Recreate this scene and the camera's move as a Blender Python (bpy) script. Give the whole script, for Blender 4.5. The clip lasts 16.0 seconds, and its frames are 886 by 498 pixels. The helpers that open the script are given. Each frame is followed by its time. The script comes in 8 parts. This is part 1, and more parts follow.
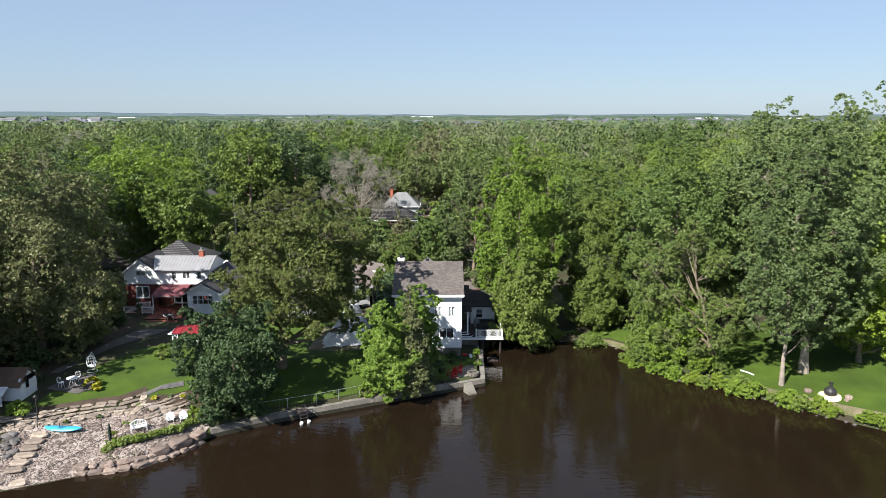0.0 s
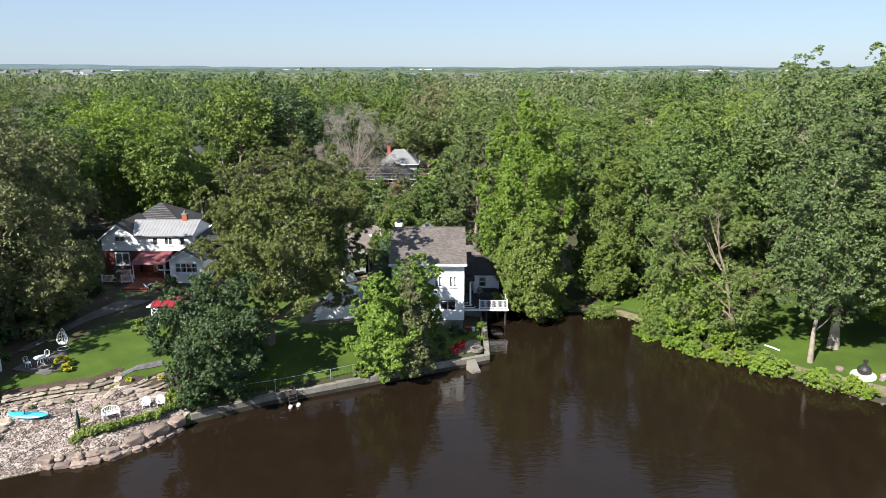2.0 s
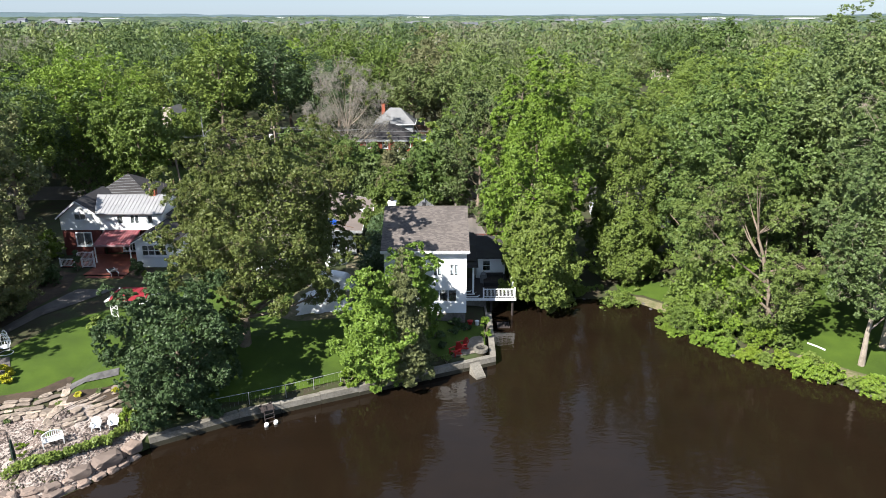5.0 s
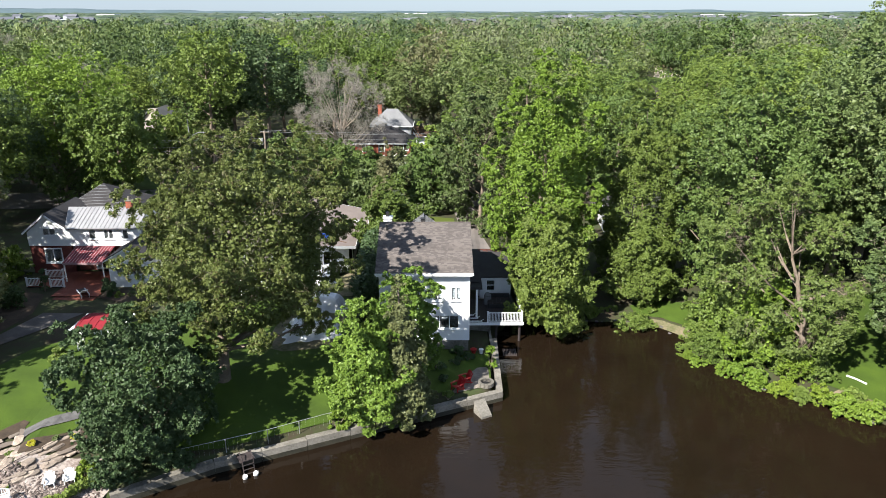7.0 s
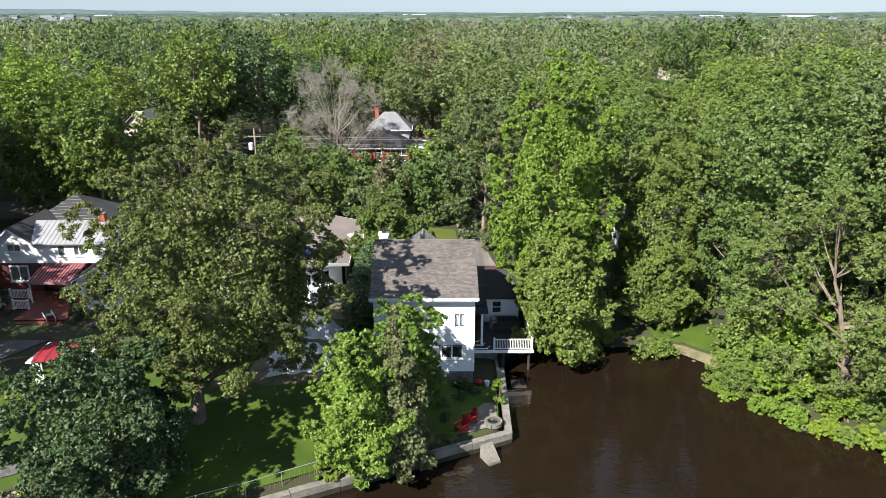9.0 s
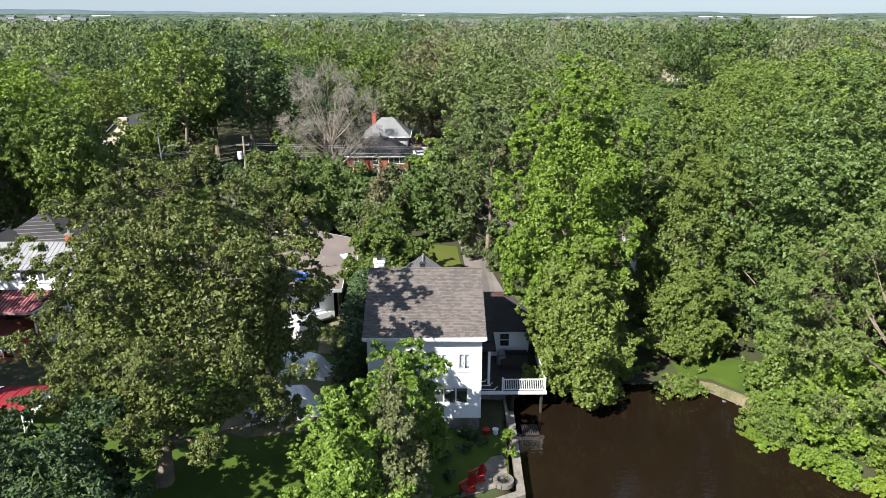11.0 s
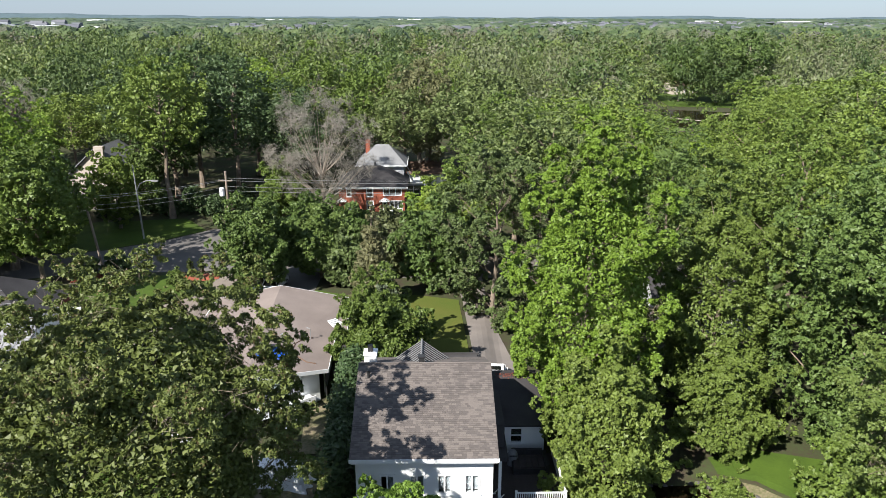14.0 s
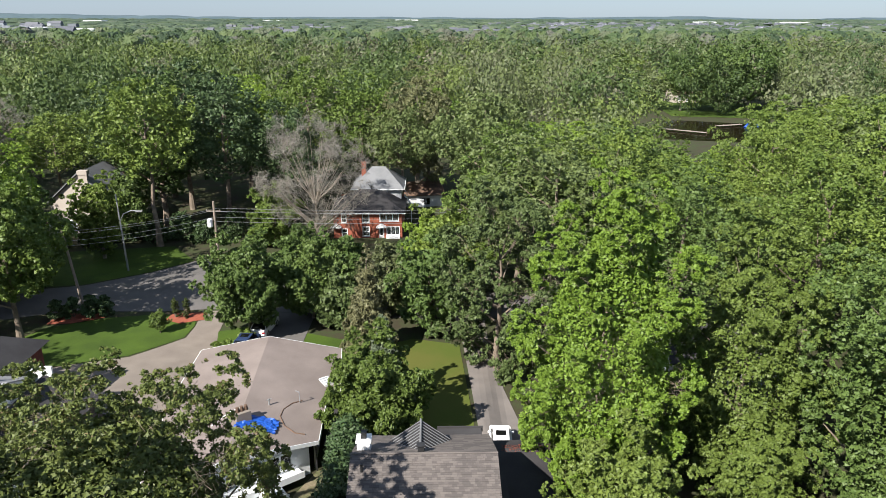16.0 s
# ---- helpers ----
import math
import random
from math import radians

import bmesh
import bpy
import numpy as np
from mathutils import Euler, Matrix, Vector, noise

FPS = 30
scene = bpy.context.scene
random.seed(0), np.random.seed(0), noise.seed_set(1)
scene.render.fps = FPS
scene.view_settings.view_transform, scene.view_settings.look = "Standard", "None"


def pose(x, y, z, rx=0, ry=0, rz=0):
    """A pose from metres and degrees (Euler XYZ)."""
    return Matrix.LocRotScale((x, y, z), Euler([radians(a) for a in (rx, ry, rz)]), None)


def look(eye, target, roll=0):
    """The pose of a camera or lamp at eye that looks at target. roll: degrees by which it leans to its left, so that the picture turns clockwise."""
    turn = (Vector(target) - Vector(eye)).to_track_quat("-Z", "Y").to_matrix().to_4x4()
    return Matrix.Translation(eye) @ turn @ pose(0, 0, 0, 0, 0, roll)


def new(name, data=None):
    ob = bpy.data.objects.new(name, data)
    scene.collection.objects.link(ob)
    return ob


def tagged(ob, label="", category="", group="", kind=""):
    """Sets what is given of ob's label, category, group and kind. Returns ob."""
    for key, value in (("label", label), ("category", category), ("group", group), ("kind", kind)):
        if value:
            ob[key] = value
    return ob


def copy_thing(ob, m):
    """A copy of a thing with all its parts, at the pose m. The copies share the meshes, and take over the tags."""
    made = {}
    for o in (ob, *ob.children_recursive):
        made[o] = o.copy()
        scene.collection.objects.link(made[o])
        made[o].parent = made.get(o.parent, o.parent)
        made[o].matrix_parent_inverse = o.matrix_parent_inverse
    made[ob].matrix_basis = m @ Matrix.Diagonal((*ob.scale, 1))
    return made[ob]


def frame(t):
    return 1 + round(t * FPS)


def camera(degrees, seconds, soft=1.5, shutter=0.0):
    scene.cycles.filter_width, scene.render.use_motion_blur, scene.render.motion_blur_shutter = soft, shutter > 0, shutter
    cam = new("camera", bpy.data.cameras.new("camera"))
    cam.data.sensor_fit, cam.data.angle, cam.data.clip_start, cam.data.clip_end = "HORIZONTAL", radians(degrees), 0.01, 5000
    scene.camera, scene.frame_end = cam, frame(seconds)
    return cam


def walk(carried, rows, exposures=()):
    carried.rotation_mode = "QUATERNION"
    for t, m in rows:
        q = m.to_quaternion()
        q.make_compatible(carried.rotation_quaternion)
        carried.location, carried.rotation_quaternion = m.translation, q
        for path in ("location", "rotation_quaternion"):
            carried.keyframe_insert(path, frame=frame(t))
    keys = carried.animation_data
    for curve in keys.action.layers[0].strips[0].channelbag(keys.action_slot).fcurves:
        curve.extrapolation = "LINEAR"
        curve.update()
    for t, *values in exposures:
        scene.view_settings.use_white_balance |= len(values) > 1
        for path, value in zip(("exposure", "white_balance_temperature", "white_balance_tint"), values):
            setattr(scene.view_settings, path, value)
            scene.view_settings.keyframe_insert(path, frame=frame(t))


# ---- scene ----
cam = camera(64.4, 16.0, soft=0.85)
METRES, EYE, TILT, LEAN, TURN = 50.0, 28.0, -10.95, 0.0, 0.0
ROWS = [
    (0.0, 0.0, 0.0, 0.0, -0.0, 0.0, 0.0),
    (0.5, -0.0015, 0.031, 0.0049, -0.03, -0.46, 0.01),
    (1.0, -0.0027, 0.0621, 0.0093, -0.05, -1.37, 0.02),
    (1.5, -0.0034, 0.0932, 0.015, -0.07, -2.51, 0.05),
    (2.0, -0.0039, 0.1242, 0.0216, -0.08, -3.69, 0.06),
    (2.5, -0.0044, 0.1549, 0.029, -0.1, -4.75, 0.09),
    (3.0, -0.0049, 0.186, 0.0372, -0.13, -5.68, 0.1),
    (3.5, -0.0055, 0.2162, 0.0457, -0.16, -6.48, 0.13),
    (4.0, -0.0055, 0.2466, 0.0537, -0.18, -7.0, 0.13),
    (6.5, -0.0091, 0.4009, 0.0878, -0.38, -7.88, 0.14),
    (7.0, -0.0104, 0.4313, 0.0937, -0.42, -7.88, 0.13),
    (7.5, -0.0111, 0.4617, 0.0982, -0.44, -7.85, 0.13),
    (8.0, -0.0126, 0.4918, 0.1019, -0.48, -7.84, 0.13),
    (8.5, -0.0136, 0.5218, 0.1049, -0.5, -7.82, 0.12),
    (9.0, -0.0144, 0.5524, 0.1079, -0.53, -7.8, 0.11),
    (11.5, -0.0199, 0.7077, 0.1393, -0.68, -7.74, 0.08),
    (12.0, -0.0209, 0.7365, 0.1537, -0.73, -7.71, 0.09),
    (12.5, -0.0223, 0.7641, 0.1685, -0.79, -7.64, 0.09),
    (13.0, -0.0228, 0.7901, 0.1848, -0.83, -7.6, 0.06),
    (13.5, -0.0235, 0.8163, 0.2017, -0.89, -7.54, 0.08),
    (14.0, -0.0242, 0.8421, 0.2177, -0.94, -7.49, 0.11),
    (14.5, -0.0246, 0.8673, 0.2351, -0.98, -7.48, 0.13),
    (15.0, -0.0255, 0.8921, 0.253, -1.04, -7.46, 0.11),
    (15.5, -0.0259, 0.9169, 0.2716, -1.09, -7.48, 0.11),
    (16.0, -0.0265, 0.9405, 0.289, -1.13, -7.49, 0.13),
]
walk(cam, [(t, pose(0, 0, EYE, TILT, LEAN, TURN) @ pose(METRES * x, METRES * y, METRES * z, 90 + pitch, roll, yaw)) for t, x, y, z, yaw, pitch, roll in ROWS], exposures=[(0.0, 0.98), (3.0, 1.2), (9.0, 1.18), (14.0, 0.94), (16.0, 0.88)])

# ---- light ----
SUN_AZ, SUN_EL = radians(221), radians(41)
world = bpy.data.worlds.new("sky")
scene.world = world
world.use_nodes = True
wn = world.node_tree
sky = wn.nodes.new("ShaderNodeTexSky")
sky.sky_type, sky.sun_disc = "NISHITA", False
sky.sun_elevation, sky.sun_rotation = SUN_EL, SUN_AZ
sky.air_density, sky.dust_density, sky.ozone_density = 1.0, 0.25, 2.0
tint = wn.nodes.new("ShaderNodeMix")
tint.data_type, tint.blend_type = "RGBA", "MULTIPLY"
tint.inputs[0].default_value = 1.0
tint.inputs[7].default_value = (0.76, 0.93, 1.2, 1)
wn.links.new(sky.outputs[0], tint.inputs[6])
veil = wn.nodes.new("ShaderNodeMix")
veil.data_type = "RGBA"
veil.inputs[0].default_value = 0.55
veil.inputs[7].default_value = (5.75, 7.1, 9.0, 1)
wn.links.new(tint.outputs[2], veil.inputs[6])
wn.links.new(veil.outputs[2], wn.nodes["Background"].inputs[0])
wn.nodes["Background"].inputs[1].default_value = 0.049
sun = new("sun", bpy.data.lights.new("sun", "SUN"))
sun.data.energy, sun.data.angle, sun.data.color = 5.9, radians(0.53), (1.0, 0.95, 0.87)
S_DIR = Vector((math.sin(SUN_AZ) * math.cos(SUN_EL), math.cos(SUN_AZ) * math.cos(SUN_EL), math.sin(SUN_EL)))
sun.matrix_world = look(S_DIR * 300, (0, 0, 0))


# ---- materials ----
def mat(name, c1, c2=None, rough=0.8, metal=0.0, scale=3.0, fine=40.0, bump=0.15, c3=None, island=False, obj=False, spec=0.3):
    """Two noises (stains and grain) mix two or three colours; island and obj vary pieces."""
    m = bpy.data.materials.new(name)
    m.use_nodes = True
    n, l = m.node_tree.nodes, m.node_tree.links
    p = n["Principled BSDF"]
    c2 = c2 or tuple(v * 0.75 for v in c1)
    tc = n.new("ShaderNodeTexCoord")
    big, small = n.new("ShaderNodeTexNoise"), n.new("ShaderNodeTexNoise")
    for t, s, d in ((big, scale, 4), (small, fine, 3)):
        t.inputs["Scale"].default_value, t.inputs["Detail"].default_value = s, d
        l.new(tc.outputs["Object"], t.inputs["Vector"])
    ramp = n.new("ShaderNodeValToRGB")
    e = ramp.color_ramp.elements
    e[0].position, e[1].position = 0.35, 0.65
    e[0].color, e[1].color = (*c2, 1), (*c1, 1)
    if c3:
        x = ramp.color_ramp.elements.new(0.8)
        x.color = (*c3, 1)
    add = n.new("ShaderNodeMath")
    add.operation = "MULTIPLY_ADD"
    l.new(small.outputs[0], add.inputs[0])
    add.inputs[1].default_value = 0.45
    sub = n.new("ShaderNodeMath")
    sub.operation = "MULTIPLY_ADD"
    l.new(big.outputs[0], sub.inputs[0])
    sub.inputs[1].default_value, sub.inputs[2].default_value = 0.75, -0.1
    l.new(sub.outputs[0], add.inputs[2])
    fac = add.outputs[0]
    if island or obj:
        r = n.new("ShaderNodeNewGeometry").outputs["Random Per Island"] if island else n.new("ShaderNodeObjectInfo").outputs["Random"]
        k = n.new("ShaderNodeMath")
        k.operation = "MULTIPLY_ADD"
        l.new(r, k.inputs[0])
        k.inputs[1].default_value = 0.5
        k2 = n.new("ShaderNodeMath")
        k2.operation = "SUBTRACT"
        l.new(fac, k2.inputs[0])
        k2.inputs[1].default_value = 0.25
        l.new(k2.outputs[0], k.inputs[2])
        fac = k.outputs[0]
    l.new(fac, ramp.inputs[0])
    l.new(ramp.outputs[0], p.inputs["Base Color"])
    p.inputs["Roughness"].default_value, p.inputs["Metallic"].default_value = rough, metal
    p.inputs["Specular IOR Level"].default_value = spec
    if bump:
        b = n.new("ShaderNodeBump")
        b.inputs["Strength"].default_value, b.inputs["Distance"].default_value = bump, 0.02
        l.new(small.outputs[0], b.inputs["Height"])
        l.new(b.outputs[0], p.inputs["Normal"])
    return m


def leaf_mat(name, dark, light, trans=0.3):
    """Leaves: colour by island and by tree, part of the light shines through."""
    m = bpy.data.materials.new(name)
    m.use_nodes = True
    n, l = m.node_tree.nodes, m.node_tree.links
    p, out = n["Principled BSDF"], n["Material Output"]
    ramp = n.new("ShaderNodeValToRGB")
    ramp.color_ramp.elements[0].color, ramp.color_ramp.elements[1].color = (*dark, 1), (*light, 1)
    l.new(n.new("ShaderNodeNewGeometry").outputs["Random Per Island"], ramp.inputs[0])
    hsv = n.new("ShaderNodeHueSaturation")
    ob = n.new("ShaderNodeObjectInfo")
    for sock, lo, hi in (("Hue", 0.494, 0.509), ("Value", 0.67, 0.9)):
        r = n.new("ShaderNodeMapRange")
        l.new(ob.outputs["Random"], r.inputs[0])
        r.inputs[3].default_value, r.inputs[4].default_value = (lo, hi) if sock == "Value" else (hi, lo)
        l.new(r.outputs[0], hsv.inputs[sock])
    hsv.inputs["Saturation"].default_value = 0.99
    tex = n.new("ShaderNodeTexNoise")
    tc = n.new("ShaderNodeTexCoord")
    l.new(tc.outputs["Object"], tex.inputs["Vector"])
    tex.inputs["Scale"].default_value = 0.45
    mixc = n.new("ShaderNodeMix")
    mixc.data_type = "RGBA"
    l.new(tex.outputs[0], mixc.inputs[0])
    l.new(ramp.outputs[0], mixc.inputs[6])
    mixc.inputs[7].default_value = (*[0.5 * (a + b) for a, b in zip(dark, light)], 1)
    l.new(mixc.outputs[2], hsv.inputs["Color"])
    l.new(hsv.outputs[0], p.inputs["Base Color"])
    p.inputs["Roughness"].default_value = 0.55
    p.inputs["Specular IOR Level"].default_value = 0.35
    tr = n.new("ShaderNodeBsdfTranslucent")
    l.new(hsv.outputs[0], tr.inputs[0])
    mix = n.new("ShaderNodeMixShader")
    mix.inputs[0].default_value = 0.45 * trans
    l.new(p.outputs[0], mix.inputs[1])
    l.new(tr.outputs[0], mix.inputs[2])
    l.new(mix.outputs[0], out.inputs[0])
    return m


M_GRAVEL = mat("grey_gravel", (0.125, 0.123, 0.123), (0.065, 0.063, 0.065), 0.95, scale=2.0, fine=22, bump=0.6)
M_DRYGRASS = mat("dry_lawn_grass", (0.055, 0.088, 0.01), (0.088, 0.094, 0.018), 0.9, scale=0.18, fine=14, bump=0.8, c3=(0.04, 0.068, 0.007))
M_BLUEGREY = mat("dull_blue_plastic", (0.03, 0.2, 0.3), (0.025, 0.16, 0.25), 0.5, scale=2, fine=12, bump=0.05)
M_DRYSOIL = mat("dry_sandy_soil", (0.19, 0.155, 0.105), (0.07, 0.08, 0.03), 0.95, scale=0.5, fine=6, bump=0.5)
M_GRASS = mat("lawn_grass", (0.053, 0.093, 0.008), (0.03, 0.056, 0.0048), 0.9, scale=0.35, fine=16, bump=0.8, c3=(0.086, 0.114, 0.0135))
M_EARTH = mat("woodland_floor", (0.036, 0.052, 0.016), (0.04, 0.031, 0.02), 0.95, scale=0.5, fine=5, bump=0.8)
M_ASPHALT = mat("asphalt", (0.13, 0.12, 0.115), (0.1, 0.095, 0.09), 0.9, scale=0.4, fine=30, bump=0.2)
M_DRIVE = mat("drive_paving", (0.21, 0.18, 0.153), (0.16, 0.135, 0.117), 0.9, scale=0.5, fine=25, bump=0.2)
M_ALGAE = mat("wet_algae_concrete", (0.045, 0.042, 0.03), (0.025, 0.024, 0.018), 0.6, scale=1.2, fine=9, bump=0.4)
M_CONC = mat("concrete", (0.22, 0.205, 0.18), (0.1, 0.094, 0.08), 0.9, scale=0.6, fine=7, bump=0.5)
M_WHITE = mat("white_paint", (0.73, 0.74, 0.75), (0.65, 0.67, 0.69), 0.55, scale=0.7, fine=20, bump=0.05)
M_ROOF = mat("asphalt_shingles", (0.14, 0.122, 0.113), (0.092, 0.081, 0.077), 0.95, scale=0.5, fine=18, bump=0.3, island=True)
M_DARKROOF = mat("dark_shingles", (0.05, 0.048, 0.05), (0.03, 0.028, 0.03), 0.95, scale=0.5, fine=18, bump=0.3)
M_GREYROOF = mat("grey_shingles", (0.2, 0.205, 0.215), (0.145, 0.15, 0.158), 0.9, scale=0.5, fine=18, bump=0.3)
M_FLATROOF = mat("gravel_roof", (0.225, 0.187, 0.17), (0.16, 0.132, 0.12), 0.95, scale=0.35, fine=25, bump=0.4, c3=(0.275, 0.235, 0.212))
M_METALROOF = mat("standing_seam_metal", (0.3, 0.3, 0.31), (0.23, 0.23, 0.24), 0.5, metal=0.2, scale=0.5, fine=8, bump=0.05)
M_BRICK = mat("red_brick", (0.33, 0.1, 0.06), (0.22, 0.07, 0.045), 0.9, scale=1.5, fine=15, bump=0.3)
M_GLASS = mat("window_glass", (0.02, 0.022, 0.025), (0.012, 0.013, 0.015), 0.05, scale=0.3, fine=2, bump=0.0, spec=0.6)
M_GLASS.node_tree.nodes["Principled BSDF"].inputs["Transmission Weight"].default_value = 0.6
M_PANE = mat("clear_window_pane", (0.7, 0.75, 0.78), (0.62, 0.68, 0.72), 0.03, scale=0.3, fine=2, bump=0.0, spec=0.6)
M_PANE.node_tree.nodes["Principled BSDF"].inputs["Transmission Weight"].default_value = 0.95
M_BLIND = mat("grey_blind", (0.4, 0.42, 0.43), (0.32, 0.34, 0.35), 0.8, scale=1, fine=12, bump=0.05)
M_BARK = mat("bark", (0.22, 0.18, 0.14), (0.12, 0.095, 0.075), 0.95, scale=2, fine=14, bump=0.8)
M_PALEBARK = mat("pale_bark", (0.31, 0.27, 0.225), (0.19, 0.16, 0.13), 0.95, scale=1.5, fine=12, bump=0.8)
M_LSTONE = mat("limestone", (0.6, 0.53, 0.43), (0.4, 0.34, 0.27), 0.9, scale=1.2, fine=9, bump=0.5, island=True)
M_DARKWOOD = mat("dark_stained_wood", (0.05, 0.04, 0.04), (0.03, 0.025, 0.025), 0.7, scale=2, fine=20, bump=0.2)
M_REDWOOD = mat("red_stained_deck", (0.18, 0.055, 0.036), (0.12, 0.038, 0.027), 0.7, scale=1.5, fine=15, bump=0.2, island=True)
M_RED = mat("red_paint", (0.36, 0.016, 0.018), (0.26, 0.012, 0.013), 0.5, scale=2, fine=20, bump=0.05)
M_CANVAS = mat("red_canvas", (0.21, 0.013, 0.022), (0.15, 0.01, 0.016), 0.8, scale=1.5, fine=20, bump=0.1)
M_BLACK = mat("black_iron", (0.03, 0.03, 0.033), (0.02, 0.02, 0.02), 0.5, scale=3, fine=20, bump=0.1)
L_MAPLE = leaf_mat("maple_leaves", (0.079, 0.133, 0.024), (0.225, 0.305, 0.056), 0.4)
L_ASH = leaf_mat("ash_leaves", (0.09, 0.168, 0.022), (0.25, 0.372, 0.055), 0.42)
L_BRIGHT = leaf_mat("bright_leaves", (0.095, 0.17, 0.018), (0.27, 0.39, 0.048), 0.42)
L_SILVER = leaf_mat("silvery_leaves", (0.072, 0.118, 0.038), (0.2, 0.27, 0.088), 0.4)
L_DARK = leaf_mat("dark_leaves", (0.037, 0.071, 0.026), (0.102, 0.16, 0.055), 0.25)
L_GREY = leaf_mat("greyish_leaves", (0.066, 0.106, 0.032), (0.195, 0.25, 0.083), 0.36)
L_CONIFER = leaf_mat("spruce_needles", (0.07, 0.09, 0.034), (0.2, 0.22, 0.088), 0.25)
L_SPRUCE = leaf_mat("tan_spruce_needles", (0.105, 0.108, 0.05), (0.26, 0.255, 0.125), 0.25)
L_CEDAR = leaf_mat("cedar_sprays", (0.04, 0.06, 0.012), (0.1, 0.125, 0.026), 0.2)
L_BLUE = leaf_mat("blue_spruce_needles", (0.06, 0.085, 0.05), (0.16, 0.2, 0.12), 0.25)
L_YELLOW = leaf_mat("yellow_green_leaves", (0.105, 0.172, 0.015), (0.235, 0.33, 0.037), 0.4)
L_GOLD = leaf_mat("golden_leaves", (0.35, 0.36, 0.02), (0.55, 0.5, 0.03), 0.3)
L_DEEP = leaf_mat("deep_green_leaves", (0.059, 0.107, 0.026), (0.17, 0.247, 0.06), 0.36)
L_OLIVE = leaf_mat("olive_maple_leaves", (0.05, 0.076, 0.016), (0.172, 0.21, 0.052), 0.36)
L_SHORE = leaf_mat("shore_tree_leaves", (0.088, 0.135, 0.027), (0.235, 0.3, 0.075), 0.4)
L_BANK = leaf_mat("bank_maple_leaves", (0.066, 0.108, 0.02), (0.195, 0.265, 0.052), 0.4)
L_TAN = leaf_mat("tan_leaves", (0.12, 0.125, 0.05), (0.26, 0.265, 0.125), 0.35)
L_LEFT = leaf_mat("olive_tan_maple_leaves", (0.072, 0.094, 0.032), (0.195, 0.215, 0.085), 0.35)
L_SEEDS = leaf_mat("brownish_seed_keys", (0.1, 0.072, 0.032), (0.22, 0.16, 0.075), 0.3)
L_BROWN = leaf_mat("dry_twigs", (0.17, 0.155, 0.132), (0.31, 0.286, 0.245), 0.1)



def woods_mat(name, colours):
    """Leaves of many trees: each tree has its own green, by the tone stored on its faces."""
    m = leaf_mat(name, colours[0], colours[1], 0.3)
    n, l = m.node_tree.nodes, m.node_tree.links
    ramp = next(x for x in n if x.type == "VALTORGB")
    e = ramp.color_ramp.elements
    e[1].position = 0.4
    for pos, col in zip((0.6, 0.78, 1.0), colours[2:]):
        e.new(pos).color = (*col, 1)
    tone = n.new("ShaderNodeAttribute")
    tone.attribute_name = "tone"
    a = n.new("ShaderNodeMath")
    a.operation = "MULTIPLY_ADD"
    geo = next(x for x in n if x.type == "NEW_GEOMETRY")
    l.new(geo.outputs["Random Per Island"], a.inputs[0])
    a.inputs[1].default_value = 0.14
    b = n.new("ShaderNodeMath")
    b.operation = "MULTIPLY"
    b.inputs[1].default_value = 0.88
    l.new(tone.outputs["Fac"], b.inputs[0])
    l.new(b.outputs[0], a.inputs[2])
    l.new(a.outputs[0], ramp.inputs[0])
    mixc = next(x for x in n if x.type == "MIX")
    for link in list(mixc.inputs[0].links):
        l.remove(link)
    mixc.inputs[0].default_value = 0.0
    return m


L_WOODS = woods_mat("woodland_leaves", [(0.045, 0.08, 0.025), (0.088, 0.137, 0.034), (0.148, 0.2, 0.046), (0.118, 0.15, 0.064), (0.19, 0.17, 0.125)])
# greens greyed and blued: the haze of distance is put into the leaf colour
L_HAZEWOODS = woods_mat("haze_tinted_woodland_leaves", [(0.05, 0.08, 0.045), (0.07, 0.105, 0.055), (0.085, 0.125, 0.06), (0.1, 0.14, 0.075), (0.12, 0.14, 0.1)])


# canopy greens darkened and blued, painting in some of the haze
L_HAZECANOPY = woods_mat("haze_tinted_canopy_leaves", [(0.032, 0.06, 0.028), (0.055, 0.097, 0.035), (0.087, 0.135, 0.045), (0.11, 0.155, 0.061), (0.134, 0.135, 0.113)])
for m in (L_HAZECANOPY, L_HAZEWOODS):
    # leafy relief and mottling on the far crowns
    n, l = m.node_tree.nodes, m.node_tree.links
    tex = n.new("ShaderNodeTexNoise")
    tex.inputs["Scale"].default_value, tex.inputs["Detail"].default_value = (0.55, 5) if m is L_HAZECANOPY else (0.2, 5)
    l.new(next(x for x in n if x.type == "TEX_COORD").outputs["Object"], tex.inputs["Vector"])
    bump = n.new("ShaderNodeBump")
    bump.inputs["Strength"].default_value, bump.inputs["Distance"].default_value = 1.0, 3.0
    l.new(tex.outputs[0], bump.inputs["Height"])
    l.new(bump.outputs[0], n["Principled BSDF"].inputs["Normal"])


# ---- mesh helpers ----
def np_mesh(name, verts, faces, smooth=False):
    """A mesh from arrays; faces all with the same number of corners."""
    verts, faces = np.asarray(verts, np.float32), np.asarray(faces, np.int32)
    me = bpy.data.meshes.new(name)
    k = faces.shape[1]
    me.vertices.add(len(verts))
    me.vertices.foreach_set("co", verts.ravel())
    me.loops.add(faces.size)
    me.loops.foreach_set("vertex_index", faces.ravel())
    me.polygons.add(len(faces))
    me.polygons.foreach_set("loop_start", np.arange(len(faces), dtype=np.int32) * k)
    me.update(calc_edges=True)
    if not smooth:
        me.polygons.foreach_set("use_smooth", np.zeros(len(faces), bool))
    else:
        me.polygons.foreach_set("use_smooth", np.ones(len(faces), bool))
    return me


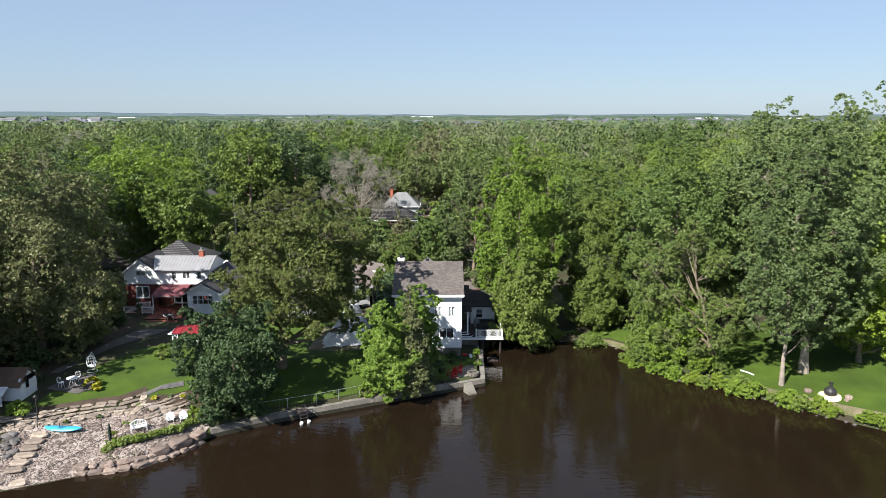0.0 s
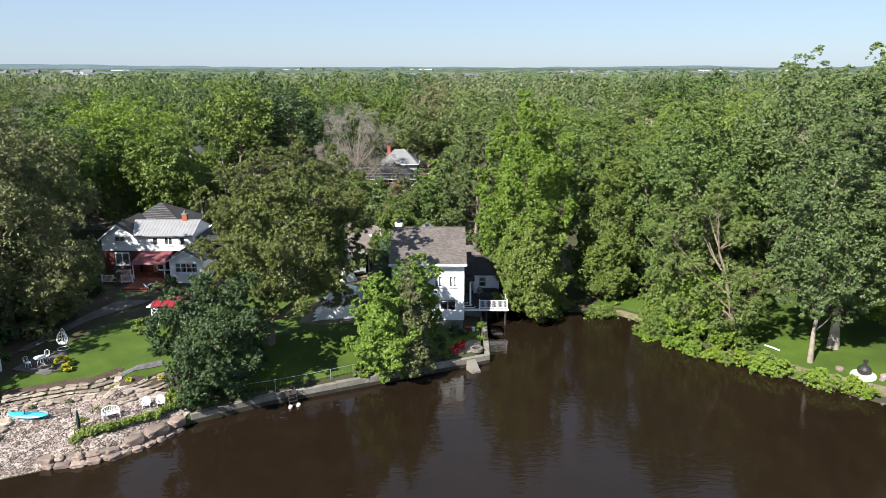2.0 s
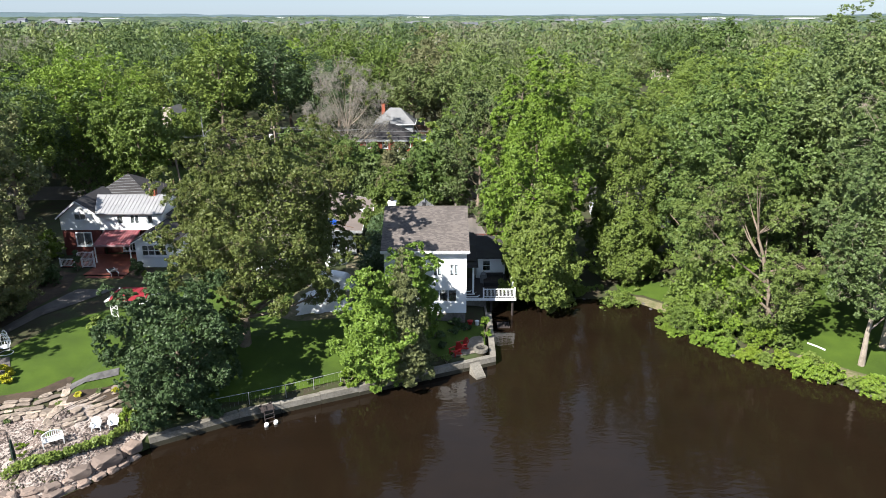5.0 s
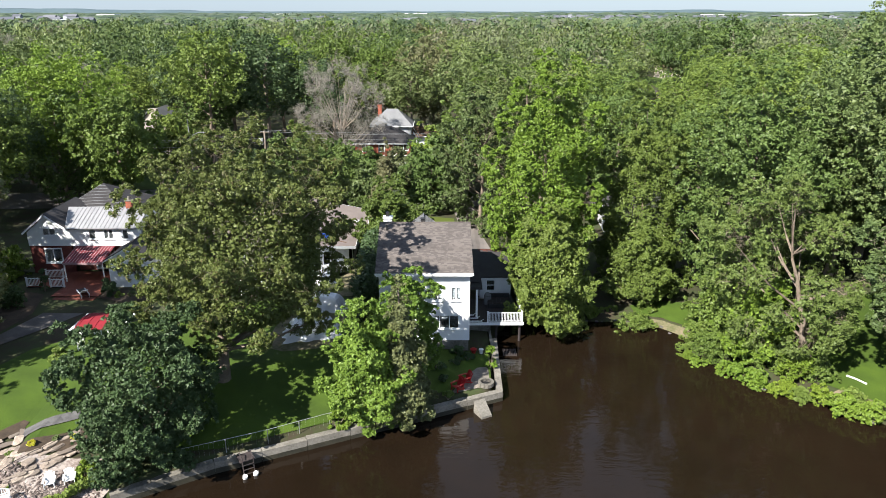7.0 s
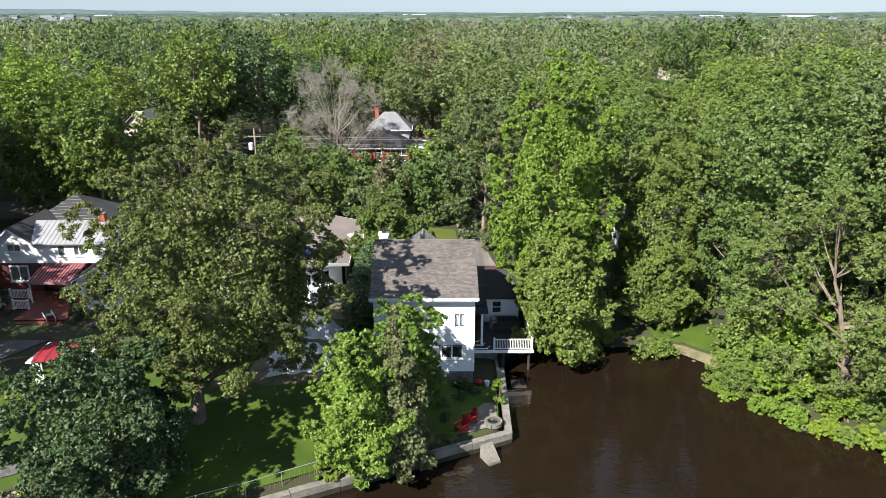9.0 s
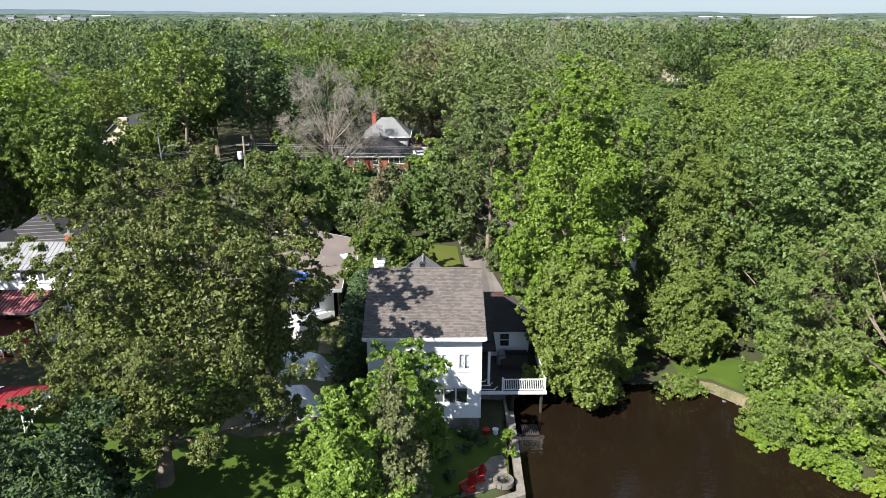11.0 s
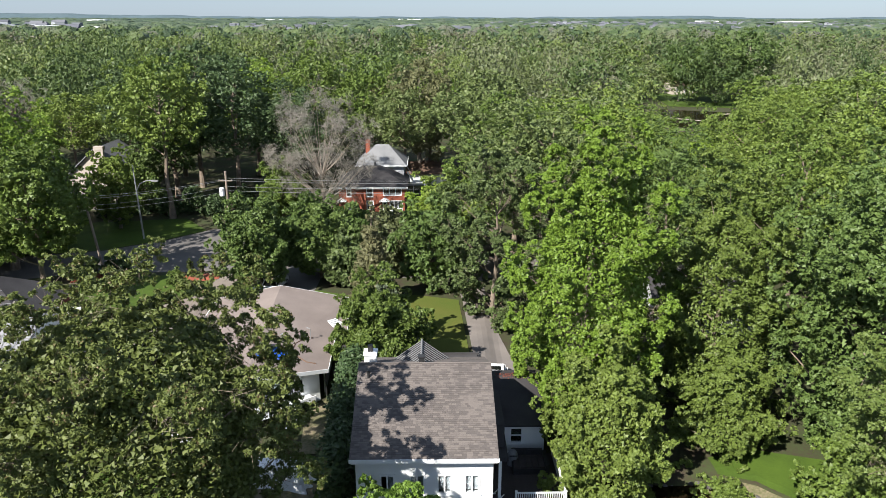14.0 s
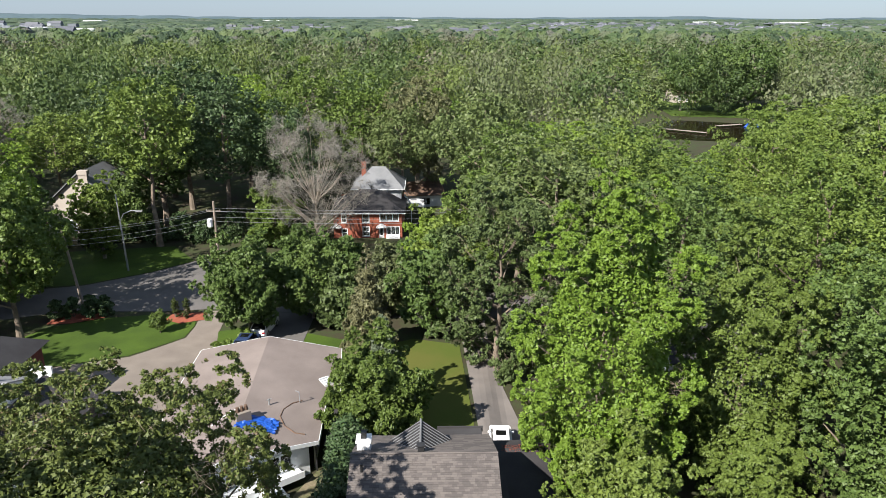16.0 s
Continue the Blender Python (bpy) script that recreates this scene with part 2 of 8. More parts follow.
class Geo:
    """Collects pieces of one mesh."""

    def __init__(self):
        self.v, self.f = [], []

    def add(self, verts, faces):
        k = len(self.v)
        self.v += [tuple(p) for p in verts]
        self.f += [tuple(i + k for i in f) for f in faces]
        return self

    def box(self, x0, x1, y0, y1, z0, z1, rot=0.0, about=None):
        p = [(x, y, z) for z in (z0, z1) for x, y in ((x0, y0), (x1, y0), (x1, y1), (x0, y1))]
        if rot:
            cx, cy = about or ((x0 + x1) / 2, (y0 + y1) / 2)
            c, s = math.cos(rot), math.sin(rot)
            p = [(cx + (x - cx) * c - (y - cy) * s, cy + (x - cx) * s + (y - cy) * c, z) for x, y, z in p]
        return self.add(p, [(0, 3, 2, 1), (4, 5, 6, 7), (0, 1, 5, 4), (1, 2, 6, 5), (2, 3, 7, 6), (3, 0, 4, 7)])

    def slab(self, quad, thick):
        """A plate under four corners, given counter-clockwise from outside."""
        q = [Vector(p) for p in quad]
        n = (q[1] - q[0]).cross(q[2] - q[0]).normalized() * thick
        return self.add(q + [p - n for p in q], [(0, 1, 2, 3), (7, 6, 5, 4), (0, 4, 5, 1), (1, 5, 6, 2), (2, 6, 7, 3), (3, 7, 4, 0)])

    def prism(self, poly, z0, z1):
        n = len(poly)
        v = [(x, y, z0) for x, y in poly] + [(x, y, z1) for x, y in poly]
        return self.add(v, [tuple(range(n - 1, -1, -1)), tuple(range(n, 2 * n))] + [(i, (i + 1) % n, n + (i + 1) % n, n + i) for i in range(n)])

    def wall_poly(self, poly, y0, y1):
        """A plate standing in x and z, from y0 to y1."""
        n = len(poly)
        v = [(x, y0, z) for x, z in poly] + [(x, y1, z) for x, z in poly]
        return self.add(v, [tuple(range(n)), tuple(range(2 * n - 1, n - 1, -1))] + [((i + 1) % n, i, n + i, n + (i + 1) % n) for i in range(n)])

    def tube(self, pts, radii, n=6):
        pts = [Vector(p) for p in pts]
        if not hasattr(radii, "__len__"):
            radii = [radii] * len(pts)
        k, vs, fs = 0, [], []
        for i, p in enumerate(pts):
            d = (pts[min(i + 1, len(pts) - 1)] - pts[max(i - 1, 0)]).normalized()
            a = d.orthogonal().normalized() if i == 0 else (a - d * a.dot(d)).normalized()
            b = d.cross(a)
            vs += [p + (a * math.cos(2 * math.pi * j / n) + b * math.sin(2 * math.pi * j / n)) * radii[i] for j in range(n)]
        for i in range(len(pts) - 1):
            fs += [(i * n + j, i * n + (j + 1) % n, (i + 1) * n + (j + 1) % n, (i + 1) * n + j) for j in range(n)]
        fs += [tuple(range(n - 1, -1, -1)), tuple(range(len(vs) - n, len(vs)))]
        return self.add(vs, fs)

    def mesh(self, name, material=None):
        me = bpy.data.meshes.new(name)
        me.from_pydata(self.v, [], self.f)
        me.update()
        if material:
            me.materials.append(material)
        return me


def thing(name, at, label, category, rz=0.0, group="", kind=""):
    ob = new(name)
    ob.empty_display_size = 0.3
    ob.matrix_basis = pose(at[0], at[1], at[2], 0, 0, rz)
    return tagged(ob, label, category, group, kind)


def part(name, geo, material, parent, label=""):
    """One mesh object under a thing or a part, in the thing's own axes."""
    ob = new(name, geo.mesh(name, material) if isinstance(geo, Geo) else geo)
    ob.parent = parent
    return tagged(ob, label)


def lone(name, geo, material, label, category, group="", kind=""):
    return tagged(new(name, geo.mesh(name, material)), label, category, group, kind)


# ---- the lie of the land ----
SHORE = [(-400, -60), (-120, 10), (-60, 38), (-40, 46), (-33, 48.6), (-28, 51), (-24, 52.3), (-21.5, 55), (-20, 57.4), (-15, 60.6), (4.2, 69.4), (4.5, 78), (6, 84),
         (9, 85), (14.5, 83.8), (17.8, 83.9), (20.4, 82.4), (22.2, 80.2), (22.0, 77.0), (25, 71.9), (30, 67.8), (33.7, 63.9), (37.3, 60.7), (40, 58.5), (52, 50), (110, 10), (400, -150)]


def inland(x, y):
    """Metres inland of the shore line (minus: out on the water), for arrays."""
    x, y = np.asarray(x, float), np.asarray(y, float)
    best = np.full(x.shape, 1e9)
    land_side = np.zeros(x.shape, bool)
    ring = SHORE + [(5000, -150), (5000, 5000), (-5000, 5000), (-5000, -60)]
    for (ax, ay), (bx, by) in zip(SHORE, SHORE[1:]):
        dx, dy = bx - ax, by - ay
        t = np.clip(((x - ax) * dx + (y - ay) * dy) / (dx * dx + dy * dy), 0, 1)
        best = np.minimum(best, np.hypot(x - ax - t * dx, y - ay - t * dy))
    for (ax, ay), (bx, by) in zip(ring, ring[1:] + ring[:1]):
        cross = ((ay > y) != (by > y)) & (x < (bx - ax) * (y - ay) / ((by - ay) or 1e-9) + ax)
        land_side ^= cross
    return np.where(land_side, best, -best)


def smooth(a, b, v):
    t = np.clip((v - a) / (b - a), 0, 1)
    return t * t * (3 - 2 * t)


def land(x, y):
    x, y = np.asarray(x, float), np.asarray(y, float)
    d = inland(x, y)
    left = np.interp(d, [-8, 0, 7.4, 8.0, 9.6, 13, 30], [-2, 0.0, 1.15, 1.35, 2.1, 2.5, 3.1])
    shelf = np.interp(d, [-8, 0, 1.0, 2.4, 5.0, 6.2, 8.2, 30], [-2, 0.0, 0.7, 1.25, 1.45, 2.0, 2.5, 3.1])
    e = smooth(-28.5, -26.5, x)
    left = left * (1 - e) + shelf * e
    wall = np.interp(d, [-3, 0.35, 0.5, 3.5, 9, 30], [-2, -2, 0.85, 1.2, 2.5, 2.9])
    quay = np.interp(d, [-3, 0.35, 0.5, 3, 8, 16], [-2, -2, 0.8, 0.95, 1.5, 2.2])
    right = np.interp(d, [-6, 0, 1.5, 6, 20], [-2, 0.0, 0.6, 1.2, 1.7])
    a = smooth(-22, -19.5, x)
    b = smooth(-9, -5, x)
    c = np.maximum(smooth(4.6, 6.5, x), smooth(79, 82, y) * smooth(3, 5, x))
    z = left * (1 - a) + wall * a
    z = z * (1 - b) + quay * b
    z = z * (1 - c) + right * c
    far = smooth(95, 115, y)
    z = z * (1 - far) + np.minimum(z, 1.9) * far
    z = z - 0.7 * smooth(125, 160, y) * (d > 0)
    return z


def ground_z(x, y):
    return float(land(np.array([x]), np.array([y]))[0])


def axis(lo, a, b, hi, step):
    mid = np.arange(a, b + 1e-6, step)
    out = [b]
    s = step
    while out[-1] < hi:
        s *= 1.25
        out.append(min(out[-1] + s, hi))
    low = [a]
    s = step
    while low[-1] > lo:
        s *= 1.25
        low.append(max(low[-1] - s, lo))
    return np.array(sorted(set(np.round(np.concatenate([low, mid, out]), 4))))


gx, gy = axis(-4500, -50, 50, 4500, 0.5), axis(-300, 44, 100, 4700, 0.5)
X, Y = np.meshgrid(gx, gy)
Z = land(X, Y)
Z[Y > 700] = 0.5
nx, ny = len(gx), len(gy)
idx = np.arange(nx * ny).reshape(ny, nx)
faces = np.stack([idx[:-1, :-1], idx[:-1, 1:], idx[1:, 1:], idx[1:, :-1]], -1).reshape(-1, 4)
me = np_mesh("ground", np.stack([X, Y, Z], -1).reshape(-1, 3), faces, True)
me.materials.append(M_EARTH)
tagged(new("ground", me), "grassy and wooded ground sloping to the river", "ground", kind="structure")


def water_mat():
    m = mat("river_water", (0.0125, 0.0078, 0.0046), (0.0095, 0.0062, 0.0038), 0.035, scale=0.05, fine=0.4, bump=0, spec=0.5)
    n, l = m.node_tree.nodes, m.node_tree.links
    p = n["Principled BSDF"]
    p.inputs["IOR"].default_value = 1.33
    tc = n.new("ShaderNodeTexCoord")
    mp = n.new("ShaderNodeMapping")
    mp.inputs["Scale"].default_value = (0.6, 1.4, 1)
    l.new(tc.outputs["Object"], mp.inputs[0])
    a = n.new("ShaderNodeTexNoise")
    a.inputs["Scale"].default_value, a.inputs["Detail"].default_value = 1.6, 3
    l.new(mp.outputs[0], a.inputs["Vector"])
    b = n.new("ShaderNodeBump")
    b.inputs["Strength"].default_value, b.inputs["Distance"].default_value = 0.22, 0.08
    l.new(a.outputs[0], b.inputs["Height"])
    l.new(b.outputs[0], p.inputs["Normal"])
    return m


M_WATER = water_mat()
g = Geo().add([(-900, -400, 0), (900, -400, 0), (900, 90, 0), (-900, 90, 0)], [(0, 1, 2, 3)])
lone("water", g, M_WATER, "calm dark brown river water", "water", kind="structure")


def patch(name, poly, material, lift, label, category, step=0.5):
    """A sheet that lies on the ground within an outline."""
    from mathutils.geometry import delaunay_2d_cdt
    ring = []
    for (ax, ay), (bx, by) in zip(poly, poly[1:] + poly[:1]):
        k = max(1, int(math.hypot(bx - ax, by - ay) / step))
        ring += [Vector((ax + (bx - ax) * i / k, ay + (by - ay) * i / k)) for i in range(k)]
    n = len(ring)
    xs, ys = [p.x for p in ring], [p.y for p in ring]
    inner = [Vector((x, y)) for x in np.arange(math.floor(min(xs)), max(xs), step) for y in np.arange(math.floor(min(ys)), max(ys), step)]
    v, _, f, *_ = delaunay_2d_cdt(ring + inner, [(i, (i + 1) % n) for i in range(n)], [list(range(n))], 1, 1e-4)
    z = land(np.array([p.x for p in v]), np.array([p.y for p in v])) + lift
    gg = Geo().add([(p.x, p.y, h) for p, h in zip(v, z)], f)
    return lone(name, gg, material, label, category, kind="structure")


# ---- trees ----
RNG = np.random.default_rng(7)


def crown_shape(kind, u):
    if kind == "round":
        return np.sqrt(np.clip(1 - (2 * u - 0.9) ** 2 / 1.25, 0.02, 1))
    if kind == "full":
        return np.sqrt(np.clip(1 - np.clip(u - 0.12, 0, 1) ** 2 / 0.8, 0.03, 1)) * np.clip(0.75 + u * 2, 0, 1)
    if kind == "broad":
        return np.sqrt(np.clip(1 - np.abs(2 * u - 0.92) ** 3 / 1.15, 0.02, 1))
    if kind == "tall":
        return np.clip(np.sin(np.pi * np.clip(u * 0.86 + 0.12, 0, 1)), 0.05, 1) ** 0.6
    if kind == "cone":
        return np.clip(1.05 - u, 0.04, 1) ** 0.85
    return np.ones_like(u)


def leaves(rng, centres, radii, out, n, size, up=0.38, shell=0.5, flat=0.8, jitter=0.75, blade=(0.58, 0.42)):
    """Leaf blades scattered over the shells of clumps: arrays of corners and faces."""
    w = radii ** 2
    k = rng.choice(len(centres), n, p=w / w.sum())
    d = rng.normal(size=(n, 3))
    d /= np.linalg.norm(d, axis=1, keepdims=True)
    d = d + out[k] * 0.7 + np.array([0, 0, 0.35])
    d /= np.linalg.norm(d, axis=1, keepdims=True)
    r = radii[k][:, None] * (shell + (1 - shell) * rng.random((n, 1)) ** 0.6) * (0.85 + 0.3 * rng.random((n, 1)))
    p = centres[k] + d * r * np.array([1, 1, flat])
    nrm = d * 0.8 + np.array([0, 0, up]) + rng.normal(size=(n, 3)) * jitter
    nrm /= np.linalg.norm(nrm, axis=1, keepdims=True)
    a = np.cross(nrm, rng.normal(size=(n, 3)))
    a /= np.linalg.norm(a, axis=1, keepdims=True)
    b = np.cross(nrm, a)
    s = size * (0.6 + 0.8 * rng.random((n, 1)))
    droop = nrm * s * 0.15
    base = p - a * s * blade[0] * 0.75
    q = np.stack([p + a * s * blade[0] * 1.3 - droop, base + b * s * blade[1] * 1.12, base - b * s * blade[1] * 1.12], 1)
    return q.reshape(-1, 3), np.arange(3 * n).reshape(n, 3)


def boughs(rng, shape, radius, lo, h, count, fat, squash):
    """Evenly spread boughs over a crown; each a rising plume of four tapering lobes."""
    half = (h - lo) / 2
    area = 4 * np.pi * ((2 * (radius * half) ** 1.6 + radius ** 3.2) / 3) ** (1 / 1.6)
    big = 0.72 * fat * math.sqrt(area / (count * np.pi))
    rise = {"tall": 2.6, "full": 1.0, "broad": 0.9}.get(shape, 1.1)
    long_ = {"tall": 1.4, "full": 1.15}.get(shape, 1.0)
    found = []
    for _ in range(count):
        u = rng.random(14) ** 0.9
        th = rng.random(14) * 2 * np.pi
        fr = np.where(rng.random(14) < 0.8, 0.86 + 0.16 * rng.random(14), 0.5 + 0.3 * rng.random(14))
        rad = np.maximum(radius * crown_shape(shape, u) * fr - big * 0.3, 0.05)
        p = np.stack([np.cos(th) * rad * squash[0], np.sin(th) * rad * squash[1], lo + big * 0.6 + u * max(h - lo - big * 1.5, 0.2)], 1)
        if found:
            k = int(np.argmax(np.linalg.norm(p[:, None] - np.array(found)[None], axis=2).min(1)))
        else:
            k = 0
        found.append(p[k])
    c = np.array(found)
    axis_ = c * np.array([1, 1, 0]) / radius + np.array([0, 0, rise * 0.6]) + rng.normal(size=c.shape) * 0.18
    axis_ /= np.linalg.norm(axis_, axis=1, keepdims=True)
    size = big * (0.72 + 0.56 * rng.random(count))
    centres, radii = [], []
    for s, f in ((-0.65, 0.66), (-0.12, 0.74), (0.38, 0.6), (0.85, 0.4)):
        centres.append(c + axis_ * (size * s * long_)[:, None] + rng.normal(size=c.shape) * (size * 0.2)[:, None])
        radii.append(size * f * (0.85 + 0.3 * rng.random(count)))
    lc, lr = np.concatenate(centres), np.concatenate(radii)
    lc[:, 2] = np.clip(lc[:, 2], lo + lr * 0.3, h - lr * 0.7)
    return lc, lr


def make_tree(name, at, top, radius, low, leaf, n=9000, size=0.34, shape="round", clumps=60, bark=None, label="", category="tree", seed=None, lean=(0, 0), trunk=None, bare=0.0, clump=0.21, group="", shell=0.5, squash=(1, 1), twigs=False, sprigs=0, keys=0, off=(0, 0)):
    """A tree: tapered trunk with limbs, crown of leaf clumps between low and top."""
    rng = np.random.default_rng(seed if seed is not None else int(abs(at[0] * 31 + at[1] * 17)))
    z0 = ground_z(*at) - 0.15
    ob = thing(name, (at[0], at[1], z0), label, category, group=group)
    h, lo = top - z0, low - z0
    if shape == "cone":
        lobes = max(10, int(clumps * 0.85))
        u = rng.random(lobes) ** 1.3
        th = rng.random(lobes) * 2 * np.pi
        fr = np.sqrt(rng.random(lobes)) * 0.6 + 0.4
        lr = radius * clump * 1.1 * (0.65 + 0.7 * rng.random(lobes)) * np.clip(1.15 - u, 0.25, 1)
        rad = np.maximum(radius * crown_shape(shape, u) * fr - lr * 0.5, 0.05)
        lc = np.stack([np.cos(th) * rad * squash[0], np.sin(th) * rad * squash[1], lo + lr * 0.5 + u * (h - lo - lr * 1.2)], 1)
    else:
        lc, lr = boughs(rng, shape, radius, lo, h, max(11, clumps // 3), clump / 0.21, squash)
        lobes = len(lr)
    lc[:, 0] += lean[0] * lc[:, 2] / h + off[0]
    lc[:, 1] += lean[1] * lc[:, 2] / h + off[1]
    mid = np.array([lean[0] * 0.6, lean[1] * 0.6, lo + 0.42 * (h - lo)])
    lo_dir = (lc - mid) / np.array([radius, radius, (h - lo) * 0.6])
    lo_dir /= np.linalg.norm(lo_dir, axis=1, keepdims=True) + 1e-6
    # each lobe carries small sprays of leaves
    per = 15
    k = np.repeat(np.arange(lobes), per)
    dd = rng.normal(size=(len(k), 3)) + lo_dir[k] * 0.8 + np.array([0, 0, 0.3])
    dd /= np.linalg.norm(dd, axis=1, keepdims=True)
    c = lc[k] + dd * (lr[k] * (0.7 + 0.5 * rng.random(len(k))))[:, None] * np.array([1, 1, 0.85])
    cr = lr[k] * (0.2 + 0.16 * rng.random(len(k)))
    o = dd * 0.7 + lo_dir[k] * 0.5
    o /= np.linalg.norm(o, axis=1, keepdims=True)
    v, f = leaves(rng, c, cr, o, n, size, shell=0.2, flat=0.85, jitter=1.5 if twigs else 1.1, blade=(1.3, 0.032) if twigs else (0.58, 0.42))
    if not bare:
        # a dense shaded core inside the outer sprays
        m = n // 3 if size < 0.14 else n // 4
        u, th = rng.random(m), rng.random(m) * 2 * np.pi
        rc = radius * crown_shape(shape, u) * (0.58 + 0.15 * rng.random(m))
        zc = lo + (0.1 + 0.68 * u) * (h - lo)
        cc = np.stack([np.cos(th) * rc * squash[0] + lean[0] * zc / h + off[0], np.sin(th) * rc * squash[1] + lean[1] * zc / h + off[1], zc], 1)
        oc = np.stack([np.cos(th), np.sin(th), u - 0.35], 1)
        w, q = leaves(rng, cc, np.full(m, size * 2.0), oc / np.linalg.norm(oc, axis=1, keepdims=True), m, max(size * 1.2, 0.17), shell=0.1)
        v, f = np.concatenate([v, w]), np.concatenate([f, q + len(v)])
    cm = np_mesh("crown", v, f)
    cm.materials.append(leaf)
    crown = new("crown", cm)
    crown.parent = ob
    if sprigs:
        v, f = leaves(rng, lc * np.array([0.86, 0.86, 0.97]), lr * 1.1, lo_dir, sprigs, 0.4, shell=0.0, jitter=1.6, blade=(1.2, 0.022))
        tm = np_mesh("twig_work", v, f)
        tm.materials.append(bark or M_BARK)
        tw = new("twig_work", tm)
        tw.parent = ob
        tw["kind"] = "stuff"
    if keys:
        pick_ = rng.random(len(c)) < 0.35
        v, f = leaves(rng, c[pick_], cr[pick_] * 1.05, o[pick_], keys, size * 0.9, shell=0.3, jitter=1.2, blade=(0.6, 0.25))
        km = np_mesh("seed_keys", v, f)
        km.materials.append(L_SEEDS)
        kb = new("seed_keys", km)
        kb.parent = ob
        kb["kind"] = "stuff"
    tr = trunk or max(0.12, h * 0.017)
    g = Geo()
    top_t = lo + (h - lo) * (0.9 if shape == "cone" else 0.3 if twigs else 0.62)
    pts = [Vector((lean[0] * k / 6 * top_t / h + rng.normal() * 0.006 * h * (0 < k), lean[1] * k / 6 * top_t / h + rng.normal() * 0.006 * h * (0 < k), top_t * k / 6)) for k in range(7)]
    g.tube(pts, [tr * 1.35] + [tr * (1 - 0.13 * k) for k in range(1, 7)], 9)
    if shape != "cone":
        limbs = Geo()
        order = np.argsort(-lr)[: 14 + int(bare * 30)]
        for k in order:
            e = Vector(lc[k])
            zz = max(min(e.z - 0.8 * math.hypot(e.x, e.y), top_t * 0.95), lo * 0.7)
            j = min(zz / top_t * 6, 5.99)
            s = pts[int(j)].lerp(pts[int(j) + 1], j % 1)
            m1 = s.lerp(e, 0.45) + Vector((0, 0, -0.06 * (e - s).length))
            r0 = tr * (0.5 - 0.3 * zz / top_t)
            limbs.tube([s, m1, e], [r0, r0 * 0.6, r0 * 0.2], 5)
        part("branchwork", limbs, bark or M_BARK, ob)["kind"] = "stuff"
    part("trunk", g, bark or M_BARK, ob)
    return ob


GREY_MAPLE = "tall silver maple with dense grey-green summer foliage"
BRIGHT_MAPLE = "tall maple with fresh bright green foliage"
make_tree("maple_tree", (-16.6, 68.9), 21.8, 7.7, 5.6, L_OLIVE, 190000, 0.11, "broad", 190, M_BARK, "large maple with greyish green leaves on the shaded lawn", trunk=0.42, lean=(-0.4, 2.8), clump=0.2, sprigs=2200, keys=20000, off=(2.0, 0.3))
make_tree("chestnut_tree", (-19.4, 61.7), 11.6, 4.5, 0.8, L_DARK, 70000, 0.14, "broad", 110, M_BARK, "dense dark green tree beside the sea wall", trunk=0.25, clump=0.21)
make_tree("ash_tree", (-5.3, 66.0), 10.2, 3.0, 0.3, L_ASH, 44000, 0.13, "full", 100, M_BARK, "bright green young tree overhanging the sea wall", lean=(-0.4, -0.5))
make_tree("ash_tree", (-2.9, 70.2), 10.8, 2.3, 1.6, L_ASH, 32000, 0.145, "round", 70, M_BARK, "bright green young tree in front of the white house")
make_tree("spruce_tree", (-3.2, 66.3), 11.7, 2.6, 1.0, L_CONIFER, 34000, 0.135, "cone", 120, M_BARK, "dull green spruce with brown tips by the water")
make_tree("maple_tree", (9.9, 89.4), 25.8, 5.5, 1.5, L_BRIGHT, 150000, 0.145, "tall", 150, M_BARK, BRIGHT_MAPLE, trunk=0.5, clump=0.17, sprigs=2500)
make_tree("maple_tree", (9.9, 82.0), 12.6, 3.9, 0.3, L_BANK, 50000, 0.155, "full", 100, M_BARK, "low leafy maple overhanging the inlet")
make_tree("maple_tree", (20.8, 92.6), 21.5, 5.0, 0.8, L_BANK, 100000, 0.145, "full", 120, M_BARK, "broad green maple at the water's edge")
make_tree("maple_tree", (29.0, 86.0), 25.0, 6.6, 2.5, L_DEEP, 60000, 0.185, "tall", 140, M_BARK, "tall green maple behind the shore shrubs")
make_tree("willow_tree", (30.2, 74.4), 17.2, 5.6, 1.6, L_SHORE, 60000, 0.135, "round", 96, M_BARK, "leaning sparse shore tree with pale bare twigs", lean=(-4.6, 0.5), trunk=0.3, bare=0.5, sprigs=2200, off=(-1.3, 0))
make_tree("poplar_tree", (34.4, 67.6), 27.0, 4.9, 5.0, L_SILVER, 76000, 0.145, "tall", 150, M_PALEBARK, "tall poplar with pale trunk and grey-green leaves", trunk=0.21, lean=(-0.4, -0.6), off=(0.5, 0.3), sprigs=2500)
make_tree("poplar_tree", (37.8, 70.0), 28.0, 6.2, 6.6, L_SILVER, 90000, 0.15, "tall", 170, M_PALEBARK, "tall poplar with pale trunk and grey-green leaves", trunk=0.42)
make_tree("maple_tree", (45.0, 72.5), 17.0, 5.0, 3.0, L_YELLOW, 26000, 0.22, "round", 60, M_BARK, "yellow-green maple on the lawn")
make_tree("maple_tree", (-42.6, 71.5), 24.5, 8.4, 3.0, L_LEFT, 80000, 0.17, "round", 130, M_BARK, "wide maple with thin olive-tan leaves", sprigs=2600, keys=5000)
for x, y, top in ((62, 98, 33), (54, 92, 31), (47, 97, 30), (40.5, 91, 28)):
    make_tree("poplar_tree", (x, y), top, 6.0, 4.0, L_SILVER, 40000, 0.2, "tall", 140, M_PALEBARK, "tall poplar rising above the river woods", trunk=0.4, group="tall poplars")
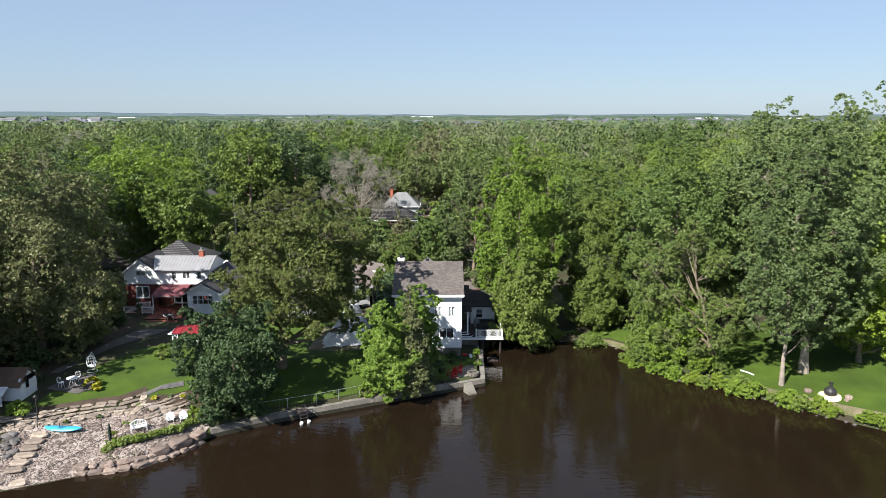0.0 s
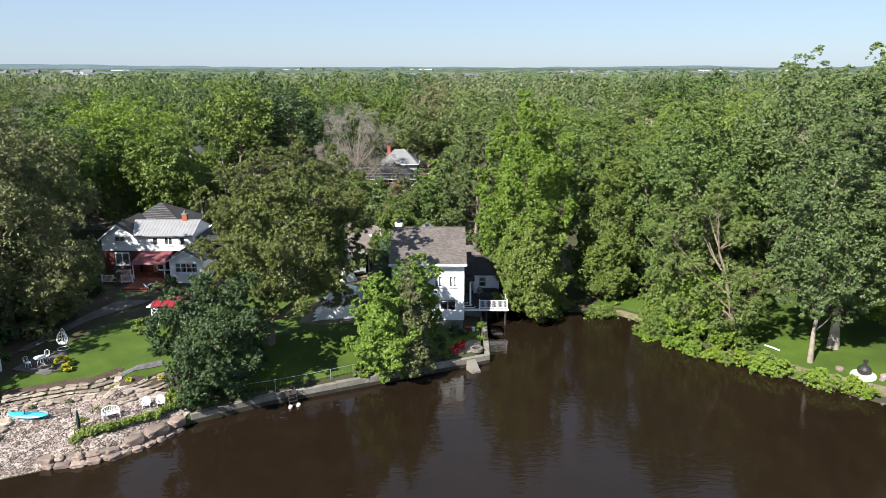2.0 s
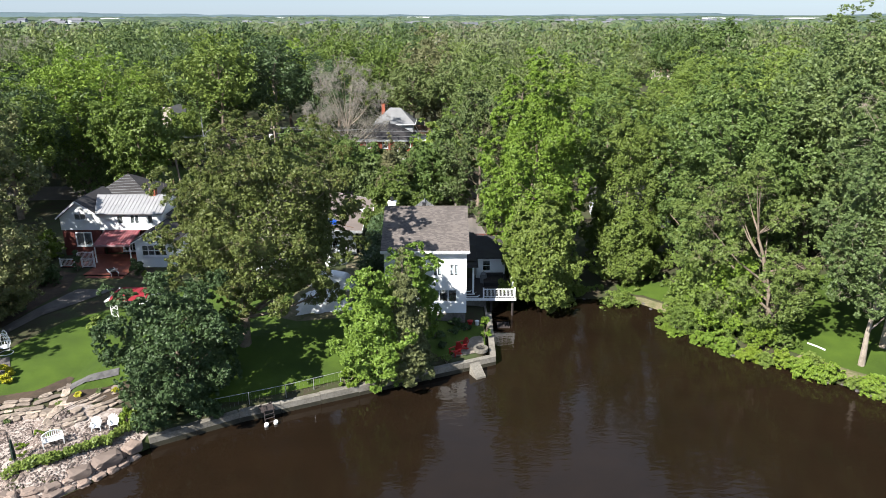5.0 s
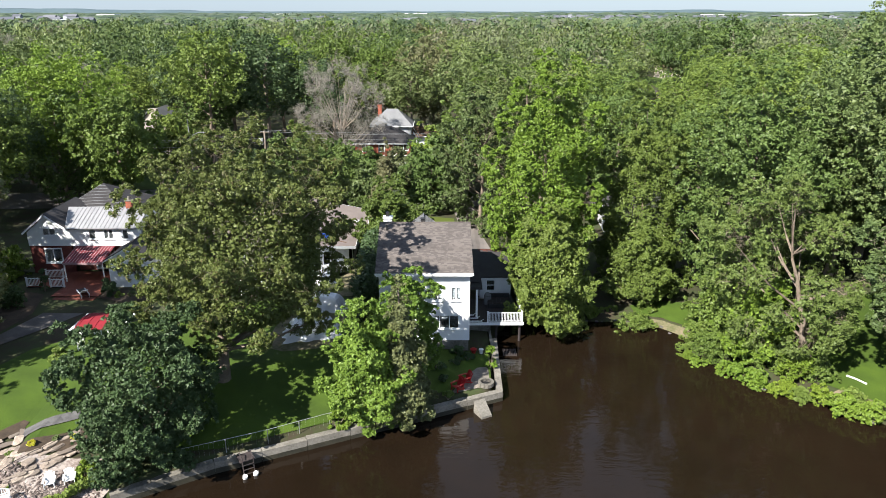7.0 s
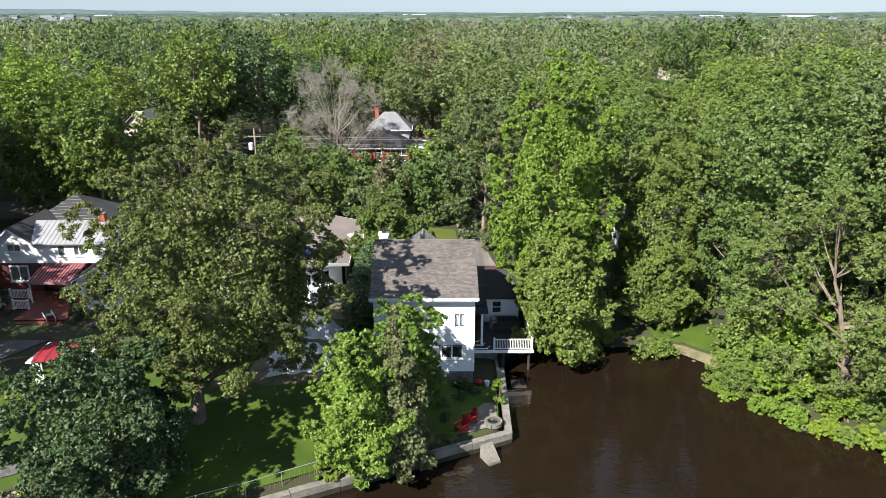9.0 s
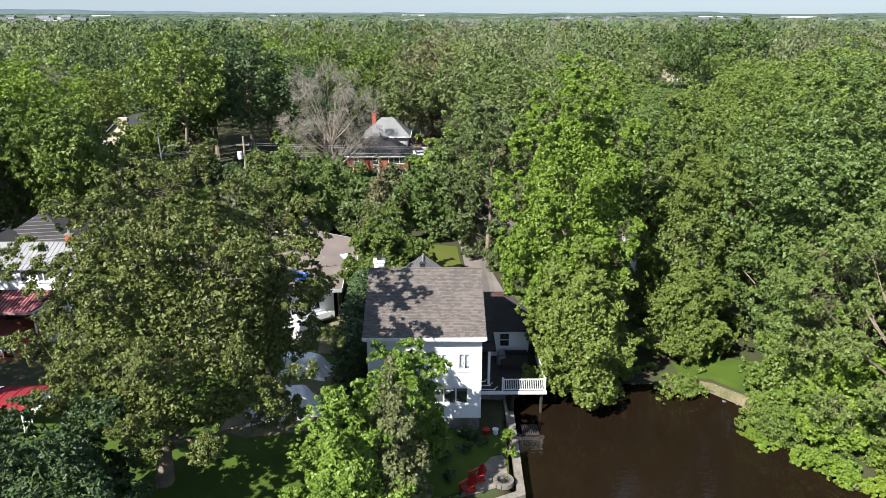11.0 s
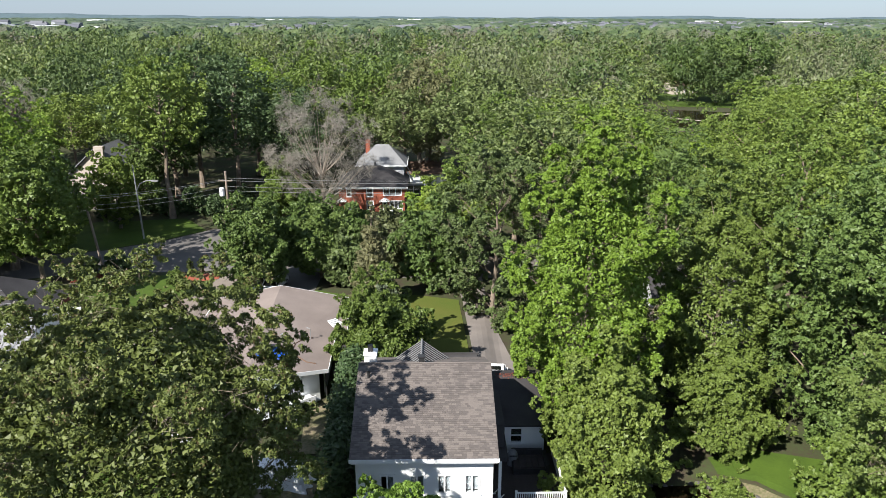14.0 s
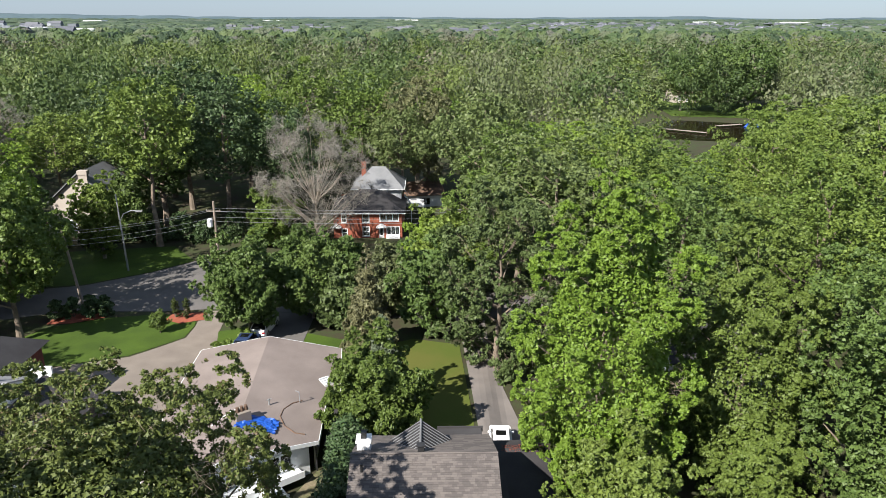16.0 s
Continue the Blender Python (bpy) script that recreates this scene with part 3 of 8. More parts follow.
make_tree("maple_tree", (-42.6, 114.2), 19.5, 5.2, 6.5, L_MAPLE, 24000, 0.25, "round", 70, M_BARK, "street tree with a pale trunk and green crown")
make_tree("maple_tree", (-57.0, 134.0), 17.0, 5.5, 3.0, L_MAPLE, 16000, 0.3, "round", 70, M_BARK, "leafy green tree beside the beige house")
# two trees added to cast shade on the street corner and the lawn beyond
for x, y, top in ((-53.5, 120.0, 20.0), (-50.5, 127.5, 17.0)):
    make_tree("maple_tree", (x, y), top, 5.8, 3.5, L_DEEP, 16000, 0.26, "round", 70, M_BARK, "leafy tree added to shade the street corner")
make_tree("maple_tree", (-49.0, 60.5), 18.0, 5.5, 2.0, L_DARK, 24000, 0.23, "round", 80, M_BARK, "dark leafy tree behind the garden shed")
for x, y, top, rr, lf in ((-11.5, 126, 9.0, 3.2, L_DEEP), (-5.6, 121, 10.0, 3.2, L_CONIFER), (-1.4, 115.5, 13.0, 3.6, L_DEEP), (1.0, 126, 14.0, 4.2, L_MAPLE), (-1.6, 133, 9.5, 3.2, L_BRIGHT), (-16.2, 128.5, 10.0, 3.6, L_DEEP), (-10.5, 117.5, 8.0, 2.6, L_GREY)):
    make_tree("garden_tree", (x, y), top, rr, 2.2, lf, 12000, 0.26, "round", 60, M_BARK, "medium green garden tree beside the street", category="tree", group="street trees")
# added trees, the outer ones out of view, placed to shade the garden
for x, y, top, rr in ((-50.5, 69, 22, 5.5), (-48, 80, 20, 5.0), (-46.0, 55.5, 17.5, 5.6), (-52.0, 57.5, 19.0, 5.5)):
    make_tree("maple_tree", (x, y), top, rr, 2.5, L_DARK, 20000, 0.24, "round", 80, M_BARK, "dark leafy tree added to shade the riverside garden")
for x, y, top, rr, lf in ((25.2, 79.2, 9.0, 3.0, L_MAPLE), (26.4, 75.6, 7.5, 2.8, L_BRIGHT), (28.6, 85.5, 9.0, 3.2, L_DEEP)):
    make_tree("young_tree", (x, y), top, rr, 0.6, lf, 17000, 0.18, "full", 60, M_BARK, "young leafy tree crowding the wooded bank", category="tree", group="bank trees")
for x, y, top, rr in ((100, 296, 24, 8), (112, 300, 26, 8), (88, 300, 22, 7)):
    make_tree("oak_tree", (x, y), top, rr, 6, L_DEEP, 5000, 0.6, "round", 60, M_PALEBARK, "tall tree with a pale trunk across the pond", category="tree", group="trees across the pond")
make_tree("oak_tree", (-43.0, 157.5), 25.0, 6.6, 7.5, L_DEEP, 22000, 0.3, "round", 90, M_BARK, "tall dark green oak beside the beige house", trunk=0.5)
make_tree("garden_tree", (-23.5, 146.0), 11.0, 3.2, 2.0, L_MAPLE, 12000, 0.26, "round", 60, M_BARK, "leafy green tree below the half dead one")
make_tree("birch_tree", (-45.6, 140.5), 14.0, 3.2, 3.0, L_MAPLE, 14000, 0.25, "tall", 60, M_PALEBARK, "slender pale-barked tree before the beige house", category="tree")
make_tree("hazel_tree", (-43.4, 55.8), 11.0, 4.0, 1.2, L_DARK, 18000, 0.18, "full", 60, M_BARK, "low dark leafy tree overhanging the garden shed", category="tree")
make_tree("garden_tree", (-45.6, 150.4), 12.5, 2.8, 2.0, L_DEEP, 12000, 0.25, "round", 60, M_BARK, "leafy green tree beside the beige house", category="tree")
make_tree("young_tree", (19.9, 87.2), 9.5, 3.1, 0.5, L_BANK, 34000, 0.14, "full", 70, M_BARK, "young maple leaning over the inlet shore", lean=(-0.4, -1.0))
make_tree("spruce_tree", (-5.2, 101.0), 10.4, 2.7, 2.3, L_BLUE, 30000, 0.15, "cone", 110, M_BARK, "small blue-green spruce on the front lawn")
make_tree("lime_tree", (-5.3, 95.3), 11.5, 3.4, 2.2, L_BANK, 46000, 0.17, "round", 60, M_BARK, "rounded green lime tree on the front lawn")
make_tree("young_tree", (-29.2, 115.8), 4.6, 0.75, 2.6, L_BANK, 3500, 0.11, "round", 30, M_BARK, "slender young tree on the round lawn", trunk=0.05)
make_tree("roadside_maple", (-19.9, 115.6), 13.0, 4.2, 3.4, L_DEEP, 34000, 0.22, "round", 70, M_BARK, "rounded roadside maple with deep green leaves", category="tree")
make_tree("roadside_maple", (-14.0, 119.5), 10.4, 3.6, 2.6, L_DEEP, 20000, 0.22, "round", 50, M_BARK, "rounded roadside maple with deep green leaves", category="tree")
make_tree("spruce_tree", (-7.2, 110.5), 13.2, 2.7, 1.2, L_SPRUCE, 30000, 0.19, "cone", 130, M_BARK, "tall spruce with brownish green needles")
make_tree("ash_tree", (5.0, 108.0), 20.0, 4.8, 1.8, L_GREY, 46000, 0.2, "round", 90, M_BARK, "thin-leaved ash tree with grey branches", bare=0.2, sprigs=2000)
make_tree("dead_tree", (-17.0, 143.5), 21.0, 6.8, 4.0, L_BROWN, 10000, 0.5, "round", 80, M_PALEBARK, "half dead tree with bare greyish twigs", bare=1.6, twigs=True)
make_tree("ash_tree", (-3.5, 172), 25.0, 6.5, 6.0, L_TAN, 16000, 0.3, "round", 80, M_PALEBARK, "tall tree with thin tan and olive leaves", trunk=0.5)


# ---- trees that stand further off: a few crowns, used again ----
def prototypes(count, size, seed, y, lift):
    kinds = []
    for k, (leaf, shape, low) in enumerate([(L_MAPLE, "round", 0.2), (L_BRIGHT, "tall", 0.16), (L_DARK, "round", 0.15), (L_GREY, "tall", 0.22), (L_MAPLE, "tall", 0.15), (L_GREY, "round", 0.2), (L_DEEP, "tall", 0.12), (L_BROWN, "round", 0.2)]):
        ob = make_tree("tree", (-60 - 14 * k, y), 20 + 1.8, 6.0, 1.8 + 20 * low * lift, leaf, count, size, shape, 110, M_BARK, "bare greyish tree of the wooded neighbourhood" if leaf == L_BROWN else "leafy green tree of the wooded neighbourhood", seed=seed + k, clump=0.2, group="neighbourhood trees", twigs=leaf == L_BROWN, bare=0.8 if leaf == L_BROWN else 0.0)
        kinds.append(ob)
    return kinds


# buildings that stand out among the far trees: x, y, width, height, wall, roof
FAR_BUILDINGS = [(-474, 950, 46, 11, "blue", "white"), (-505, 1130, 34, 14, "white", "white"), (-430, 1090, 30, 12, "beige", "beige"), (-259, 634, 17, 9, "white", "grey"), (-262, 700, 15, 9, "white", "white"), (-236, 655, 16, 9, "white", "white"), (-330, 640, 15, 9, "white", "grey"), (-49, 585, 14, 9, "white", "grey"), (-40, 610, 12, 9, "white", "white"), (-12, 640, 14, 9, "white", "white"), (60, 900, 18, 10, "white", "white"), (52, 930, 14, 11, "white", "grey")]
KEEP_CLEAR = [(x - w * 0.6, x + w * 0.6, y - 0.09 * y, y + 16) for x, y, w, *_ in FAR_BUILDINGS] + [(-47, -17, 100, 141), (-26, -6, 72, 112), (-9, 8, 60, 104), (-12, 5.5, 94, 113), (-19, 2.5, 104, 150), (-27, -17, 141, 152), (-46, -22, 60, 100), (-18, -2, 148, 164), (-62, -44, 128, 158), (40, 68, 172, 202), (48, 94, 200, 230), (55, 120, 228, 282), (-8, -1, 100, 115), (12, 18.5, 88, 114), (17, 31, 97, 107)]


def free(x, y):
    return not any(a < x < b and c < y < d for a, b, c, d in KEEP_CLEAR)


protos = prototypes(20000, 0.19, 100, 110, 1.6)
far_protos = prototypes(10000, 0.27, 200, 130, 2.4)
placed = [(-16, 68), (-20, 61), (10, 89.5), (16.0, 96), (22.6, 93), (29, 86), (34, 67), (38, 70), (45, 72), (-43, 71.5), (8.6, 86), (3.2, 107.5), (-17, 143.5)]
rng = random.Random(11)
spots = []
for row in range(10):
    y = 84 + row * 10.2
    half = 0.63 * y + 4
    x = -half
    while x < half:
        px, py = x + rng.uniform(-2.5, 2.5), y + rng.uniform(-3, 3)
        if free(px, py) and ground_z(px, py) > 0.7 and all(math.hypot(px - a, py - b) > 8.0 for a, b in placed):
            spots.append((px, py))
            placed.append((px, py))
        x += 11.2


def pick(px, py):
    """Which kind of tree stands at a spot: dark ones beyond the street, a few bare ones far left."""
    if -50 < px < -12 and 124 < py < 172:
        return rng.choice((2, 6, 0, 2))
    if -40 < px < 0 and py >= 172:
        return rng.choice((1, 4, 1, 0, 3))
    if px > 3 and py < 142:
        return rng.choice((0, 4, 6, 4, 3))
    return 7 if px < -25 and py > 170 and rng.random() < 0.2 else rng.randrange(7)


def tallest(px, py):
    """The woods stand lower towards the pond, so that it shows above them from the end of the walk."""
    q = (px + 1.3) / (py - 47)
    slope = 0.172 if 0.3 < q < 0.48 else 0.135 if 0.08 < q <= 0.3 else 0.1 if q >= 0.48 else 0.05
    return max(0.35, (31.2 - slope * (py - 47)) / 20)


for i, (px, py) in enumerate(spots):
    s = rng.uniform(0.85, 1.2) * (1.12 if px > 15 or (-50 < px < -12 and py > 124) else 0.98)
    w = s * rng.uniform(0.95, 1.2)
    s = min(s, tallest(px, py))
    w = min(w, s * 1.5)
    m = pose(px, py, ground_z(px, py) - 0.15, 0, 0, rng.uniform(0, 360)) @ Matrix.Diagonal((w, w, s, 1))
    copy_thing((protos if py < 142 else far_protos)[pick(px, py)], m)
for k, ob in enumerate(protos):
    a, b = [(-62, 92), (-70, 104), (-58, 110), (62, 96), (60, 118), (70, 108), (52, 84), (-66, 118)][k]
    ob.matrix_basis = pose(a, b, ground_z(a, b) - 0.15)
    far_protos[k].matrix_basis = pose(a * 1.3, 132 + 4 * k, ground_z(a * 1.3, 132 + 4 * k) - 0.15)


def set_tone(me, values):
    """One number for each face: which kind of tree it belongs to."""
    a = me.attributes.new("tone", "FLOAT", "FACE")
    a.data.foreach_set("value", np.asarray(values, np.float32))


def woods(name, y0, y1, spacing, per_tree, size, seed, heights, label, leaf, thin=1.0, reach=0.68):
    """Far woods: a few crowns of leaf clumps, set again and again, turned and scaled, joined."""
    r = np.random.default_rng(seed)
    kinds = []
    for k in range(7):
        low = 0.3 + 0.1 * r.random()
        lc, lr = boughs(r, ("round", "tall", "broad")[k % 3], 1.0, low, 2.0 + 0.5 * r.random(), 13, 1.1, (1, 1))
        mid = np.array([0, 0, 0.9])
        o = (lc - mid) / np.linalg.norm(lc - mid, axis=1, keepdims=True)
        core = per_tree // 3
        v, f = leaves(r, lc, lr, o, per_tree - core, size / (spacing * 0.58), shell=0.7, jitter=0.8)
        w, f = leaves(r, lc * np.array([0.66, 0.66, 0.88]), lr, o, core, 1.3 * size / (spacing * 0.58), shell=0.4)
        v = np.concatenate([v, w])
        kinds.append(v / np.array([1, 1, v[:, 2].max()]))
    V, T = [], []
    y = y0
    while y < y1:
        half = reach * y + 12
        xs = np.arange(-half, half, spacing)
        xs = xs + r.uniform(-0.42, 0.42, len(xs)) * spacing
        ys = y + r.uniform(-0.45, 0.45, len(xs)) * spacing
        for a, b in zip(xs, ys):
            if r.random() > thin or not free(a, b):
                continue
            R, h, turn = spacing * r.uniform(0.42, 0.64), r.uniform(*heights), r.uniform(0, 6.283)
            v = kinds[r.integers(7)]
            c, q = math.cos(turn), math.sin(turn)
            V.append(np.stack([a + R * (v[:, 0] * c - v[:, 1] * q), b + R * (v[:, 0] * q + v[:, 1] * c), 0.5 + h * v[:, 2]], 1))
            T.append(r.uniform(0.72, 0.88) if a > 0.04 * b and r.random() < 0.6 else r.random() ** 1.15)
        y += spacing * 0.9
    me = np_mesh(name, np.concatenate(V), np.arange(3 * per_tree * len(V)).reshape(-1, 3))
    set_tone(me, np.repeat(T, per_tree))
    me.materials.append(leaf)
    return tagged(new(name, me), label, "woods", kind="stuff")


def canopy(name, y0, y1, spacing, heights, seed, rings, sides, label, leaf, thin, skip=None):
    """Woods too far for leaves: uneven domes, joined."""
    r = np.random.default_rng(seed)
    P = []
    y = y0
    while y < y1:
        half = 0.68 * y + 15
        xs = np.arange(-half, half, spacing)
        xs = xs + r.uniform(-0.45, 0.45, len(xs)) * spacing
        ys = y + r.uniform(-0.45, 0.45, len(xs)) * spacing
        ok = r.random(len(xs)) < thin
        if skip:
            ok &= ~(skip(xs, ys) & (r.random(len(xs)) < 0.72))
        ok &= np.array([free(a, b) for a, b in zip(xs, ys)], bool)
        P.append(np.stack([xs[ok], ys[ok]], 1))
        y += spacing * 0.9
    P = np.concatenate(P)
    n = len(P)
    R = spacing * r.uniform(0.42, 0.75, n)
    h = r.uniform(*heights, n)
    u = np.linspace(0, 1, rings)
    th = np.arange(sides) * 2 * np.pi / sides
    prof = np.cos(u * np.pi / 2 * 0.97) ** 0.7
    jit = 1 + r.uniform(-0.24, 0.24, (n, rings, sides))
    ang = th[None, None, :] + r.uniform(0, 6, (n, 1, 1))
    V = np.stack([P[:, 0, None, None] + R[:, None, None] * prof[None, :, None] * jit * np.cos(ang), P[:, 1, None, None] + R[:, None, None] * prof[None, :, None] * jit * np.sin(ang),
                  0.5 + h[:, None, None] * (0.35 + 0.65 * np.sin(u * np.pi / 2)[None, :, None]) * (1 + r.uniform(-0.06, 0.06, (n, rings, sides)))], -1)
    i, j = np.meshgrid(np.arange(rings - 1), np.arange(sides), indexing="ij")
    q = np.stack([i * sides + j, i * sides + (j + 1) % sides, (i + 1) * sides + (j + 1) % sides, (i + 1) * sides + j], -1).reshape(-1, 4)
    F = (np.arange(n)[:, None, None] * rings * sides + q[None]).reshape(-1, 4)
    me = np_mesh(name, V.reshape(-1, 3), F)
    set_tone(me, np.repeat(r.random(n), len(q)))
    me.materials.append(leaf)
    return tagged(new(name, me), label, "woods", kind="stuff")


def in_town(x, y):
    return ((y > 1000) & (y < 2600) & (x > 0.06 * y)) | ((y > 800) & (y < 2000) & (x < -0.42 * y))


woods("woods", 184, 310, 14.5, 1900, 0.5, 3, (15, 27), "mixed green woods beyond the houses", L_WOODS, 0.85)
woods("woods", 308, 560, 15, 460, 0.95, 8, (10, 23), "leafy green woods further off", L_WOODS, 0.85)
canopy("woods", 550, 820, 14, (8, 20), 5, 6, 9, "distant green woods with haze in their colour", L_HAZECANOPY, 0.85)
canopy("woods", 800, 1700, 24, (7, 14), 6, 4, 6, "distant green woods towards the town, haze in their colour", L_HAZEWOODS, 0.85, in_town)
canopy("woods", 1700, 3900, 52, (7, 13), 7, 3, 6, "far woods on the horizon, haze in their colour", L_HAZEWOODS, 0.8, in_town)

# ---- house pieces ----
def holed(g, x0, x1, z0, z1, y0, y1, holes=()):
    """A standing wall with openings right through it."""
    xs = sorted({x0, x1, *[v for h in holes for v in h[:2]]})
    zs = sorted({z0, z1, *[v for h in holes for v in h[2:]]})
    for a, b in zip(xs, xs[1:]):
        run = None
        for c, d in zip(zs, zs[1:]):
            void = any(h[0] <= a and b <= h[1] and h[2] <= c and d <= h[3] for h in holes)
            if void:
                if run:
                    g.box(a, b, y0, y1, run[0], run[1])
                run = None
            else:
                run = (run[0] if run else c, d)
        if run:
            g.box(a, b, y0, y1, run[0], run[1])
    return g


def siding(x0, x1, z0, z1, y, holes=(), step=0.2):
    """Lapped boards in front of a wall."""
    g = Geo()
    z = z0
    while z < z1 - 0.01:
        t = min(z + step, z1)
        cuts = sorted([(h[0] - 0.06, h[1] + 0.06) for h in holes if h[2] - 0.06 < t and h[3] + 0.06 > z])
        a = x0
        for c, d in cuts + [(x1, x1)]:
            if c > a:
                g.add([(a, y - 0.022, z), (c, y - 0.022, z), (c, y - 0.004, t), (a, y - 0.004, t), (a, y, z), (c, y, z), (c, y, t), (a, y, t)],
                      [(0, 1, 2, 3), (4, 5, 1, 0), (0, 3, 7, 4), (1, 5, 6, 2), (3, 2, 6, 7)])
            a = max(a, d)
        z = t
    return g


def window(parent, x0, x1, z0, z1, y, cols=1, rows=1, depth=0.16, trim=None, open_left=False, blind=0.0):
    """A window in a wall that faces -y: frame, panes, sill and perhaps a drawn blind."""
    trim = trim or M_WHITE
    w = 0.07
    g = Geo().box(x0 - 0.05, x1 + 0.05, y - 0.035, y + depth, z1 - w, z1 + 0.06).box(x0 - 0.05, x1 + 0.05, y - 0.035, y + depth, z0 - 0.05, z0 + w)
    g.box(x0 - 0.05, x0 + w, y - 0.035, y + depth, z0 + w, z1 - w).box(x1 - w, x1 + 0.05, y - 0.035, y + depth, z0 + w, z1 - w)
    for k in range(1, cols):
        c = x0 + (x1 - x0) * k / cols
        g.box(c - 0.045, c + 0.045, y - 0.02, y + 0.1, z0 + w, z1 - w)
    for k in range(1, rows):
        c = z0 + (z1 - z0) * k / rows
        g.box(x0 + w, x1 - w, y - 0.012, y + 0.08, c - 0.03, c + 0.03)
    fr = part("window", g, trim, parent)
    part("sill", Geo().box(x0 - 0.1, x1 + 0.1, y - 0.09, y - 0.036, z0 - 0.1, z0 - 0.05), trim, fr)
    for k in range(cols):
        a, b = x0 + (x1 - x0) * k / cols + 0.02, x0 + (x1 - x0) * (k + 1) / cols - 0.02
        if open_left and k == 0:
            q = Geo().box(a, a + 0.05, y - 0.42, y - 0.04, z0 + 0.06, z1 - 0.06)
            part("casement", q, trim, fr)
            continue
        if blind:
            part("blind", Geo().box(a + 0.04, b - 0.04, y + 0.12, y + 0.13, z1 - (z1 - z0) * blind, z1 - 0.05), M_BLIND, fr)
        p = part("pane", Geo().box(a, b, y + 0.045, y + 0.06, z0 + 0.02, z1 - 0.02), M_PANE, fr)
        p.visible_shadow = False
    return fr


def shingles(o, u, v, n, width, length, tab=0.26, row=0.14, seed=1):
    """Overlapping roof tabs on a slope from o, along u, up v, with the normal n."""
    r = random.Random(seed)
    g = Geo()
    o, u, v, n = Vector(o), Vector(u).normalized(), Vector(v).normalized(), Vector(n).normalized()
    k = 0
    while k * row < length - 0.02:
        a = -r.uniform(0, tab)
        while a < width:
            b = a + tab * r.choice((0.7, 1, 1, 1.3))
            c, d = max(a, 0), min(b, width) - 0.008
            if d > c:
                t = min((k + 1) * row + 0.01, length)
                lift = 0.018 + r.uniform(0, 0.008)
                p = [o + u * x + v * y + n * h for x, y, h in ((c, k * row, lift), (d, k * row, lift), (d, t, 0.004), (c, t, 0.004), (c, k * row, 0), (d, k * row, 0))]
                g.add(p, [(0, 1, 2, 3), (4, 5, 1, 0)])
            a = b
        k += 1
    return g


# ---- the white house ----
def white_house():
    H = thing("white_house", (-5.38, 76.0, 0.9), "two-storey white sided house with a grey-brown shingle roof", "house")
    W, D = 7.45, 10.4
    wins = [(1.28, 2.08, 4.68, 5.9), (2.9, 3.73, 4.68, 5.9), (4.42, 5.22, 4.68, 5.9), (5.93, 6.74, 4.68, 5.9)]
    low = (4.15, 6.6, 2.12, 3.38)
    holes = wins + [low]
    wall = part("front_wall", holed(Geo(), 0, W, 1.05, 6.98, 0, 0.2, holes), M_WHITE, H, "white clapboard wall")
    part("siding", siding(0, W, 1.05, 6.98, 0, holes), M_WHITE, wall)
    part("side_wall", Geo().box(0, 0.2, 0.2, D - 0.2, 1.05, 6.98), M_WHITE, H)
    part("side_wall", Geo().box(W - 0.2, W, 0.2, D - 0.2, 1.05, 6.98), M_WHITE, H)
    part("back_wall", Geo().box(0, W, D - 0.2, D, 1.05, 6.98), M_WHITE, H)
    for x in (0, W - 0.2):
        g = Geo().add([(x, 0, 6.98), (x, D, 6.98), (x, 5.6, 9.55), (x + 0.2, 0, 6.98), (x + 0.2, D, 6.98), (x + 0.2, 5.6, 9.55)], [(0, 2, 1), (3, 4, 5), (0, 3, 5, 2), (2, 5, 4, 1), (0, 1, 4, 3)])
        part("gable", g, M_WHITE, H)
    part("foundation", Geo().box(0.05, W - 0.05, 0.06, D - 0.06, -0.4, 1.05), M_CONC, H)
    part("floor", Geo().box(0.2, W - 0.2, 0.2, D - 0.2, 3.8, 4.0), M_DARKWOOD, H)
    for w in wins:
        window(H, *w, 0, cols=2, open_left=w is wins[0], blind=0.85)
    window(H, *low, 0, cols=3, blind=0.3)
    e0, rid = Vector((-0.28, -0.58, 7.33)), Vector((-0.28, 5.6, 9.78))
    roof = part("roof", Geo().slab([(-0.28, -0.58, 7.33), (W + 0.28, -0.58, 7.33), (W + 0.28, 5.6, 9.78), (-0.28, 5.6, 9.78)], 0.14)
                .slab([(W + 0.28, D + 0.4, 7.5), (-0.28, D + 0.4, 7.5), (-0.28, 5.6, 9.78), (W + 0.28, 5.6, 9.78)], 0.14), M_ROOF, H)
    v = rid - e0
    part("shingles", shingles(e0, (1, 0, 0), v, (0, -v.z, v.y), W + 0.56, v.length, seed=4), M_ROOF, roof)["kind"] = "stuff"
    b0 = Vector((W + 0.28, D + 0.4, 7.5))
    v2 = Vector((W + 0.28, 5.6, 9.78)) - b0
    part("shingles", shingles(b0, (-1, 0, 0), v2, (0, v2.z, -v2.y), W + 0.56, v2.length, row=0.25, tab=0.5, seed=5), M_ROOF, roof)["kind"] = "stuff"
    part("ridge_cap", Geo().tube([(-0.28, 5.6, 9.79), (W + 0.28, 5.6, 9.79)], 0.06, 6), M_ROOF, roof)
    part("fascia", Geo().box(-0.3, W + 0.3, -0.63, -0.59, 7.1, 7.32), M_WHITE, H)
    part("soffit", Geo().box(-0.2, W + 0.2, -0.58, -0.03, 7.02, 7.07), M_WHITE, H)
    part("corner_board", Geo().box(-0.03, 0.1, -0.04, -0.023, 1.05, 6.98), M_WHITE, H)
    part("corner_board", Geo().box(W - 0.1, W + 0.03, -0.04, -0.023, 1.05, 6.98), M_WHITE, H)
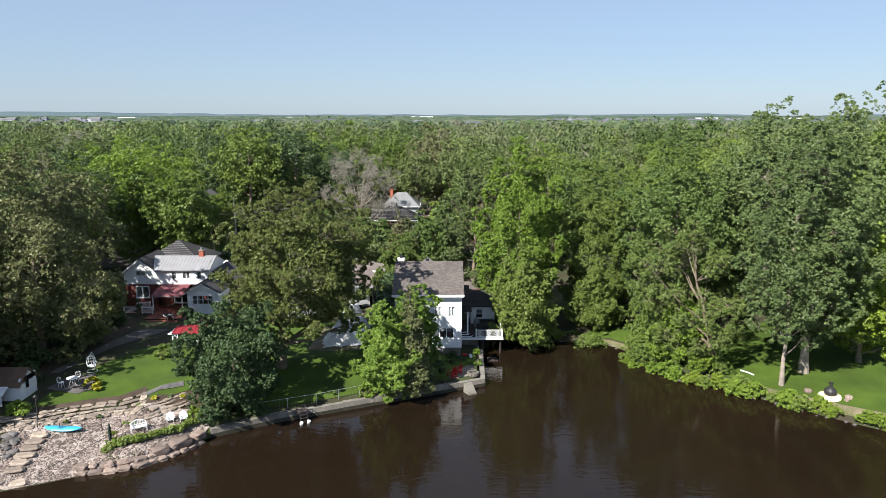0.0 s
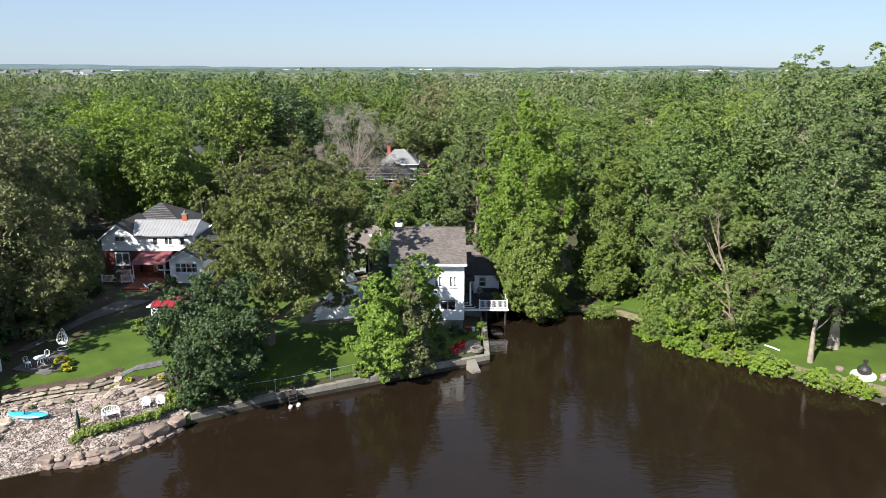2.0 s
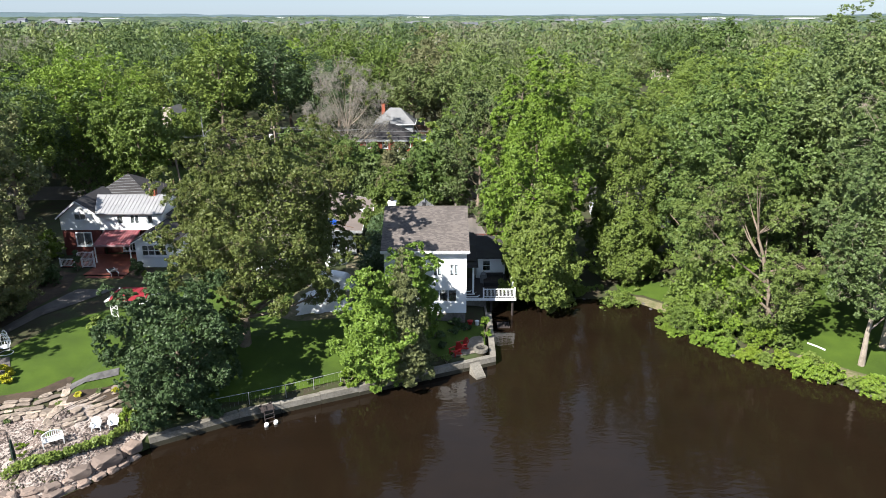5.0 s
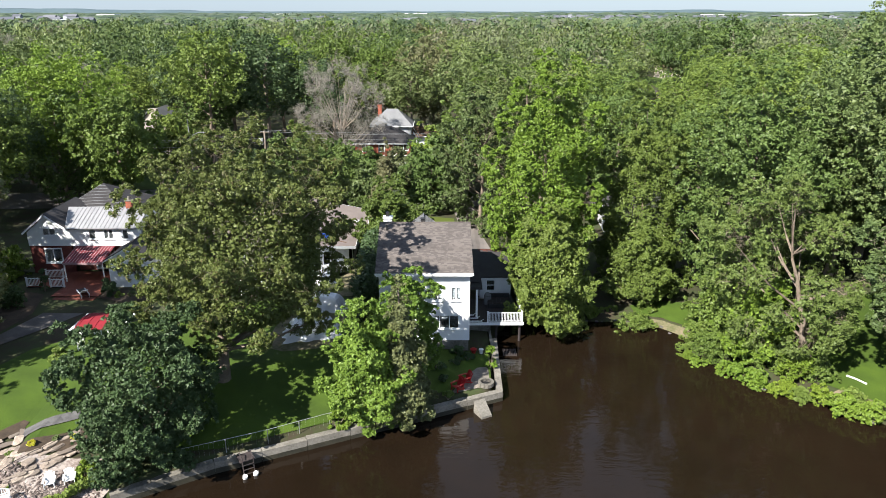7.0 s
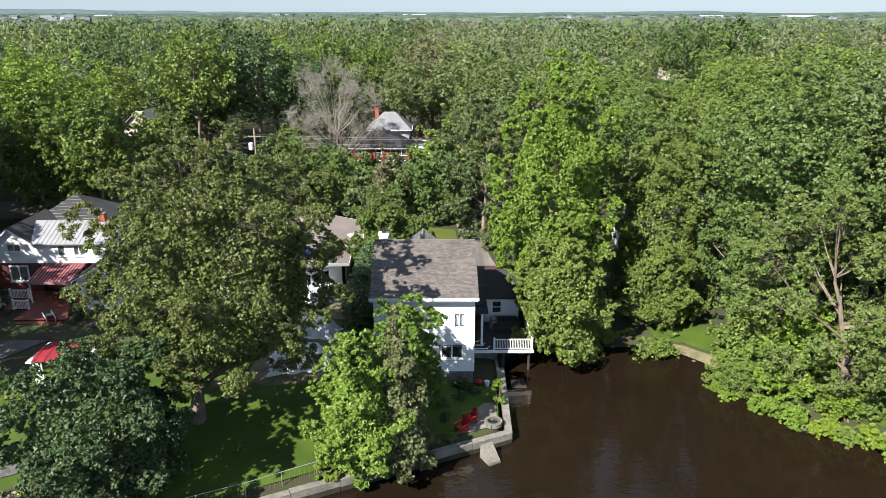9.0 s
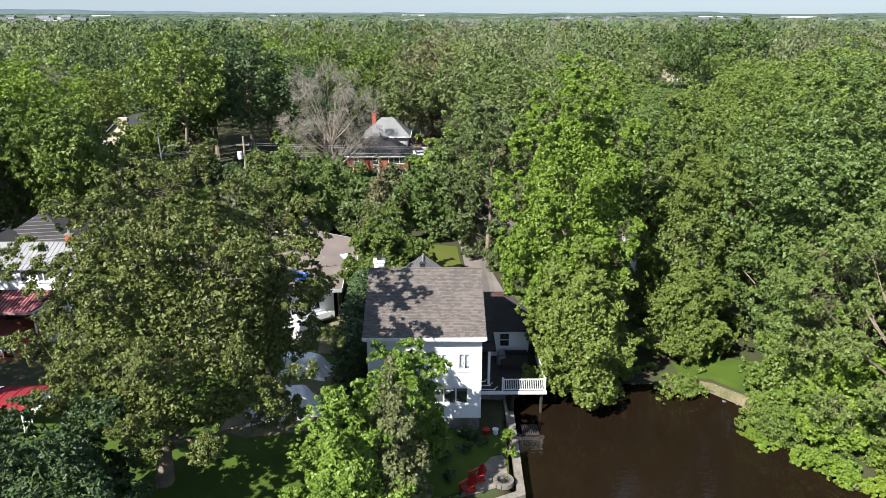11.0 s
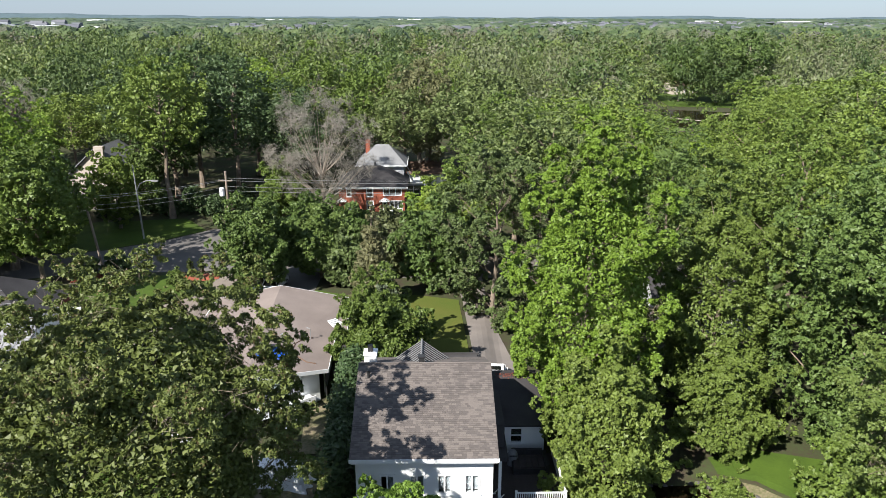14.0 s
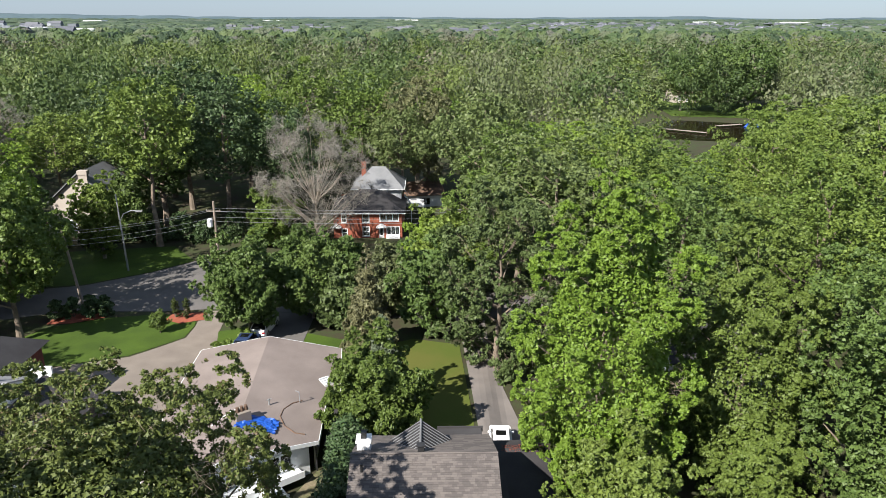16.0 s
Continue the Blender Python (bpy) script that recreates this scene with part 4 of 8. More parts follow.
    ch = part("chimney", Geo().box(-0.02, 0.72, 6.5, 7.2, 8.6, 10.0).box(-0.08, 0.78, 6.44, 7.26, 9.86, 9.98), M_WHITE, H, "white painted brick chimney")
    part("flue", Geo().box(0.2, 0.5, 6.7, 7.0, 10.0, 10.4), M_BLACK, ch, "black metal flue")
    part("vent_pipe", Geo().tube([(0.4, 4.6, 9.3), (0.4, 4.6, 9.85)], 0.08, 8), M_BLACK, H)
    part("roof_vent", Geo().box(3.35, 3.7, 5.9, 6.2, 9.6, 10.0).box(3.3, 3.75, 5.85, 6.25, 10.0, 10.06), M_BLACK, H)
    # rear cross gable with ribbed metal slopes
    rg = part("rear_gable", Geo().slab([(3.5, 9.3, 9.55), (1.75, 9.3, 8.25), (1.75, 6.0, 8.25), (3.5, 6.0, 9.55)], 0.1)
              .slab([(5.25, 9.3, 8.25), (3.5, 9.3, 9.55), (3.5, 6.0, 9.55), (5.25, 6.0, 8.25)], 0.1), M_DARKROOF, H, "ribbed dark metal rear roof")
    for k in range(11):
        y = 6.1 + k * 0.31
        for x in (1.75, 5.25):
            part("rib", Geo().tube([(3.5, y, 9.57), (x, y, 8.27)], 0.028, 4), M_GREYROOF, rg)
    part("ridge_cap", Geo().tube([(3.5, 6.0, 9.57), (3.5, 9.34, 9.57)], 0.06, 6), M_GREYROOF, rg)
    part("gable_end", Geo().add([(2.0, 9.1, 7.2), (5.0, 9.1, 7.2), (5.0, 9.1, 8.3), (3.5, 9.1, 9.4), (2.0, 9.1, 8.3), (2.0, 8.9, 7.2), (5.0, 8.9, 7.2), (5.0, 8.9, 8.3), (3.5, 8.9, 9.4), (2.0, 8.9, 8.3)],
                                [(4, 3, 2, 1, 0), (5, 6, 7, 8, 9), (0, 1, 6, 5), (1, 2, 7, 6), (4, 0, 5, 9)]), M_WHITE, H)
    # flat rear roof and entrance canopy
    part("rear_roof", Geo().box(4.6, 7.4, 11, 13, 6.4, 6.6).box(4.5, 7.5, 12.95, 13.05, 6.35, 6.72), M_DARKROOF, H)
    part("rear_wall", Geo().box(4.7, 7.3, D, 12.8, 0, 6.4), M_WHITE, H)
    part("porch_roof", Geo().slab([(W, 3.6, 4.42), (W + 1.3, 3.6, 4.42), (W + 1.3, 9.0, 4.6), (W, 9.0, 4.6)], 0.25).box(W + 0.1, W + 1.1, 4.4, 8.6, 4.62, 6.2), M_DARKROOF, H, "dark porch roof")
    part("porch_post", Geo().box(W + 0.75, W + 0.93, 3.75, 3.93, 1.15, 4.2), M_WHITE, H)
    A = thing("house_annex", (3.5, 85.0, 0.9), "low white annex with a black roof beside the deck", "house")
    hole = (0.6, 1.45, 1.85, 3.05)
    part("front_wall", holed(Geo(), 0, 2.95, 0.6, 3.4, 0, 0.18, [hole]), M_WHITE, A)
    part("siding", siding(0, 2.95, 0.9, 3.4, 0, [hole]), M_WHITE, A)
    part("side_wall", Geo().box(2.77, 2.95, 0.18, 6, 0.6, 3.4).box(0, 0.18, 0.18, 6, 0.6, 3.4).box(0.18, 2.77, 5.82, 6, 0.6, 3.4), M_WHITE, A)
    window(A, *hole, 0, rows=2)
    part("roof", Geo().slab([(-0.9, -0.4, 3.45), (3.2, -0.4, 3.45), (3.2, 5.0, 4.3), (-0.9, 5.0, 4.3)], 0.12).slab([(3.2, 6.6, 3.9), (-0.9, 6.6, 3.9), (-0.9, 5.0, 4.3), (3.2, 5.0, 4.3)], 0.12), M_DARKROOF, A, "black shingle roof")
    g = Geo()
    r = random.Random(3)
    for _ in range(160):
        x, y = r.uniform(0, 3), r.uniform(4.6, 5.6)
        g.box(x, x + r.uniform(0.03, 0.09), y, y + 0.05, 4.3 - abs(y - 5) * 0.2, 4.33 - abs(y - 5) * 0.2, r.random())
    part("fallen_leaves", g, M_REDWOOD, A, "dry orange leaves on the roof")


def railing(parent, x0, x1, y, z, h=0.95, gap=0.13, material=None):
    m = material or M_WHITE
    r = part("railing", Geo().box(x0, x1, y - 0.04, y + 0.04, z + h - 0.07, z + h).box(x0, x1, y - 0.025, y + 0.025, z + 0.08, z + 0.14), m, parent)
    n = max(2, int((x1 - x0) / gap))
    me = Geo().box(-0.02, 0.02, -0.02, 0.02, z + 0.14, z + h - 0.07).mesh("baluster", m)
    for k in range(n + 1):
        b = new("baluster", me)
        b.parent = r
        b.location = (x0 + (x1 - x0) * k / n, y, 0)
    for x in (x0, x1):
        part("post", Geo().box(x - 0.06, x + 0.06, y - 0.06, y + 0.06, z, z + h + 0.06).box(x - 0.08, x + 0.08, y - 0.08, y + 0.08, z + h + 0.06, z + h + 0.1), m, r)
    return r


def boards(parent, x0, x1, y0, y1, z, material, width=0.16, along="x"):
    if along == "x":
        n = max(1, int((y1 - y0) / width))
        me = Geo().box(x0, x1, 0.004, (y1 - y0) / n - 0.008, z - 0.04, z).mesh("board", material)
        place = [(0, y0 + (y1 - y0) * k / n, 0) for k in range(n)]
    else:
        n = max(1, int((x1 - x0) / width))
        me = Geo().box(0.004, (x1 - x0) / n - 0.008, y0, y1, z - 0.04, z).mesh("board", material)
        place = [(x0 + (x1 - x0) * k / n, 0, 0) for k in range(n)]
    for p in place:
        b = new("board", me)
        b.parent, b.location = parent, p


def white_deck():
    T = thing("deck", (2.1, 79.4, 0.0), "dark stained wooden deck with a white railing over the inlet", "deck")
    boards(T, 0.1, 4.9, 0, 5.5, 2.0, M_DARKWOOD)
    part("rim_beam", Geo().box(0.05, 5.0, -0.06, 0.0, 1.75, 2.02), M_WHITE, T)
    part("joists", Geo().box(0.1, 4.9, 0.3, 0.4, 1.6, 1.95).box(0.1, 4.9, 3.3, 3.4, 1.6, 1.95), M_DARKWOOD, T)
    part("support_wall", Geo().box(0.0, 2.1, 0.7, 0.9, -1.5, 1.6).box(1.9, 2.1, -2.5, 0.7, -1.5, 1.0), M_CONC, T)
    for x in (2.6, 4.7):
        part("pile", Geo().tube([(x, 0.4, -1.9), (x, 0.4, 1.6)], 0.12, 8), M_DARKWOOD, T)
    railing(T, 1.8, 4.85, 0.05, 2.0)
    g = Geo()
    rr = part("side_rail", Geo().box(4.82, 4.9, 0.15, 5.3, 2.86, 2.93), M_WHITE, T)
    for k in range(30):
        g.box(4.84, 4.88, 0.25 + k * 0.17, 0.29 + k * 0.17, 2.05, 2.86)
    part("balusters", g, M_WHITE, rr)
    st = part("stair", Geo().box(0.0, 1.5, 0.02, 2.5, 2.0, 2.17).box(0.0, 1.15, 0.3, 2.5, 2.17, 2.34).box(0.0, 0.8, 0.6, 2.5, 2.34, 2.51), M_DARKWOOD, T, "dark corner stair with white edges")
    for k, (w, y) in enumerate(((1.5, 0.02), (1.15, 0.3), (0.8, 0.6))):
        part("nosing", Geo().box(0, w - 0.2, y - 0.03, y - 0.002, 2.09 + 0.17 * k, 2.175 + 0.17 * k).slab([(w - 0.25, y - 0.03, 2.176 + 0.17 * k), (w, y + 0.32, 2.176 + 0.17 * k), (w - 0.05, y + 0.36, 2.176 + 0.17 * k), (w - 0.32, y + 0.02, 2.176 + 0.17 * k)], 0.06), M_WHITE, st)
    S = thing("garden_sofa", (5.1, 83.3, 2.0), "black covered outdoor sofa on the deck", "sofa")
    part("base", Geo().box(-1.0, 1.1, -0.8, 0.7, 0, 0.42), M_BLACK, S)
    part("backrest", Geo().box(-1.0, 1.1, 0.7, 0.95, 0, 0.85).box(1.1, 1.35, -0.8, 0.95, 0, 0.7), M_BLACK, S)
    for k in range(5):
        part("cushion", Geo().box(-0.95 + k * 0.41, -0.58 + k * 0.41, -0.75, 0.65, 0.42, 0.52), M_DARKWOOD, S)
    B = thing("barbecue", (4.15, 83.6, 2.0), "grey covered barbecue standing on the deck", "barbecue")
    g = Geo()
    prof = [(0, 0.36, 0.26), (0.7, 0.34, 0.24), (0.9, 0.3, 0.24), (1.1, 0.2, 0.16), (1.2, 0.06, 0.05)]
    ring = []
    for h, a, b in prof:
        ring.append([(a * math.cos(t) * (1 + 0.1 * math.sin(5 * t)), b * math.sin(t) * (1 + 0.1 * math.cos(7 * t)), h) for t in [k * math.pi / 8 for k in range(16)]])
    vs = [p for q in ring for p in q]
    g.add(vs, [(i * 16 + j, i * 16 + (j + 1) % 16, (i + 1) * 16 + (j + 1) % 16, (i + 1) * 16 + j) for i in range(4) for j in range(16)] + [tuple(range(64, 80))])
    part("cover", g, M_GREYROOF, B)
    part("handle", Geo().box(-0.25, 0.25, -0.3, -0.26, 0.82, 0.86), M_BLACK, B)
    G = thing("float_grid", (5.7, 77.4, 0.0), "dark slatted frame afloat in the inlet", "raft")
    for y in (-0.6, 0.52):
        part("frame_bar", Geo().box(-0.6, 0.6, y, y + 0.08, -0.05, 0.1), M_DARKWOOD, G)
    for k in range(9):
        part("slat", Geo().box(-0.58 + k * 0.135, -0.5 + k * 0.135, -0.52, 0.52, -0.02, 0.12), M_DARKWOOD, G)


def sea_wall():
    pts = [(-20.3, 57.45), (-15, 60.65), (4.4, 69.45)]
    W = tagged(new("sea_wall"), "weathered concrete sea wall along the river", "wall", kind="structure")
    r = random.Random(5)
    for (ax, ay), (bx, by) in list(zip(pts, pts[1:])) + [((4.4, 69.45), (4.65, 78.6))]:
        L = math.hypot(bx - ax, by - ay)
        n = max(1, round(L / 3.2))
        for k in range(n):
            f0, f1 = k / n + 0.0008, (k + 1) / n - 0.0008
            a, b = (ax + (bx - ax) * f0, ay + (by - ay) * f0), (ax + (bx - ax) * f1, ay + (by - ay) * f1)
            ux, uy = (bx - ax) / L, (by - ay) / L
            z = 0.82 + r.uniform(-0.03, 0.03)
            w = 0.5
            q = [a, b, (b[0] - uy * w, b[1] + ux * w), (a[0] - uy * w, a[1] + ux * w)]
            part("segment", Geo().prism(q, -1.8, z), M_CONC, W)
            e = 0.012
            s0 = [(a[0] + uy * e, a[1] - ux * e), (b[0] + uy * e, b[1] - ux * e), (b[0], b[1]), (a[0], a[1])]
            part("algae_band", Geo().prism(s0, -1.7, 0.34 + r.uniform(-0.05, 0.05)), M_ALGAE, W)
    ob = thing("concrete_block", (2.75, 67.6, -1.0), "slanting concrete block against the quay", "block", rz=28)
    part("block", Geo().add([(-0.5, -0.8, 0), (0.5, -0.8, 0), (0.5, 0.55, 0), (-0.5, 0.55, 0), (-0.45, -0.6, 1.15), (0.42, -0.6, 1.15), (0.45, 0.5, 1.95), (-0.45, 0.5, 1.95)], [(0, 3, 2, 1), (4, 5, 6, 7), (0, 1, 5, 4), (1, 2, 6, 5), (2, 3, 7, 6), (3, 0, 4, 7)]), M_CONC, ob)


def adirondack(name, material, label):
    """A slatted garden chair with a sloping seat, broad arms and a fan back."""
    C = thing(name, (0, 0, 0), label, "chair", group=label)
    for k in range(5):
        part("seat_slat", Geo().slab([(-0.28, -0.35 + k * 0.12, 0.38 - k * 0.025), (0.28, -0.35 + k * 0.12, 0.38 - k * 0.025), (0.28, -0.25 + k * 0.12, 0.36 - k * 0.025), (-0.28, -0.25 + k * 0.12, 0.36 - k * 0.025)], 0.025), material, C)
    for k in range(5):
        x = -0.24 + k * 0.12
        h = 1.0 - 0.05 * abs(k - 2) ** 1.6
        part("back_slat", Geo().slab([(x - 0.053, 0.2, 0.26), (x + 0.053, 0.2, 0.26), (x * 1.25 + 0.06, 0.5, h), (x * 1.25 - 0.06, 0.5, h)], 0.025), material, C)
    for s in (-1, 1):
        part("arm", Geo().box(s * 0.36 - 0.07, s * 0.36 + 0.07, -0.42, 0.36, 0.55, 0.58), material, C)
        part("front_leg", Geo().box(s * 0.33 - 0.02, s * 0.33 + 0.02, -0.38, -0.28, 0, 0.55), material, C)
        part("back_leg", Geo().slab([(s * 0.3 - 0.015, -0.3, 0.36), (s * 0.3 + 0.015, -0.3, 0.36), (s * 0.3 + 0.015, 0.5, 0.1), (s * 0.3 - 0.015, 0.5, 0.1)], 0.12).box(s * 0.3 - 0.02, s * 0.3 + 0.02, 0.26, 0.34, 0, 0.55), material, C)
    return C


def put(x, y, rz=0, dz=0.0):
    return pose(x, y, ground_z(x, y) + dz, 0, 0, rz)


white_house()
white_deck()
sea_wall()
red = adirondack("garden_chair", M_RED, "red slatted garden chair on the quay")
copy_thing(red, put(1.55, 70.6, -62, 0.02))
red.matrix_basis = put(0.95, 69.6, -48, 0.02)
M_DARKBRICK = mat("dark_red_brick", (0.15, 0.045, 0.036), (0.095, 0.03, 0.026), 0.9, scale=1.5, fine=12, bump=0.4)
M_MAROON = mat("maroon_canvas", (0.15, 0.024, 0.034), (0.11, 0.017, 0.024), 0.8, scale=1, fine=20, bump=0.05)
M_PINK = mat("faded_canvas", (0.31, 0.2, 0.21), (0.26, 0.165, 0.175), 0.8, scale=1, fine=20, bump=0.05)
M_TARP = mat("white_tarpaulin", (0.78, 0.79, 0.8), (0.66, 0.68, 0.7), 0.5, scale=0.8, fine=5, bump=0.3)
M_BLUETARP = mat("blue_tarpaulin", (0.014, 0.085, 0.4), (0.008, 0.045, 0.24), 0.45, scale=2, fine=6, bump=0.5)
M_KAYAK = mat("blue_plastic", (0.05, 0.38, 0.62), (0.04, 0.32, 0.55), 0.35, scale=1, fine=8, bump=0.05)
M_PEBBLE = mat("pinkish_pebbles", (0.185, 0.146, 0.13), (0.08, 0.064, 0.058), 0.9, scale=1.0, fine=8, bump=0.3, island=True, c3=(0.33, 0.29, 0.265))
M_GREYSTONE = mat("grey_granite", (0.135, 0.125, 0.125), (0.07, 0.066, 0.066), 0.9, scale=1.2, fine=8, bump=0.5, obj=True)
M_SLATE = mat("flagstones", (0.12, 0.11, 0.104), (0.07, 0.064, 0.062), 0.9, scale=0.8, fine=10, bump=0.3)
M_MULCH = mat("red_mulch", (0.3, 0.085, 0.05), (0.19, 0.055, 0.035), 0.95, scale=1.5, fine=14, bump=0.8)
M_BEIGE = mat("beige_render", (0.42, 0.375, 0.33), (0.36, 0.315, 0.275), 0.9, scale=0.6, fine=14, bump=0.1)
M_GREYWALL = mat("grey_siding", (0.5, 0.51, 0.53), (0.42, 0.43, 0.45), 0.7, scale=0.7, fine=14, bump=0.1)
M_BROWNROOF = mat("brown_shingles", (0.16, 0.1, 0.07), (0.09, 0.06, 0.045), 0.95, scale=1.2, fine=14, bump=0.5)
M_BEDSOIL = mat("garden_soil", (0.07, 0.05, 0.035), (0.04, 0.03, 0.022), 0.95, scale=1.5, fine=8, bump=0.8)
M_GALV = mat("galvanised_steel", (0.42, 0.43, 0.44), (0.32, 0.33, 0.34), 0.5, metal=0.6, scale=1, fine=12, bump=0.05)
M_POLE = mat("weathered_pole", (0.3, 0.25, 0.2), (0.2, 0.165, 0.135), 0.9, scale=1.2, fine=14, bump=0.3)
M_CARWHITE = mat("white_car_paint", (0.82, 0.82, 0.82), (0.78, 0.78, 0.79), 0.2, scale=0.5, fine=4, bump=0, spec=0.6)
M_CARBLUE = mat("dark_blue_car_paint", (0.03, 0.05, 0.11), (0.025, 0.04, 0.09), 0.2, scale=0.5, fine=4, bump=0, spec=0.6)
M_PARASOL = mat("dark_green_canvas", (0.016, 0.03, 0.022), (0.01, 0.02, 0.015), 0.85, scale=2, fine=15, bump=0.1)
M_RUBBER = mat("tyre_rubber", (0.02, 0.02, 0.02), (0.015, 0.015, 0.015), 0.8, scale=3, fine=20, bump=0.1)


# ---- the neighbour's brick house ----
def brick_house():
    N = thing("brick_house", (-41.6, 89.5, 2.7), "white and brick house with pale metal roof and striped awning", "house")
    gw = (1.4, 3.1, 1.5, 3.0)
    part("brick_wall", holed(Geo(), 0, 4.2, 0, 3.3, 0, 0.25, [gw]), M_DARKBRICK, N, "red brick ground floor")
    window(N, *gw, 0, cols=2)
    up = (1.55, 2.85, 4.4, 5.15)
    part("gable_wall", holed(Geo(), -0.05, 4.2, 3.3, 4.7, -0.06, 0.2, [(1.55, 2.85, 4.4, 4.7)]).wall_poly([(-0.05, 4.7), (1.5, 4.7), (1.5, 6.0)], -0.06, 0.2)
         .wall_poly([(2.9, 4.7), (4.2, 4.7), (4.2, 5.0), (2.9, 5.95)], -0.06, 0.2).wall_poly([(1.5, 5.2), (2.9, 5.2), (2.9, 5.95), (2.05, 6.5), (1.5, 6.0)], -0.06, 0.2), M_WHITE, N, "white sided gable")
    window(N, *up, -0.06, cols=2)
    wins = [(6.15, 6.85, 4.0, 5.0), (7.6, 8.6, 4.0, 5.0), (9.5, 10.1, 4.0, 5.0)]
    wall = part("upper_wall", holed(Geo(), 4.2, 11.1, 3.3, 5.2, -0.06, 0.2, wins), M_WHITE, N, "white sided upper wall")
    part("siding", siding(4.2, 11.1, 3.3, 5.2, -0.06, wins), M_WHITE, wall)
    for w in wins:
        window(N, *w, -0.06, cols=2 if w is wins[1] else 1)
    door = (6.0, 8.0, 0.6, 2.7)
    part("lower_wall", holed(Geo(), 4.2, 11.1, 0, 3.3, 0.8, 1.0, [door]), M_DARKBRICK, N)
    window(N, *door, 0.8, cols=2)
    part("side_wall", Geo().box(0, 0.2, 0.25, 9, 0, 4.6).box(10.9, 11.1, 0.2, 6, 0, 5.1).box(0.2, 10.9, 8.8, 9, 0, 4.6), M_WHITE, N)
    mr = part("metal_roof", Geo().slab([(4.0, -0.45, 5.22), (11.3, -0.45, 5.22), (11.3, 2.9, 6.55), (3.0, 2.9, 6.55)], 0.1).slab([(11.3, 6.4, 5.15), (3.0, 6.4, 5.15), (3.0, 2.9, 6.55), (11.3, 2.9, 6.55)], 0.1), M_METALROOF, N, "pale standing seam metal roof")
    for k in range(18):
        x = 4.1 + k * 0.42
        part("seam", Geo().slab([(x, -0.45, 5.26), (x + 0.03, -0.45, 5.26), (x + 0.03, 2.9, 6.59), (x, 2.9, 6.59)], 0.05), M_METALROOF, mr)
    part("gable_end", Geo().add([(11.05, -0.1, 5.1), (11.05, 6.2, 5.1), (11.05, 2.9, 6.45)], [(0, 1, 2)]).add([(11.25, -0.1, 5.1), (11.25, 6.2, 5.1), (11.25, 2.9, 6.45)], [(0, 1, 2)]), M_WHITE, N)
    fr = part("front_gable_roof", Geo().slab([(-0.35, -0.35, 4.72), (2.05, -0.35, 6.62), (2.05, 6.4, 6.62), (-0.35, 6.4, 4.72)][::-1], 0.1).slab([(2.05, -0.35, 6.62), (4.3, -0.35, 5.0), (4.6, 6.4, 5.0), (2.05, 6.4, 6.62)][::-1], 0.1), M_DARKROOF, N, "dark ribbed gable roof")
    for k in range(15):
        y = -0.1 + k * 0.43
        part("rib", Geo().slab([(2.05, y, 6.66), (2.05, y + 0.04, 6.66), (-0.3, y + 0.04, 4.82), (-0.3, y, 4.82)], 0.04), M_GREYROOF, fr)
    part("barge_board", Geo().slab([(-0.4, -0.42, 4.7), (2.05, -0.42, 6.66), (2.05, -0.36, 6.66), (-0.4, -0.36, 4.7)], 0.16).slab([(2.05, -0.42, 6.66), (4.35, -0.42, 5.0), (4.35, -0.36, 5.0), (2.05, -0.36, 6.66)], 0.16), M_WHITE, N)
    apex = Vector((4.2, 8.6, 7.7))
    br = part("back_roof", Geo().add([(-0.35, 3.6, 4.7), (8.8, 4.6, 4.9), (8.8, 13, 4.9), (-0.35, 13, 4.7), apex], [(0, 1, 4), (1, 2, 4), (2, 3, 4), (3, 0, 4), (3, 2, 1, 0)]), M_DARKROOF, N, "dark ribbed hipped roof")
    for k in range(1, 12):
        f = k / 12
        for a, b in ((Vector((-0.35, 3.6, 4.7)), Vector((8.8, 4.6, 4.9))), (Vector((-0.35, 13, 4.7)), Vector((-0.35, 3.6, 4.7)))):
            p, q = a.lerp(apex, f), b.lerp(apex, f)
            part("rib", Geo().tube([p + Vector((0, 0, 0.03)), q + Vector((0, 0, 0.03))], 0.03, 4), M_GREYROOF, br)
    part("back_wall", Geo().box(0.3, 8.2, 9.01, 12.6, 0, 4.7), M_DARKBRICK, N)
    ch = part("chimney", Geo().box(9.0, 9.6, 2.6, 3.2, 6.0, 7.2), M_BRICK, N, "red brick chimney")
    part("chimney_cap", Geo().box(8.94, 9.66, 2.54, 3.26, 7.2, 7.3).tube([(9.3, 2.9, 7.3), (9.3, 2.9, 7.65)], [0.18, 0.12], 8), M_CONC, ch)
    # porch
    pw = (10.15, 12.75, 1.65, 2.85)
    part("porch_wall", holed(Geo(), 9.5, 13.45, 0.4, 3.2, -4.0, -3.82, [pw]).wall_poly([(9.5, 3.2), (13.45, 3.2), (11.4, 4.2)], -4.0, -3.82), M_WHITE, N, "white sided porch gable")
    part("porch_side", Geo().box(9.5, 9.66, -3.82, -0.06, 0.4, 3.2), M_WHITE, N)
    part("porch_side", Geo().box(13.29, 13.45, -3.82, 0.8, 0.4, 3.2), M_WHITE, N)
    window(N, *pw, -4.0, cols=4, rows=2)
    part("porch_roof", Geo().slab([(9.2, -4.3, 3.1), (11.4, -4.3, 4.35), (11.4, 0.6, 4.35), (9.2, 0.6, 3.1)][::-1], 0.1).slab([(11.4, -4.3, 4.35), (13.75, -4.3, 3.1), (13.75, 0.6, 3.1), (11.4, 0.6, 4.35)][::-1], 0.1), M_DARKROOF, N, "dark shingle porch roof")
